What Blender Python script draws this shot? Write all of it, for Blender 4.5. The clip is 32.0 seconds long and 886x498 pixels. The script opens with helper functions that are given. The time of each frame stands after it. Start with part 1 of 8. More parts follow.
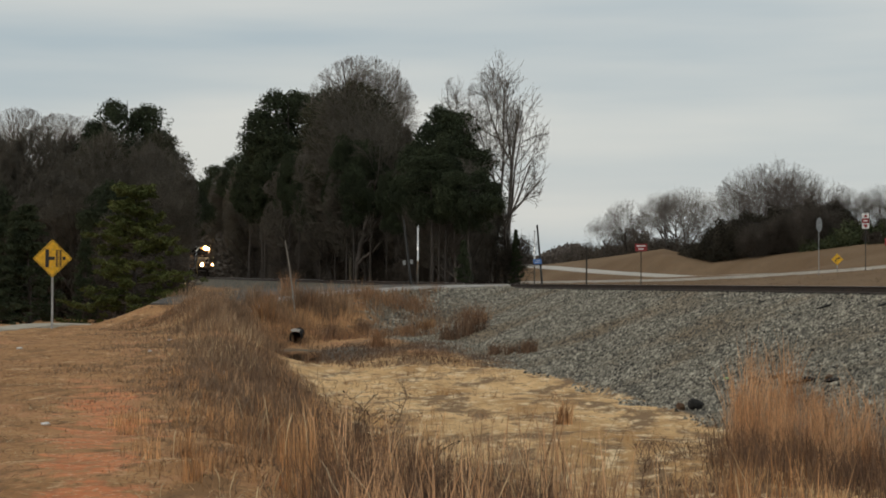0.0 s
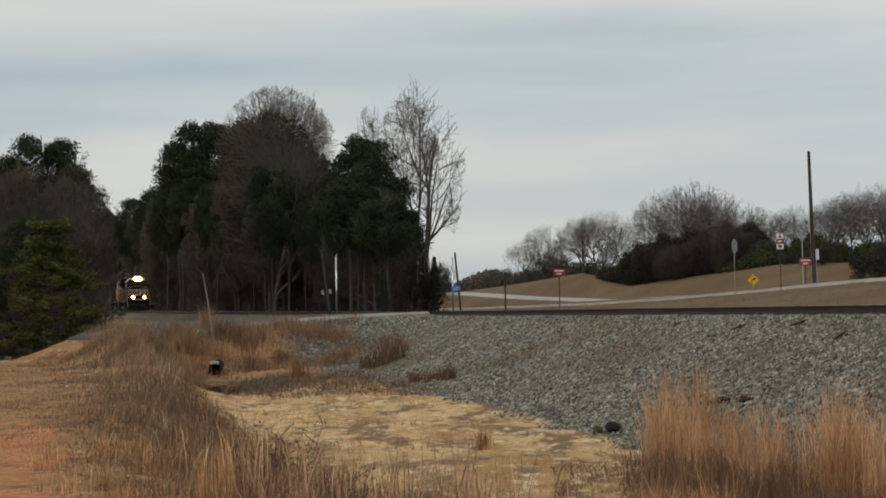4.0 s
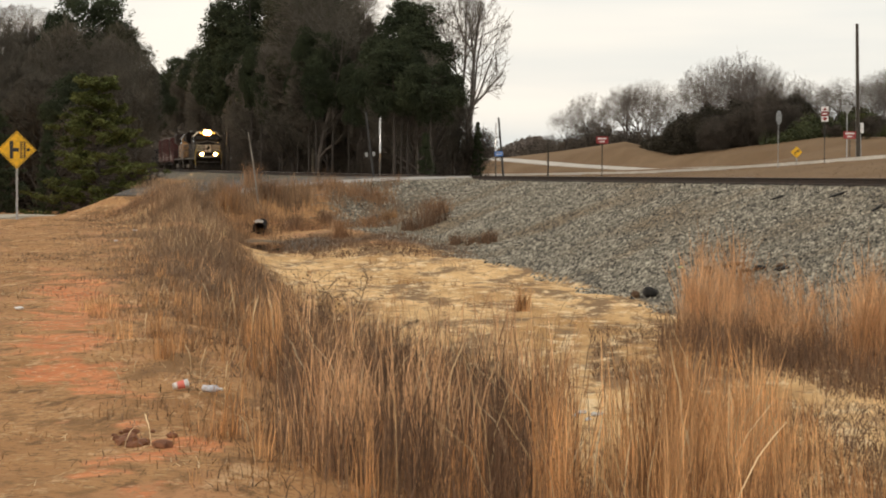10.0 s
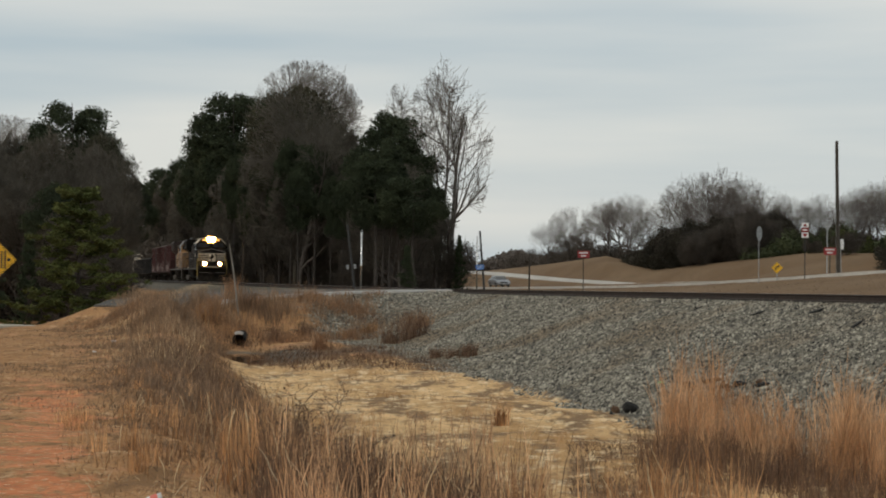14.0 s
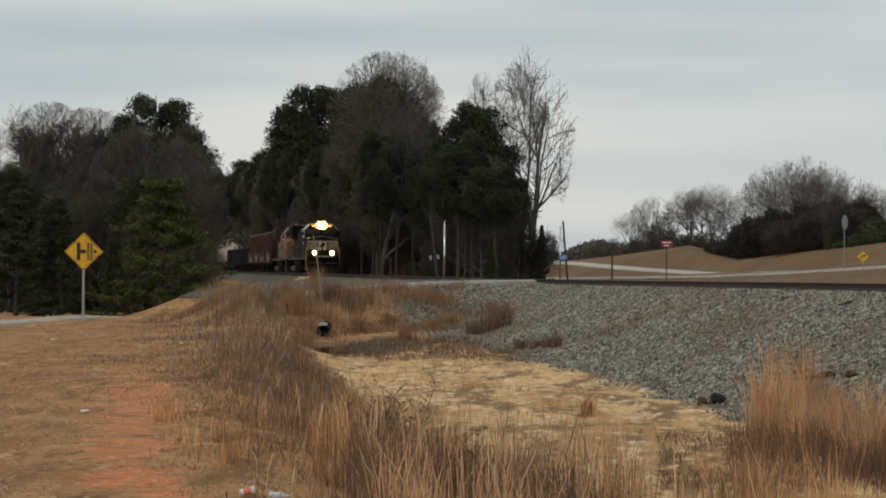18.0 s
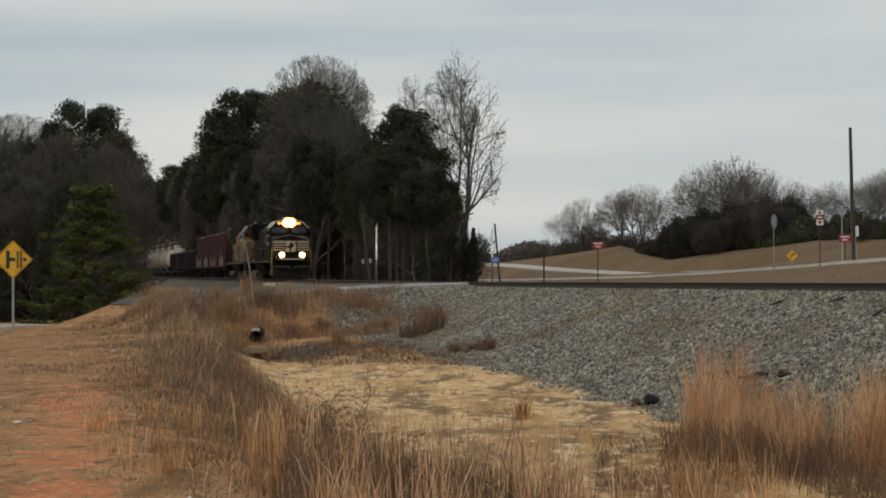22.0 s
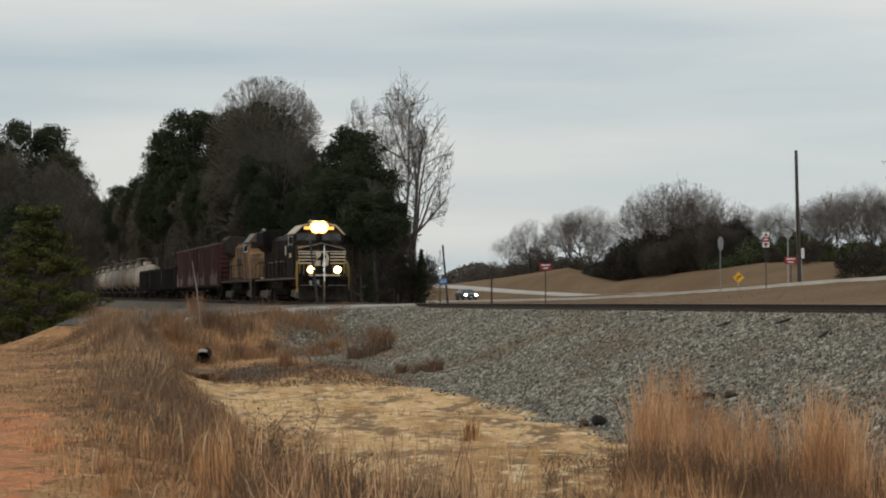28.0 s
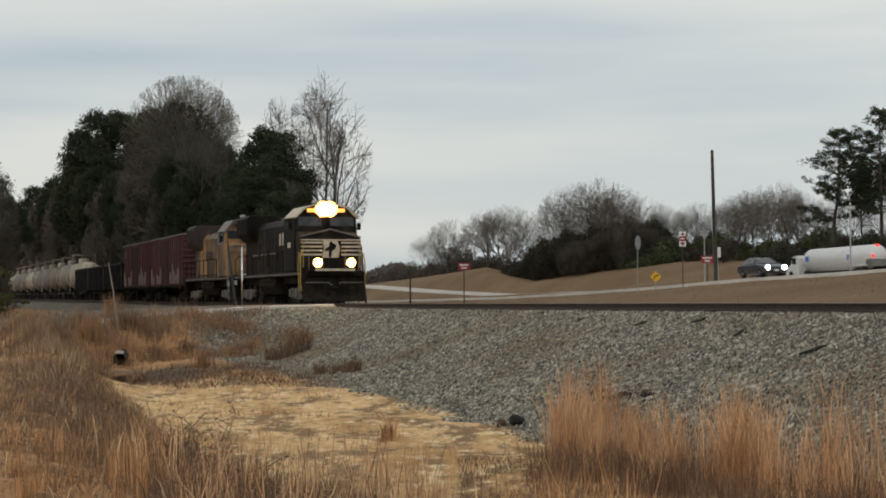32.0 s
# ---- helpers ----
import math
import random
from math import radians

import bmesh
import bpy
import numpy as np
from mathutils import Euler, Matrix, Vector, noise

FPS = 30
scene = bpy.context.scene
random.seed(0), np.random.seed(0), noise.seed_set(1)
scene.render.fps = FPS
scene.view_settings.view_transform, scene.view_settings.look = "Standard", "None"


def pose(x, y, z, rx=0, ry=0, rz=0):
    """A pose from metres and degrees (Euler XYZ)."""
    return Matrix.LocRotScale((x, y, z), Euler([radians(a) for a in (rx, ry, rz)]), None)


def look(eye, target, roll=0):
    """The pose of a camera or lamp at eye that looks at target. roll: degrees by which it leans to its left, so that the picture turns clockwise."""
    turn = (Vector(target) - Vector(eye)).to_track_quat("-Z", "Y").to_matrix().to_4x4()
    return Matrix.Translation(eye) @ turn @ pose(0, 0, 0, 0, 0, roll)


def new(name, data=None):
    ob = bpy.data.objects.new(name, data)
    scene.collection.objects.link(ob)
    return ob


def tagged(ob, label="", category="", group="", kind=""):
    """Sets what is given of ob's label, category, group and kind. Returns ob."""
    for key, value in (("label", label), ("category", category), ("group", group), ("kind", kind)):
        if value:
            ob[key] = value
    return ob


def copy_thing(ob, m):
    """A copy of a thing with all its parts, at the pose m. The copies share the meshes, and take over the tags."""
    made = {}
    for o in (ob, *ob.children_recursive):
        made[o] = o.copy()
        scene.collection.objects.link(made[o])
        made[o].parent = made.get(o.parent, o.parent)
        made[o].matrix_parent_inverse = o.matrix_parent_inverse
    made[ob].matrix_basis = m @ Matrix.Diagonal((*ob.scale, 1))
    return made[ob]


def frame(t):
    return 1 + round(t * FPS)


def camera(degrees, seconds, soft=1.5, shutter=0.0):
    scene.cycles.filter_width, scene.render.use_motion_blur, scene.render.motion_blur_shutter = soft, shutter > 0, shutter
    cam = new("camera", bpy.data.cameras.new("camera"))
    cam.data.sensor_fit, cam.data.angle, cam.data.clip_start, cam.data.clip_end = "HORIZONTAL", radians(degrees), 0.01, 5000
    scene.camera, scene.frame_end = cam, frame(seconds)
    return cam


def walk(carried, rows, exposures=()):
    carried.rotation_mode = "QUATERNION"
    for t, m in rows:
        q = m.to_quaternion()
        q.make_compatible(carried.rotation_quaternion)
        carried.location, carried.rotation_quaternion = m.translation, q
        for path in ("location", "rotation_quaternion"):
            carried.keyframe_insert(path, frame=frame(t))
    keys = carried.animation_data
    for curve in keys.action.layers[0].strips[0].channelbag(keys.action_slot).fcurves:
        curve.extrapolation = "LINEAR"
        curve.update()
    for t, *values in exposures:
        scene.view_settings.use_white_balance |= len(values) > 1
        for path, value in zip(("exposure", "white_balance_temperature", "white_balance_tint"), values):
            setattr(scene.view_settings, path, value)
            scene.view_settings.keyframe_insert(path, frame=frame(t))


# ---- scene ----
# The camera stands on the shoulder of a country road, held by hand and turned with the train.
cam = camera(25.97, 32.0, soft=1.8, shutter=0.3)

# seconds, eye x, y, z, heading, tilt, lean (degrees)
PATH = [
    (0, -0.06, 0.57, 1.61, -5.22, 1.00, 0.25),
    (0.5, -0.01, 0.56, 1.60, -5.04, 0.98, 0.44),
    (1, 0.00, 0.54, 1.61, -5.18, 1.16, 0.34),
    (1.5, 0.01, 0.53, 1.60, -5.21, 1.34, 0.30),
    (2, 0.00, 0.51, 1.59, -5.14, 1.27, 0.16),
    (2.5, 0.02, 0.49, 1.60, -4.79, 1.08, -0.33),
    (3, 0.02, 0.46, 1.60, -4.00, 1.20, -0.89),
    (3.5, 0.01, 0.41, 1.61, -3.39, 1.54, -1.07),
    (4, 0.02, 0.38, 1.61, -2.81, 1.82, -0.98),
    (4.5, 0.04, 0.35, 1.61, -2.73, 1.00, -0.88),
    (6.5, 0.05, 0.25, 1.59, -3.80, -0.14, -0.93),
    (7, 0.09, 0.20, 1.58, -2.62, -0.40, -0.06),
    (7.5, 0.06, 0.12, 1.56, -1.78, -0.48, -0.21),
    (8, 0.03, 0.04, 1.57, -2.99, -0.82, -0.66),
    (8.5, 0.07, -0.02, 1.57, -4.84, -0.58, 0.04),
    (9, 0.08, -0.08, 1.56, -6.02, -1.69, 0.69),
    (9.5, 0.05, -0.15, 1.57, -5.65, -2.03, 0.64),
    (10, 0.04, -0.20, 1.57, -4.09, -2.19, 0.30),
    (10.5, 0.07, -0.20, 1.59, -3.45, -0.19, 0.34),
    (11, 0.09, -0.20, 1.59, -4.61, 0.92, 0.48),
    (11.5, 0.08, -0.21, 1.59, -5.36, 0.85, 0.57),
    (12, 0.09, -0.20, 1.59, -5.52, 1.02, 0.43),
    (12.5, 0.10, -0.19, 1.59, -5.42, 1.27, 0.14),
    (13, 0.08, -0.18, 1.59, -4.32, 1.32, -0.21),
    (13.5, 0.09, -0.18, 1.59, -2.85, 1.06, 0.38),
    (14, 0.07, -0.17, 1.58, -3.57, 1.18, 0.74),
    (14.5, 0.05, -0.16, 1.59, -4.67, 1.16, 0.13),
    (16.5, 0.03, -0.11, 1.60, -3.20, 0.95, 0.26),
    (17, -0.00, -0.09, 1.60, -4.46, 0.87, -0.10),
    (17.5, -0.03, -0.07, 1.61, -6.27, 1.24, 0.40),
    (18, -0.02, -0.08, 1.59, -5.99, 0.86, 0.57),
    (18.5, -0.01, -0.08, 1.60, -5.77, 0.04, 0.43),
    (19, 0.02, -0.05, 1.60, -5.98, 0.44, 0.25),
    (19.5, 0.04, -0.03, 1.59, -6.22, 0.85, 0.34),
    (20, -0.03, -0.04, 1.60, -6.09, 1.12, -0.39),
    (20.5, -0.06, -0.05, 1.61, -4.62, 0.95, -1.13),
    (21, -0.06, -0.04, 1.62, -2.85, 0.15, -1.16),
    (21.5, -0.06, -0.04, 1.61, -3.08, 0.74, -0.32),
    (22, -0.05, -0.05, 1.62, -3.95, 0.95, -0.10),
    (22.5, -0.08, -0.06, 1.62, -4.38, 0.19, 0.06),
    (23, -0.10, -0.06, 1.62, -4.49, 0.37, 0.08),
    (23.5, -0.10, -0.05, 1.61, -3.68, 1.31, 0.18),
    (24, -0.12, -0.04, 1.61, -2.13, 2.60, 0.42),
    (24.5, -0.11, -0.04, 1.61, -1.44, 2.43, 0.23),
    (25, -0.09, -0.04, 1.61, -1.36, 1.97, 0.22),
    (25.5, -0.07, -0.04, 1.62, -1.46, 1.84, 0.16),
    (27.5, -0.04, -0.05, 1.61, -3.34, 1.59, 0.30),
    (28, -0.06, -0.06, 1.61, -2.39, 1.59, -0.02),
    (28.5, -0.05, -0.06, 1.61, -1.09, 1.75, -0.05),
    (29, -0.05, -0.07, 1.62, -0.47, 1.73, 0.01),
    (29.5, -0.05, -0.07, 1.62, -0.70, 1.80, 0.06),
    (30, -0.05, -0.07, 1.62, -1.04, 1.77, -0.07),
    (30.5, -0.05, -0.08, 1.61, -0.79, 1.47, 0.17),
    (31, -0.04, -0.08, 1.61, -0.50, 1.51, 0.15),
    (31.5, -0.04, -0.08, 1.62, -0.21, 1.67, -0.08),
    (32, -0.03, -0.07, 1.62, 0.03, 1.58, -0.25),
]


def eye_row(t, x, y, z, heading, tilt, lean):
    h, p = radians(heading), radians(tilt)
    way = Vector((math.sin(h) * math.cos(p), math.cos(h) * math.cos(p), math.sin(p)))
    eye = Vector((x, y, z))
    return t, look(eye, eye + way * 100, lean)


# seconds, stops, white balance: the picture brightens and warms while the camera dips to the grass
EXPOSURE = [(0, -0.02, 6810, 10), (2, 0.06, 6810, 10), (3, 0.15, 6840, 10), (4, -0.03, 6720, 10), (7, 0.26, 7000, 11), (8, 0.40, 7180, 12), (9, 0.45, 7300, 14), (10, 0.60, 7600, 15), (10.6, 0.12, 6900, 10), (11, -0.1, 6760, 10),
            (12, 0.0, 6760, 10), (14, 0.08, 6810, 10), (17, 0.0, 6760, 10), (18, 0.05, 6810, 10), (19, 0.12, 7150, 13), (20, -0.02, 6850, 11), (22, 0.0, 6760, 10), (23, 0.12, 7000, 11), (24, -0.28, 6690, 10),
            (25, 0.16, 6710, 10), (28, 0.09, 6720, 10), (30, -0.01, 6730, 10), (31, 0.11, 6770, 10), (32, 0.1, 6760, 10)]
walk(cam, [eye_row(*r) for r in PATH], EXPOSURE)

# ---- sky and light ----
world = bpy.data.worlds.new("overcast_sky")
scene.world = world
world.use_nodes = True
wn, wl = world.node_tree.nodes, world.node_tree.links
wn.clear()
w_out = wn.new("ShaderNodeOutputWorld")
w_bg = wn.new("ShaderNodeBackground")
w_sky = wn.new("ShaderNodeTexSky")
w_sky.sky_type, w_sky.sun_disc = "NISHITA", False
w_sky.sun_elevation, w_sky.sun_rotation = radians(38), radians(215)
w_sky.air_density, w_sky.dust_density = 1.0, 3.0
w_dim = wn.new("ShaderNodeVectorMath")
w_dim.operation = "SCALE"
w_dim.inputs["Scale"].default_value = 0.1
w_co = wn.new("ShaderNodeTexCoord")
w_map = wn.new("ShaderNodeMapping")
w_map.inputs["Scale"].default_value = (0.9, 0.9, 8.0)
w_map.inputs["Rotation"].default_value = (radians(0.8), 0, 0)
w_noise = wn.new("ShaderNodeTexNoise")
w_noise.inputs["Scale"].default_value = 2.1
w_noise.inputs["Detail"].default_value = 5
w_noise.inputs["Roughness"].default_value = 0.45
w_ramp = wn.new("ShaderNodeValToRGB")
w_ramp.color_ramp.elements[0].position = 0.36
w_ramp.color_ramp.elements[0].color = (0.445, 0.535, 0.595, 1)
w_ramp.color_ramp.elements[1].position = 0.60
w_ramp.color_ramp.elements[1].color = (0.69, 0.715, 0.705, 1)
w_mix = wn.new("ShaderNodeMix")
w_mix.data_type = "RGBA"
w_mix.inputs["Factor"].default_value = 0.88
wl.new(w_co.outputs["Generated"], w_map.inputs["Vector"])
wl.new(w_map.outputs["Vector"], w_noise.inputs["Vector"])
wl.new(w_noise.outputs["Fac"], w_ramp.inputs["Fac"])
wl.new(w_sky.outputs["Color"], w_dim.inputs[0])
wl.new(w_dim.outputs["Vector"], w_mix.inputs["A"])
wl.new(w_ramp.outputs["Color"], w_mix.inputs["B"])
wl.new(w_mix.outputs["Result"], w_bg.inputs["Color"])
wl.new(w_bg.outputs["Background"], w_out.inputs["Surface"])
w_bg.inputs["Strength"].default_value = 1.0

sun_data = bpy.data.lights.new("sun", "SUN")
sun_data.energy, sun_data.angle, sun_data.color = 0.44, radians(25), (1.0, 0.94, 0.86)
sun = new("sun", sun_data)
sun.matrix_world = look((-40, -55, 60), (0, 0, 0))

# ---- mesh helpers ----


class Soup:
    """Gathers vertices and faces of one mesh."""

    def __init__(self):
        self.v, self.f = [], []

    def add(self, verts, faces):
        k = len(self.v)
        self.v.extend(verts)
        self.f.extend([tuple(i + k for i in f) for f in faces])
        return self

    def box(self, x0, x1, y0, y1, z0, z1):
        v = [(x, y, z) for z in (z0, z1) for y in (y0, y1) for x in (x0, x1)]
        return self.add(v, [(0, 2, 3, 1), (4, 5, 7, 6), (0, 1, 5, 4), (2, 6, 7, 3), (0, 4, 6, 2), (1, 3, 7, 5)])

    def rod(self, a, b, r0, r1=None, n=8, cap=True):
        r1 = r0 if r1 is None else r1
        a, b = Vector(a), Vector(b)
        d = (b - a).normalized()
        u = d.orthogonal().normalized()
        w = d.cross(u)
        ring = [(math.cos(2 * math.pi * i / n), math.sin(2 * math.pi * i / n)) for i in range(n)]
        v = [tuple(p + u * (r * c) + w * (r * s)) for p, r in ((a, r0), (b, r1)) for c, s in ring]
        f = [(i, (i + 1) % n, n + (i + 1) % n, n + i) for i in range(n)]
        if cap:
            f += [tuple(range(n - 1, -1, -1)), tuple(range(n, 2 * n))]
        return self.add(v, f)

    def prism(self, profile, a, b, axis="y"):
        """Extrudes a 2D outline along an axis: axis y takes (x, z), axis x takes (y, z), axis z takes (x, y)."""
        n = len(profile)

        def at(p, t):
            return {"y": (p[0], t, p[1]), "x": (t, p[0], p[1]), "z": (p[0], p[1], t)}[axis]
        v = [at(p, a) for p in profile] + [at(p, b) for p in profile]
        f = [(i, (i + 1) % n, n + (i + 1) % n, n + i) for i in range(n)]
        f += [tuple(range(n - 1, -1, -1)), tuple(range(n, 2 * n))]
        return self.add(v, f)

    def lathe(self, profile, n=20, axis="x", at=(0, 0, 0)):
        """Turns (along, radius) pairs round an axis."""
        v, f, m = [], [], len(profile)
        for t, r in profile:
            for i in range(n):
                c, s = r * math.cos(2 * math.pi * i / n), r * math.sin(2 * math.pi * i / n)
                p = {"x": (t, c, s), "y": (c, t, s), "z": (c, s, t)}[axis]
                v.append((p[0] + at[0], p[1] + at[1], p[2] + at[2]))
        for k in range(m - 1):
            f += [(k * n + i, k * n + (i + 1) % n, (k + 1) * n + (i + 1) % n, (k + 1) * n + i) for i in range(n)]
        f += [tuple(range(n - 1, -1, -1)), tuple(range((m - 1) * n, m * n))]
        return self.add(v, f)

    def path(self, pts, r, n=6):
        for a, b in zip(pts, pts[1:]):
            self.rod(a, b, r, r, n)
        return self

    def mesh(self, name, bevel=0.0, smooth=False):
        me = bpy.data.meshes.new(name)
        me.from_pydata(self.v, [], self.f)
        bm = bmesh.new()
        bm.from_mesh(me)
        bmesh.ops.recalc_face_normals(bm, faces=bm.faces)
        if bevel:
            sharp = [e for e in bm.edges if len(e.link_faces) == 2 and e.calc_face_angle(0) > 0.6]
            bmesh.ops.bevel(bm, geom=sharp, offset=bevel, segments=1, profile=0.5, affect="EDGES", clamp_overlap=True)
        bm.to_mesh(me)
        bm.free()
        if smooth:
            me.shade_smooth()
        return me


def part(name, soup, material, parent=None, label="", bevel=0.0, smooth=False):
    """Links a soup or mesh as one mesh object under a thing or a part."""
    me = soup if isinstance(soup, bpy.types.Mesh) else soup.mesh(name, bevel, smooth)
    if material and not me.materials:
        me.materials.append(material)
    ob = new(name, me)
    if parent:
        ob.parent = parent
    if label:
        ob["label"] = label
    return ob


def thing(name, m, label, category, group="", kind=""):
    ob = new(name)
    ob.empty_display_size = 0.2
    ob.matrix_basis = m
    return tagged(ob, label, category, group, kind)


def raw_mesh(name, verts, faces, material, smooth=False):
    """A mesh from number arrays, with faces all of one size."""
    verts, faces = np.asarray(verts, dtype=np.float32), np.asarray(faces, dtype=np.int32)
    me = bpy.data.meshes.new(name)
    me.vertices.add(len(verts))
    me.vertices.foreach_set("co", verts.ravel())
    k = faces.shape[1]
    me.loops.add(faces.size)
    me.loops.foreach_set("vertex_index", faces.ravel())
    me.polygons.add(len(faces))
    me.polygons.foreach_set("loop_start", np.arange(0, faces.size, k, dtype=np.int32))
    me.polygons.foreach_set("loop_total", np.full(len(faces), k, dtype=np.int32))
    me.update(calc_edges=True)
    if smooth:
        me.shade_smooth()
    if material:
        me.materials.append(material)
    return me


# ---- materials ----


def mat(name, c1, c2=None, scale=3.0, rough=0.8, bump=0.0, metal=0.0, fine=None, stain=None, stain_scale=0.6, vary=0.0, island=0.0,
        spread=(0.35, 0.65), glow=0.0, gloss=0.5, stretch=(1, 1, 1)):
    """Two colours mixed by a noise in metres, a finer grain, larger stains, and bump."""
    m = bpy.data.materials.new(name)
    m.use_nodes = True
    nt, ln = m.node_tree.nodes, m.node_tree.links
    b = nt["Principled BSDF"]
    b.inputs["Roughness"].default_value, b.inputs["Metallic"].default_value = rough, metal
    b.inputs["Specular IOR Level"].default_value = gloss
    c2 = c2 or c1
    co = nt.new("ShaderNodeTexCoord")
    mp = nt.new("ShaderNodeMapping")
    mp.inputs["Scale"].default_value = stretch
    ln.new(co.outputs["Object"], mp.inputs["Vector"])

    def noise_at(s, detail=4.0):
        n = nt.new("ShaderNodeTexNoise")
        n.inputs["Scale"].default_value, n.inputs["Detail"].default_value = s, detail
        ln.new(mp.outputs["Vector"], n.inputs["Vector"])
        return n.outputs["Fac"]

    def ramp(fac, lo, hi):
        r = nt.new("ShaderNodeMapRange")
        r.inputs["From Min"].default_value, r.inputs["From Max"].default_value = lo, hi
        ln.new(fac, r.inputs["Value"])
        return r.outputs["Result"]

    def mixed(fac, a, bb, mode="MIX"):
        x = nt.new("ShaderNodeMix")
        x.data_type, x.blend_type = "RGBA", mode
        for s, val in (("Factor", fac), ("A", a), ("B", bb)):
            if isinstance(val, tuple):
                x.inputs[s].default_value = (*val, 1)
            elif isinstance(val, float):
                x.inputs[s].default_value = val
            else:
                ln.new(val, x.inputs[s])
        return x.outputs["Result"]

    grain = noise_at(scale)
    col = mixed(ramp(grain, *spread), c1, c2)
    if fine:
        col = mixed(ramp(noise_at(fine, 2.0), 0.3, 0.7), col, mixed(1.0, col, (0.62, 0.62, 0.62), "MULTIPLY"))
    if stain:
        col = mixed(ramp(noise_at(stain_scale, 6.0), 0.50, 0.66), col, stain)
    if vary:
        oi = nt.new("ShaderNodeObjectInfo")
        col = mixed(ramp(oi.outputs["Random"], 0.0, 1.0), col, mixed(1.0, col, (1 - vary,) * 3, "MULTIPLY"))
    if island:
        ge = nt.new("ShaderNodeNewGeometry")
        v = nt.new("ShaderNodeMapRange")
        v.inputs["To Min"].default_value, v.inputs["To Max"].default_value = 1 - island, 1 + island
        ln.new(ge.outputs["Random Per Island"], v.inputs["Value"])
        hs = nt.new("ShaderNodeHueSaturation")
        ln.new(v.outputs["Result"], hs.inputs["Value"])
        ln.new(col, hs.inputs["Color"])
        col = hs.outputs["Color"]
    ln.new(col, b.inputs["Base Color"])
    if bump:
        bp = nt.new("ShaderNodeBump")
        bp.inputs["Strength"].default_value, bp.inputs["Distance"].default_value = bump, 0.02
        ln.new(noise_at(fine or scale * 4), bp.inputs["Height"])
        ln.new(bp.outputs["Normal"], b.inputs["Normal"])
    if glow:
        b.inputs["Emission Color"].default_value = (*c1, 1)
        b.inputs["Emission Strength"].default_value = glow
    return m


M = {}
M["ballast"] = mat("ballast", (0.15, 0.14, 0.13), (0.36, 0.34, 0.31), 14, 0.95, 0.8, fine=45, stain=(0.25, 0.21, 0.16), stain_scale=0.35)
M["stone"] = mat("ballast_stone", (0.122, 0.109, 0.083), (0.305, 0.277, 0.219), 4, 0.95, 0.2, island=0.95, stain=(0.175, 0.135, 0.09), stain_scale=0.28)
M["gravel_road"] = mat("gravel_road", (0.42, 0.40, 0.37), (0.56, 0.54, 0.50), 2.5, 0.95, 0.5, fine=30, stain=(0.40, 0.33, 0.26))
M["asphalt_pale"] = mat("worn_asphalt", (0.52, 0.475, 0.41), (0.64, 0.59, 0.515), 0.5, 0.9, 0.2, fine=18, stain=(0.42, 0.40, 0.37), stain_scale=0.15)
M["shoulder"] = mat("road_shoulder", (0.40, 0.35, 0.27), (0.52, 0.46, 0.36), 0.8, 0.95, 0.3, fine=15)
M["asphalt_dull"] = mat("dull_gravelly_asphalt", (0.07, 0.064, 0.056), (0.115, 0.105, 0.092), 1.2, 0.95, 0.4, fine=25, stain=(0.22, 0.17, 0.12))
M["water"] = mat("still_puddle", (0.035, 0.030, 0.022), (0.05, 0.042, 0.03), 0.8, 0.03, gloss=0.6)
M["rail"] = mat("rusty_rail", (0.04, 0.026, 0.019), (0.07, 0.045, 0.032), 6, 0.75, 0.2, metal=0.3, fine=40)
M["rail_top"] = mat("polished_railhead", (0.42, 0.40, 0.38), (0.50, 0.48, 0.46), 6, 0.3, 0.0, metal=0.9)
M["tie"] = mat("old_timber_tie", (0.045, 0.036, 0.029), (0.085, 0.07, 0.058), 5, 0.9, 0.5, fine=30, vary=0.4, stretch=(1, 4, 4))
M["bark"] = mat("dark_bark", (0.055, 0.045, 0.038), (0.10, 0.085, 0.075), 3, 0.95, 0.6, fine=14)
M["bark_grey"] = mat("grey_bark", (0.105, 0.09, 0.078), (0.175, 0.152, 0.134), 3, 0.95, 0.4, fine=14, island=0.25)
M["twig_pale"] = mat("pale_grey_twigs", (0.15, 0.132, 0.118), (0.235, 0.21, 0.19), 0.5, 0.95, island=0.3)
M["twig_brown"] = mat("brown_twigs", (0.080, 0.071, 0.056), (0.132, 0.116, 0.091), 0.5, 0.95, island=0.3)
M["twig_far"] = mat("pale_brown_twigs", (0.105, 0.087, 0.074), (0.155, 0.130, 0.113), 0.4, 0.95, island=0.3)
M["pine_leaf"] = mat("pine_needles", (0.028, 0.038, 0.021), (0.050, 0.063, 0.032), 0.35, 0.85, island=0.45, gloss=0.2)
M["young_pine"] = mat("young_pine_needles", (0.064, 0.080, 0.024), (0.118, 0.128, 0.040), 0.6, 0.85, island=0.45, gloss=0.2)
M["scrub_green"] = mat("young_evergreen_scrub", (0.040, 0.053, 0.024), (0.070, 0.080, 0.036), 0.6, 0.85, island=0.4, gloss=0.2)
M["cedar_leaf"] = mat("cedar_needles", (0.034, 0.047, 0.025), (0.058, 0.071, 0.038), 0.6, 0.85, island=0.4, gloss=0.2)
M["vine_leaf"] = mat("dull_vine_leaves", (0.044, 0.046, 0.027), (0.076, 0.070, 0.043), 0.5, 0.9, island=0.45, gloss=0.2)
M["brush"] = mat("leafless_brush", (0.056, 0.046, 0.037), (0.100, 0.083, 0.066), 0.3, 0.95, island=0.35)
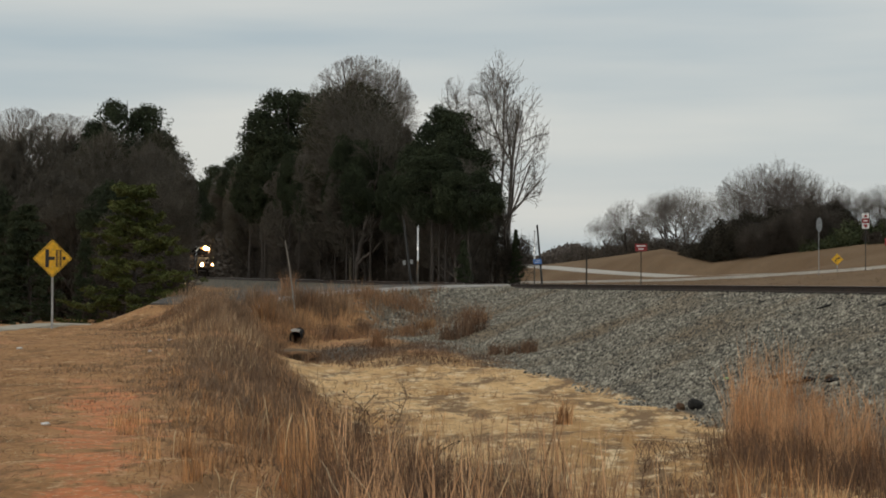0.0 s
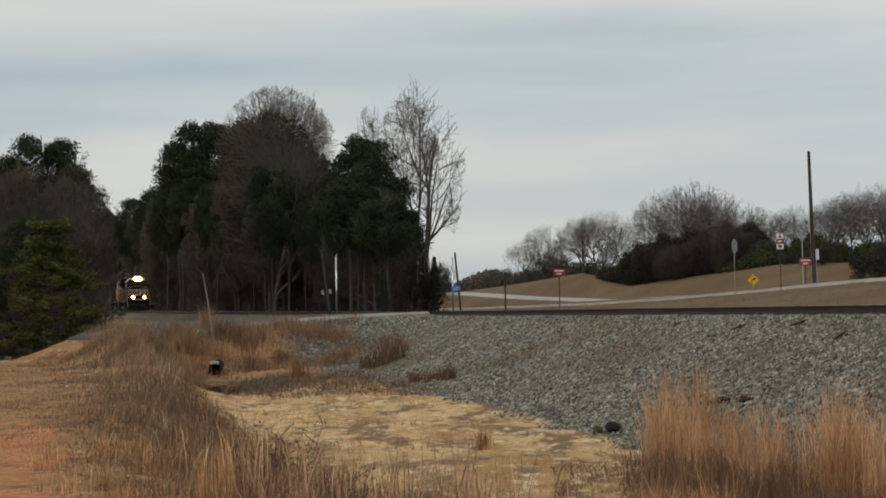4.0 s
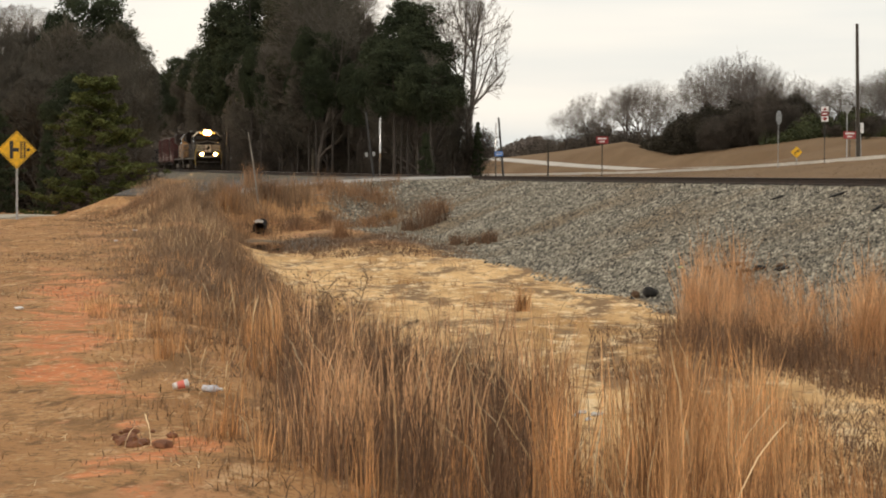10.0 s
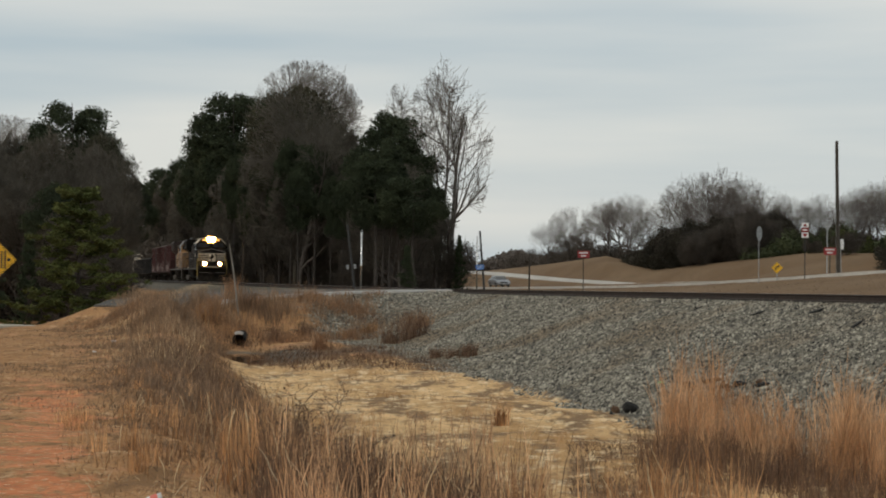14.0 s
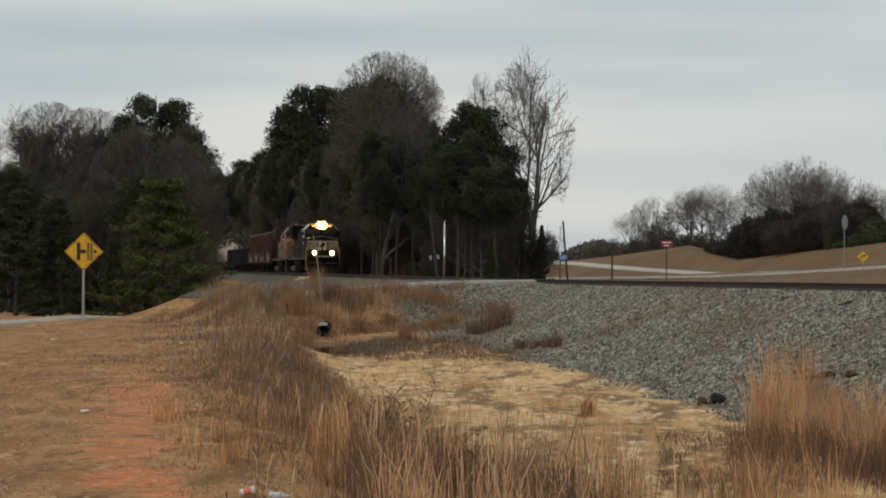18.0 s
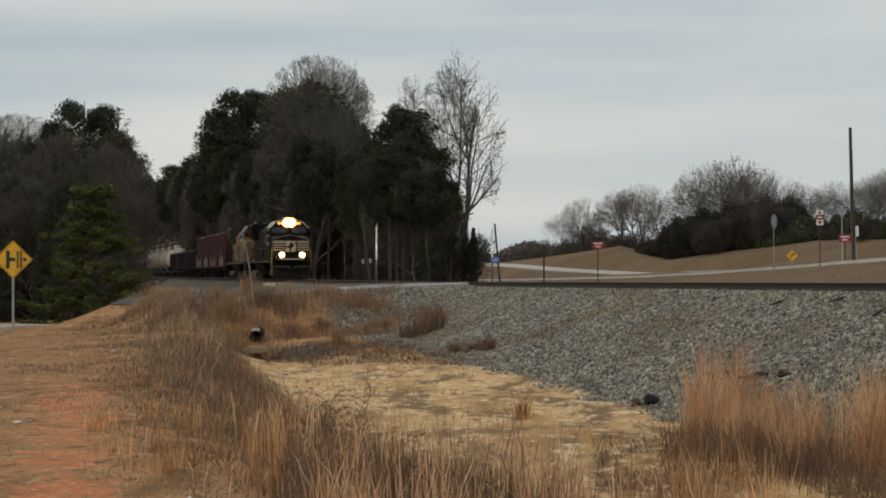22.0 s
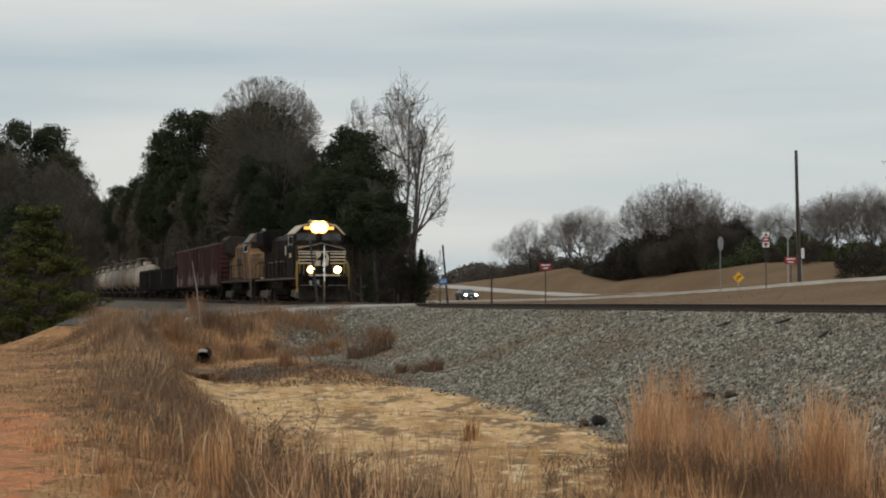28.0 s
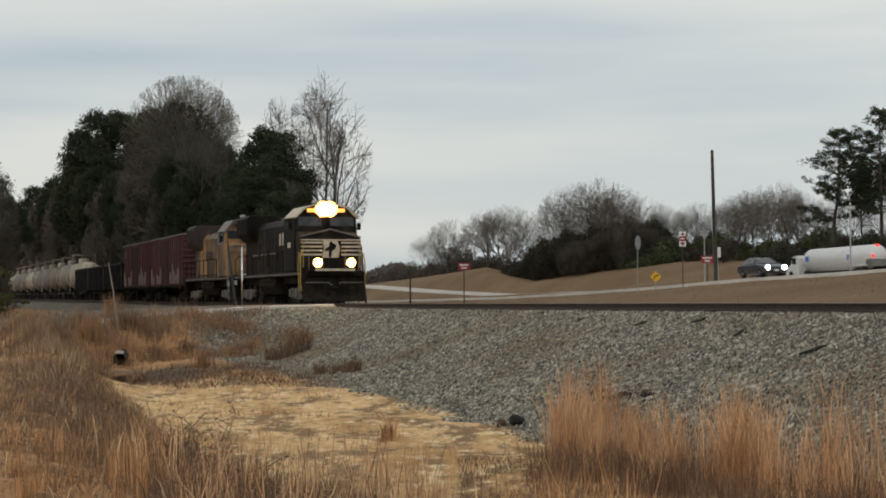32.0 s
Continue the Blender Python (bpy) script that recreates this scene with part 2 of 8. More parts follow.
M["brush_dark"] = mat("dark_evergreen_brush", (0.027, 0.025, 0.018), (0.055, 0.048, 0.034), 0.3, 0.95, island=0.35, gloss=0.2)
M["sedge"] = mat("broomsedge", (0.46, 0.221, 0.0855), (0.76, 0.446, 0.216), 0.8, 0.8, island=0.5, stain=(0.26, 0.13, 0.0558), stain_scale=1.1)
M["sedge_dull"] = mat("dull_dry_grass", (0.269, 0.137, 0.0602), (0.432, 0.237, 0.107), 0.6, 0.85, island=0.5, stain=(0.163, 0.0864, 0.043), stain_scale=0.9)
M["bank_tan"] = mat("weathered_bank_grass", (0.237, 0.147, 0.0847), (0.37, 0.24, 0.144), 0.7, 0.85, island=0.5, stain=(0.152, 0.0917, 0.0548), stain_scale=0.5)
M["sedge_red"] = mat("russet_broomsedge", (0.44, 0.226, 0.103), (0.7, 0.432, 0.239), 0.8, 0.8, island=0.5)
M["straw"] = mat("straw_grass", (0.56, 0.40, 0.22), (0.68, 0.52, 0.32), 0.8, 0.8, island=0.3)
M["forb"] = mat("dry_dark_weeds", (0.118, 0.068, 0.040), (0.215, 0.128, 0.077), 1.2, 0.9, island=0.5)
M["reed_red"] = mat("russet_grass", (0.25, 0.125, 0.062), (0.39, 0.22, 0.115), 1.0, 0.85, island=0.4)
M["weed_dark"] = mat("dark_seed_heads", (0.095, 0.060, 0.038), (0.17, 0.112, 0.072), 3, 0.9, island=0.4)
M["weed_grey"] = mat("grey_brown_weeds", (0.131, 0.0856, 0.0546), (0.218, 0.152, 0.0994), 0.9, 0.9, island=0.5)
M["steel_tube"] = mat("bright_steel_tube", (0.62, 0.61, 0.59), (0.74, 0.73, 0.71), 6, 0.05, 0.0, metal=1.0)
M["galv"] = mat("galvanised_steel", (0.40, 0.41, 0.41), (0.52, 0.53, 0.53), 4, 0.5, 0.1, metal=0.6, fine=20)
M["sign_back"] = mat("sign_back_metal", (0.30, 0.31, 0.31), (0.38, 0.39, 0.39), 3, 0.5, metal=0.6, fine=12)
M["sign_yellow"] = mat("yellow_sheeting", (0.85, 0.46, 0.015), (0.92, 0.52, 0.02), 2, 0.45, fine=9, stain=(0.74, 0.40, 0.03), stain_scale=2)
M["sign_red"] = mat("red_sheeting", (0.30, 0.028, 0.032), (0.38, 0.04, 0.042), 2, 0.45, fine=9)
M["sign_white"] = mat("white_sheeting", (0.74, 0.74, 0.73), (0.80, 0.80, 0.79), 2, 0.45, fine=9)
M["sign_blue"] = mat("blue_sheeting", (0.06, 0.20, 0.55), (0.08, 0.24, 0.62), 2, 0.45, fine=9)
M["sign_black"] = mat("black_sheeting", (0.012, 0.012, 0.012), (0.02, 0.02, 0.02), 2, 0.5)
M["sign_green"] = mat("green_sheeting", (0.30, 0.36, 0.32), (0.36, 0.42, 0.38), 2, 0.5)
M["post_dark"] = mat("dark_steel_post", (0.028, 0.028, 0.028), (0.05, 0.05, 0.05), 4, 0.7, fine=20)
M["stake_grey"] = mat("bleached_stake_wood", (0.26, 0.235, 0.20), (0.36, 0.33, 0.29), 5, 0.9, 0.4, fine=25, stretch=(6, 6, 0.6))
M["post_wood"] = mat("weathered_pole", (0.0495, 0.0413, 0.033), (0.0825, 0.0688, 0.055), 4, 0.9, 0.4, fine=20, stretch=(6, 6, 0.6))
M["pipe"] = mat("black_plastic_pipe", (0.008, 0.008, 0.009), (0.018, 0.018, 0.018), 6, 0.85, 0.2, fine=20, gloss=0.15)
M["concrete"] = mat("pale_concrete", (0.55, 0.53, 0.50), (0.68, 0.66, 0.63), 4, 0.9, 0.3, fine=25)
M["rock_dark"] = mat("dark_rock", (0.012, 0.011, 0.010), (0.03, 0.027, 0.024), 8, 0.9, 0.6, fine=30)
M["rotten"] = mat("rotten_wood", (0.10, 0.055, 0.03), (0.19, 0.11, 0.06), 8, 0.95, 0.6, fine=30)
M["paper"] = mat("litter_white", (0.74, 0.72, 0.70), (0.82, 0.80, 0.78), 10, 0.6, fine=40)
M["paper_red"] = mat("litter_red", (0.68, 0.14, 0.10), (0.75, 0.20, 0.15), 10, 0.6)
M["plastic_clear"] = mat("milky_plastic", (0.52, 0.53, 0.60), (0.64, 0.65, 0.70), 10, 0.25, fine=40)
M["shell_black"] = mat("weathered_black_paint", (0.011, 0.0095, 0.0085), (0.021, 0.0175, 0.0145), 1.2, 0.6, 0.1, fine=8, stain=(0.040, 0.031, 0.023), stain_scale=0.8, gloss=0.07, stretch=(1, 1, 0.4))
M["shell_yellow"] = mat("weathered_yellow_paint", (0.075, 0.046, 0.027), (0.40, 0.225, 0.095), 0.8, 0.6, 0.1, fine=6, stain=(0.035, 0.027, 0.021), stain_scale=0.6, stretch=(1, 1, 0.45), spread=(0.40, 0.58))
M["shell_grey"] = mat("dusty_grey_paint", (0.15, 0.14, 0.13), (0.24, 0.225, 0.205), 1.5, 0.65, 0.2, fine=9, stain=(0.12, 0.10, 0.085), stain_scale=1.2)
M["shell_brown"] = mat("sooty_brown_paint", (0.03, 0.018, 0.014), (0.055, 0.03, 0.023), 1.5, 0.7, 0.2, fine=9, stain=(0.015, 0.012, 0.01), stain_scale=1.0)
M["boxcar_red"] = mat("faded_oxide_red", (0.058, 0.016, 0.015), (0.095, 0.027, 0.024), 0.8, 0.75, 0.15, fine=7, stain=(0.04, 0.015, 0.014), stain_scale=0.6, stretch=(1, 1, 0.25))
M["patch_pale"] = mat("primer_patch", (0.12, 0.075, 0.066), (0.27, 0.205, 0.185), 1.8, 0.85, fine=9, stain=(0.08, 0.028, 0.024), stain_scale=1.3, stretch=(1, 1, 0.4))
M["gondola_black"] = mat("sooty_black_steel", (0.012, 0.011, 0.011), (0.027, 0.025, 0.025), 1.5, 0.75, 0.2, fine=9, gloss=0.15)
M["tank_white"] = mat("grimy_white_paint", (0.38, 0.32, 0.235), (0.66, 0.59, 0.47), 0.9, 0.65, fine=5, stain=(0.075, 0.052, 0.036), stain_scale=0.5, vary=0.5, stretch=(1, 1, 0.35))
M["tank_tan"] = mat("dirty_tan_paint", (0.13, 0.09, 0.058), (0.26, 0.195, 0.135), 0.9, 0.7, fine=5, stain=(0.06, 0.042, 0.03), stain_scale=0.5, stretch=(1, 1, 0.35))
M["tank_grey"] = mat("dull_grey_paint", (0.12, 0.112, 0.10), (0.24, 0.23, 0.21), 0.9, 0.7, fine=5, stain=(0.07, 0.055, 0.042), stain_scale=0.5, stretch=(1, 1, 0.35))
M["undergear"] = mat("grimy_undergear", (0.016, 0.0135, 0.011), (0.034, 0.028, 0.022), 3, 0.85, 0.3, fine=16, gloss=0.05)
M["sideframe"] = mat("dusty_cast_steel", (0.13, 0.115, 0.095), (0.23, 0.205, 0.175), 3, 0.8, 0.3, fine=12, stain=(0.05, 0.042, 0.034), stain_scale=1.5)
M["wheel"] = mat("wheel_steel", (0.07, 0.06, 0.052), (0.13, 0.11, 0.10), 5, 0.5, metal=0.6, fine=20)
M["stripe"] = mat("cream_paint", (0.60, 0.53, 0.40), (0.70, 0.63, 0.50), 3, 0.6, fine=14, stain=(0.38, 0.31, 0.22), stain_scale=2)
M["rail_yellow"] = mat("yellow_handrail_paint", (0.40, 0.27, 0.06), (0.50, 0.35, 0.09), 5, 0.6, fine=20)
M["cab_glass"] = mat("cab_window_glass", (0.03, 0.034, 0.04), (0.045, 0.05, 0.056), 2, 0.12, gloss=0.5)
# emission on the reflector bowls stands in for the glare round the lamps
M["lamp_glare"] = mat("reflector_with_glare", (1.0, 0.42, 0.10), rough=0.3, glow=8.0)
M["board_lit"] = mat("lit_number_board", (1.0, 0.52, 0.12), rough=0.4, glow=1.1)
M["headlight"] = mat("lit_headlight", (1.0, 0.66, 0.30), rough=0.4, glow=800.0)
M["ditch_light"] = mat("lit_ditch_light", (1.0, 0.62, 0.26), rough=0.4, glow=500.0)
M["car_light"] = mat("lit_car_lamp", (0.85, 0.92, 1.0), rough=0.3, glow=30.0)
M["tail_light"] = mat("lit_tail_lamp", (1.0, 0.05, 0.04), rough=0.3, glow=1.0)
M["car_dark"] = mat("dark_car_paint", (0.035, 0.037, 0.042), (0.05, 0.052, 0.058), 2, 0.25, fine=20)
M["car_grey"] = mat("grey_car_paint", (0.10, 0.102, 0.108), (0.13, 0.132, 0.14), 2, 0.28, metal=0.4, fine=20)
M["car_silver"] = mat("silver_car_paint", (0.30, 0.31, 0.325), (0.36, 0.37, 0.385), 2, 0.28, metal=0.4, fine=20)
M["car_glass"] = mat("car_window_glass", (0.02, 0.022, 0.025), (0.03, 0.032, 0.036), 2, 0.06, gloss=0.8)
M["tyre"] = mat("tyre_rubber", (0.012, 0.012, 0.012), (0.022, 0.021, 0.02), 8, 0.85, fine=30)
M["truck_white"] = mat("white_truck_paint", (0.74, 0.74, 0.74), (0.80, 0.80, 0.80), 1, 0.35, fine=8, stain=(0.66, 0.65, 0.63), stain_scale=0.8)

# ---- the plan ----
# The railway is straight: x = 20.8 - 0.287 y. "off" is the distance from its centre line, negative on the camera's side.
LINE = Vector((0.2759, -0.9612, 0))
TURN = math.degrees(math.atan2(LINE.y, LINE.x))
RAIL = 1.56


def off(x, y):
    return (x - 20.8 + 0.287 * y) / 1.0404


def rail_at(y):
    """Height of the rails: level by the crossing, then a gentle climb away from it."""
    return RAIL + 0.0037 * np.maximum(np.asarray(y, float) - 95, 0)


def ditch(x, y):
    """Distance from the line that the ditch follows."""
    return (x - 22 + 0.3 * y) / 1.044


def on_line(y, n=0.0):
    """A point at depth y, n metres off the track's centre line."""
    return 20.8 - 0.287 * y + n * 1.0404


def ramp(v, a, b):
    t = np.clip((v - a) / (b - a), 0, 1)
    return t * t * (3 - 2 * t)


def road_height(y):
    return np.interp(y, [60, 110, 124, 142, 150, 172, 193, 245, 320], [4.0, 3.7, 3.45, 3.12, 2.85, 2.35, 2.05, 1.78, 1.75])


def bank_rise(y):
    """How far the highway's far edge stands above its near edge on the banked curve."""
    return np.interp(y, [60, 150, 175, 200], [0.5, 0.4, 0.3, 0.0])


def far_height(y):
    return np.interp(y, [110, 185, 228, 265, 303, 343, 420, 640], [3.7, 3.3, 2.9, 2.45, 3.3, 4.5, 6.0, 9.0])


def lane_x(y):
    """Near edge of the lane by the warning sign."""
    return np.interp(y, [-60, 20, 50, 60, 70, 82, 95, 140], [-30, -22, -18.7, -19.3, -19.9, -20.4, -20.6, -22])


def side_road(x, y):
    """Distance from the centre of the side road over the crossing, and how far along it (0 at the lane, 1 at the track)."""
    ax, ay, bx, by = -19.0, 69.5, -5.6, 91.8
    t = ((x - ax) * (bx - ax) + (y - ay) * (by - ay)) / ((bx - ax) ** 2 + (by - ay) ** 2)
    d = ((x - ax) * (by - ay) - (y - ay) * (bx - ax)) / math.hypot(bx - ax, by - ay)
    return d, t


def side_height(t):
    return np.interp(t, [-0.4, 0.0, 0.1, 0.18, 0.26, 0.41, 0.55, 0.7, 0.85, 1.0, 1.2, 1.9, 2.4], [-0.2, -0.15, 0.02, 0.45, 1.0, 1.24, 1.37, 1.45, 1.5, 1.53, 1.46, 1.5, 1.75])


def relief(x, y, amount=1.0):
    return amount * (0.05 * np.sin(x * 0.9 + 0.7 * y) + 0.04 * np.sin(x * 0.37 - y * 0.61 + 1.3) + 0.025 * np.sin(2.1 * x - 1.3 * y) + 0.015 * np.sin(4.3 * x + 3.7 * y))


def puddle_x(y):
    """Middle of the wet run below the culvert."""
    return -11.0 + 0.17 * (65.5 - y)


def ground_at(x, y):
    """Height of the land."""
    x, y = np.asarray(x, float), np.asarray(y, float)
    n, dn = off(x, y), ditch(x, y)
    crest = np.interp(y, [0, 10, 20, 40, 72, 110], [-20.9, -20.4, -19.7, -18.2, -15.0, -14.0])
    floor = np.interp(y, [0, 20, 45, 62, 72, 100], [-0.75, -0.8, -0.88, -0.5, -0.35, -0.2])
    terrace = np.interp(y, [0, 40, 60, 70, 80, 90, 120, 200], [0.0, 0.0, 0.0, -0.03, -0.35, -0.75, -1.1, -1.1]) + relief(x, y, 0.6)
    terrace = terrace + 0.98 * np.exp(-((dn + 16.1) / 2.1) ** 2) * ramp(dn, -18.4, -15.2) * ramp(y, 46, 65) * ramp(-y, -84, -72)
    z = terrace + (floor + relief(x, y, 0.5) - terrace) * ramp(dn, crest, crest + 3.4)
    z = z + (-0.82 - z) * np.exp(-((x - puddle_x(y)) / 1.5) ** 2 - ((y - 60.2) / 5.0) ** 4)
    bed = rail_at(y) - 0.23 - 0.36 * np.maximum(np.abs(n) - 2.1, 0)
    z = np.where(n < 0, np.maximum(z, bed), z)
    # land beyond the track
    rh = road_height(y)
    far = np.interp(n, [2.1, 5.2, 12, 40.0], [0, 1, 1, 2]) 
    back = np.where(far < 1, bed + (0.75 - bed) * far, 0.75 + (rh - 0.12 - 0.75) * np.maximum(far - 1, 0) ** 1.3)
    back = back + relief(x, y, 0.5) * (n > 5)
    az = x / np.maximum(y, 20)
    crest_el = np.interp(az, [-0.3, -0.06, -0.02, 0.0228, 0.048, 0.0758, 0.1258, 0.17, 0.3, 0.6],
                         [0.004, 0.009, 0.0135, 0.0185, 0.0125, 0.0150, 0.0212, 0.0215, 0.026, 0.03])
    hill = 1.6 + np.minimum(y, 330) * crest_el + 0.004 * np.maximum(np.minimum(y, 1500) - 330, 0)
    back = np.where(n > 48.6, rh + bank_rise(y) - 0.12 + (hill - rh) * ramp(n, 48.6, 80), back)
    fd = np.abs(x - 89.0 + 0.3 * y) / 1.044
    near_far = ramp(-fd, -9.0, -4.6) * np.maximum(ramp(y, 222, 240), ramp(-y, -216, -200)) * ramp(-y, -660, -560)
    back = np.where(n > 50, back + (far_height(y) - 0.1 - back) * near_far, back)
    z = np.where(n > 0, back, z)
    # side road's bank
    d, t = side_road(x, y)
    near = np.where(d < 0, ramp(d, -4.6, -3.1), ramp(-d, -7.5, -3.0)) * ramp(t, 0.0, 0.2) * ramp(-t, -2.5, -2.2)
    z = np.where(n < 42, np.maximum(z, z + (side_height(t) - 0.06 - z) * near), z)
    return z


def zf(x, y):
    return float(ground_at(x, y))


def spaced(*runs):
    out = []
    for a, b, step in runs:
        out.extend(np.arange(a, b, step))
    return np.array(out)


GX = np.concatenate([-np.geomspace(2600, 62, 26), spaced((-60, -34, 1.0), (-34, 16, 0.24), (16, 40, 0.8), (40, 90, 2.5)), np.geomspace(92, 2600, 24)])
GY = np.concatenate([-np.geomspace(2600, 12, 24), spaced((-10, 6, 1.0), (6, 50, 0.24), (50, 100, 0.34), (100, 260, 1.6), (260, 420, 6)), np.geomspace(425, 4300, 26)])
gx, gy = np.meshgrid(GX, GY)
gz = ground_at(gx, gy)


def noise2(x, y, s, seed=0.0):
    """A cheap smooth noise from sines, -1 to 1."""
    a = np.sin(x * s + 1.7 * np.sin(y * s * 0.7 + seed) + seed) + np.sin(y * s * 1.3 + 1.3 * np.sin(x * s * 0.9 + 2 * seed))
    b = np.sin((x + y) * s * 1.9 + seed * 3) * np.sin((x - y) * s * 2.3 + seed)
    return (a + b) / 3


# how sandy, how red, how gravelly the soil is
gn = off(gx, gy)
gd = ditch(gx, gy)
toe = np.interp(gy, [0, 30, 45, 60, 75], [-10.2, -9.4, -8.4, -8.6, -9.5])
stone_toe = np.interp(gy, [0, 30, 45, 56, 61, 66, 80], [-10.2, -9.4, -8.4, -8.2, -12.6, -13.2, -13.5])
crest_x = np.interp(gy, [0, 10, 20, 30, 40, 48, 60, 72], [-18.2, -17.9, -17.5, -17.2, -16.6, -15.9, -14.8, -13.6])
g_sand = ramp(gd, crest_x, crest_x + 1.6) * ramp(-gd, -toe - 0.9, -toe + 0.9) * ramp(gy, 8, 16) * ramp(-gy, -62, -55)
path_x = np.interp(gy, [0, 8, 9.8, 11.2, 15, 20, 26.4, 34, 45], [-1.6, -2.0, -2.3, -2.6, -4.1, -5.4, -7.0, -9.4, -13.0])
wander = 0.35 * noise2(gx, gy * 1.6, 1.4, 6.0)
g_red = np.exp(-((gx - path_x - wander) / np.interp(gy, [8, 11, 14, 30], [0.24, 0.30, 0.55, 0.95])) ** 2) * ramp(-gy, -38, -25) * np.clip(0.66 + 0.30 * noise2(gx * 2.2, gy * 1.4, 1.7, 2.0), 0, 1) * (1 - 0.95 * np.exp(-((gy - 12.6) / 0.55) ** 2))
g_red = g_red + 0.9 * np.exp(-((gx + 9.5) / 2.2) ** 2 - ((gy - 82.5) / 2.4) ** 2) + 0.5 * np.exp(-((gn + 6.3) / 1.0) ** 2) * ramp(gy, 62, 70) * (gy < 84)
g_stone = ramp(gd, stone_toe - 0.8, stone_toe + 0.5) * (gn < 6) * ramp(-gy, -96, -86) * np.where((gy > 55) & (gd < -6.0), np.interp(gd, [-12.0, -9.5, -7.5], [0.0, 0.3, 1.0]) + 0.2 * noise2(gx, gy, 0.8, 4.0), 1.0) + (np.abs(gn) < 4.5)
# wet mud round the puddle
g_stone = g_stone + 0.85 * np.exp(-((gx - puddle_x(gy) - 0.8) / 2.3) ** 2 - ((gy - 60.5) / 5.0) ** 4)
g_field = ramp(gn, 3, 7)
rows_, cols_ = gx.shape
idx = np.arange(rows_ * cols_).reshape(rows_, cols_)
quads = np.stack([idx[:-1, :-1], idx[:-1, 1:], idx[1:, 1:], idx[1:, :-1]], -1).reshape(-1, 4)
ground_mesh = raw_mesh("ground", np.stack([gx, gy, gz], -1).reshape(-1, 3), quads, None, smooth=True)
soil = ground_mesh.color_attributes.new("soil", "FLOAT_COLOR", "POINT")
soil.data.foreach_set("color", np.stack([g_sand, np.clip(g_red, 0, 1), np.clip(g_stone, 0, 1), g_field], -1).astype(np.float32).ravel())


def ground_material():
    m = bpy.data.materials.new("ground_soil")
    m.use_nodes = True
    nt, ln = m.node_tree.nodes, m.node_tree.links
    b = nt["Principled BSDF"]
    b.inputs["Roughness"].default_value = 0.95
    b.inputs["Specular IOR Level"].default_value = 0.15
    at = nt.new("ShaderNodeAttribute")
    at.attribute_name = "soil"
    sep = nt.new("ShaderNodeSeparateColor")
    ln.new(at.outputs["Color"], sep.inputs["Color"])
    co = nt.new("ShaderNodeTexCoord")

    def nz(s, detail=5.0, rough=0.55, stretch=None):
        n = nt.new("ShaderNodeTexNoise")
        n.inputs["Scale"].default_value, n.inputs["Detail"].default_value, n.inputs["Roughness"].default_value = s, detail, rough
        if stretch:
            mp = nt.new("ShaderNodeMapping")
            mp.inputs["Scale"].default_value = stretch
            ln.new(co.outputs["Object"], mp.inputs["Vector"])
            ln.new(mp.outputs["Vector"], n.inputs["Vector"])
        else:
            ln.new(co.outputs["Object"], n.inputs["Vector"])
        return n.outputs["Fac"]

    def rng(v, lo, hi):
        r = nt.new("ShaderNodeMapRange")
        r.inputs["From Min"].default_value, r.inputs["From Max"].default_value = lo, hi
        ln.new(v, r.inputs["Value"])
        return r.outputs["Result"]

    def mx(f, a, c):
        x = nt.new("ShaderNodeMix")
        x.data_type = "RGBA"
        ln.new(f, x.inputs["Factor"])
        for s, val in (("A", a), ("B", c)):
            if isinstance(val, tuple):
                x.inputs[s].default_value = (*val, 1)
            else:
                ln.new(val, x.inputs[s])
        return x.outputs["Result"]

    def masked(mask, s, amount, lo=0.35, hi=0.62):
        """A mask whose edge is broken up by a noise."""
        a = nt.new("ShaderNodeMath")
        a.operation = "MULTIPLY_ADD"
        ln.new(nz(s), a.inputs[0])
        a.inputs[1].default_value = amount
        ln.new(mask, a.inputs[2])
        sub = nt.new("ShaderNodeMath")
        sub.operation = "SUBTRACT"
        ln.new(a.outputs[0], sub.inputs[0])
        sub.inputs[1].default_value = amount / 2
        return rng(sub.outputs[0], lo, hi)

    thatch = mx(rng(nz(0.55), 0.35, 0.65), (0.363, 0.182, 0.0774), (0.484, 0.262, 0.118))
    thatch = mx(rng(nz(8.0, 6, 0.7, (1.0, 0.7, 1)), 0.55, 0.68), thatch, (0.177, 0.098, 0.0458))
    thatch = mx(rng(nz(17.0, 4, 0.7), 0.53, 0.66), thatch, (0.195, 0.112, 0.0537))
    thatch = mx(rng(nz(11.0, 4, 0.6), 0.56, 0.68), thatch, (0.521, 0.327, 0.166))
    thatch = mx(rng(nz(0.8, 5, 0.6, (1.0, 0.5, 1)), 0.56, 0.64), thatch, (0.465, 0.237, 0.115))
    thatch = mx(rng(nz(1.3, 6, 0.7, (1.0, 0.42, 1)), 0.52, 0.60), thatch, (0.251, 0.136, 0.0616))
    thatch = mx(rng(nz(3.0, 6, 0.75, (1.0, 0.4, 1)), 0.55, 0.62), thatch, (0.186, 0.101, 0.0474))
    thatch = mx(rng(nz(2.4, 6, 0.75, (1.0, 0.35, 1)), 0.57, 0.64), thatch, (0.577, 0.361, 0.194))
    sand = mx(rng(nz(0.6, 6, 0.6, (1.0, 0.3, 1)), 0.38, 0.60), (0.46, 0.262, 0.108), (0.76, 0.50, 0.25))
    sand = mx(rng(nz(1.0, 6, 0.65, (1.0, 0.28, 1)), 0.50, 0.58), sand, (0.25, 0.155, 0.082))
    sand = mx(rng(nz(3.2, 6, 0.7, (1.0, 0.4, 1)), 0.53, 0.62), sand, (0.80, 0.60, 0.36))
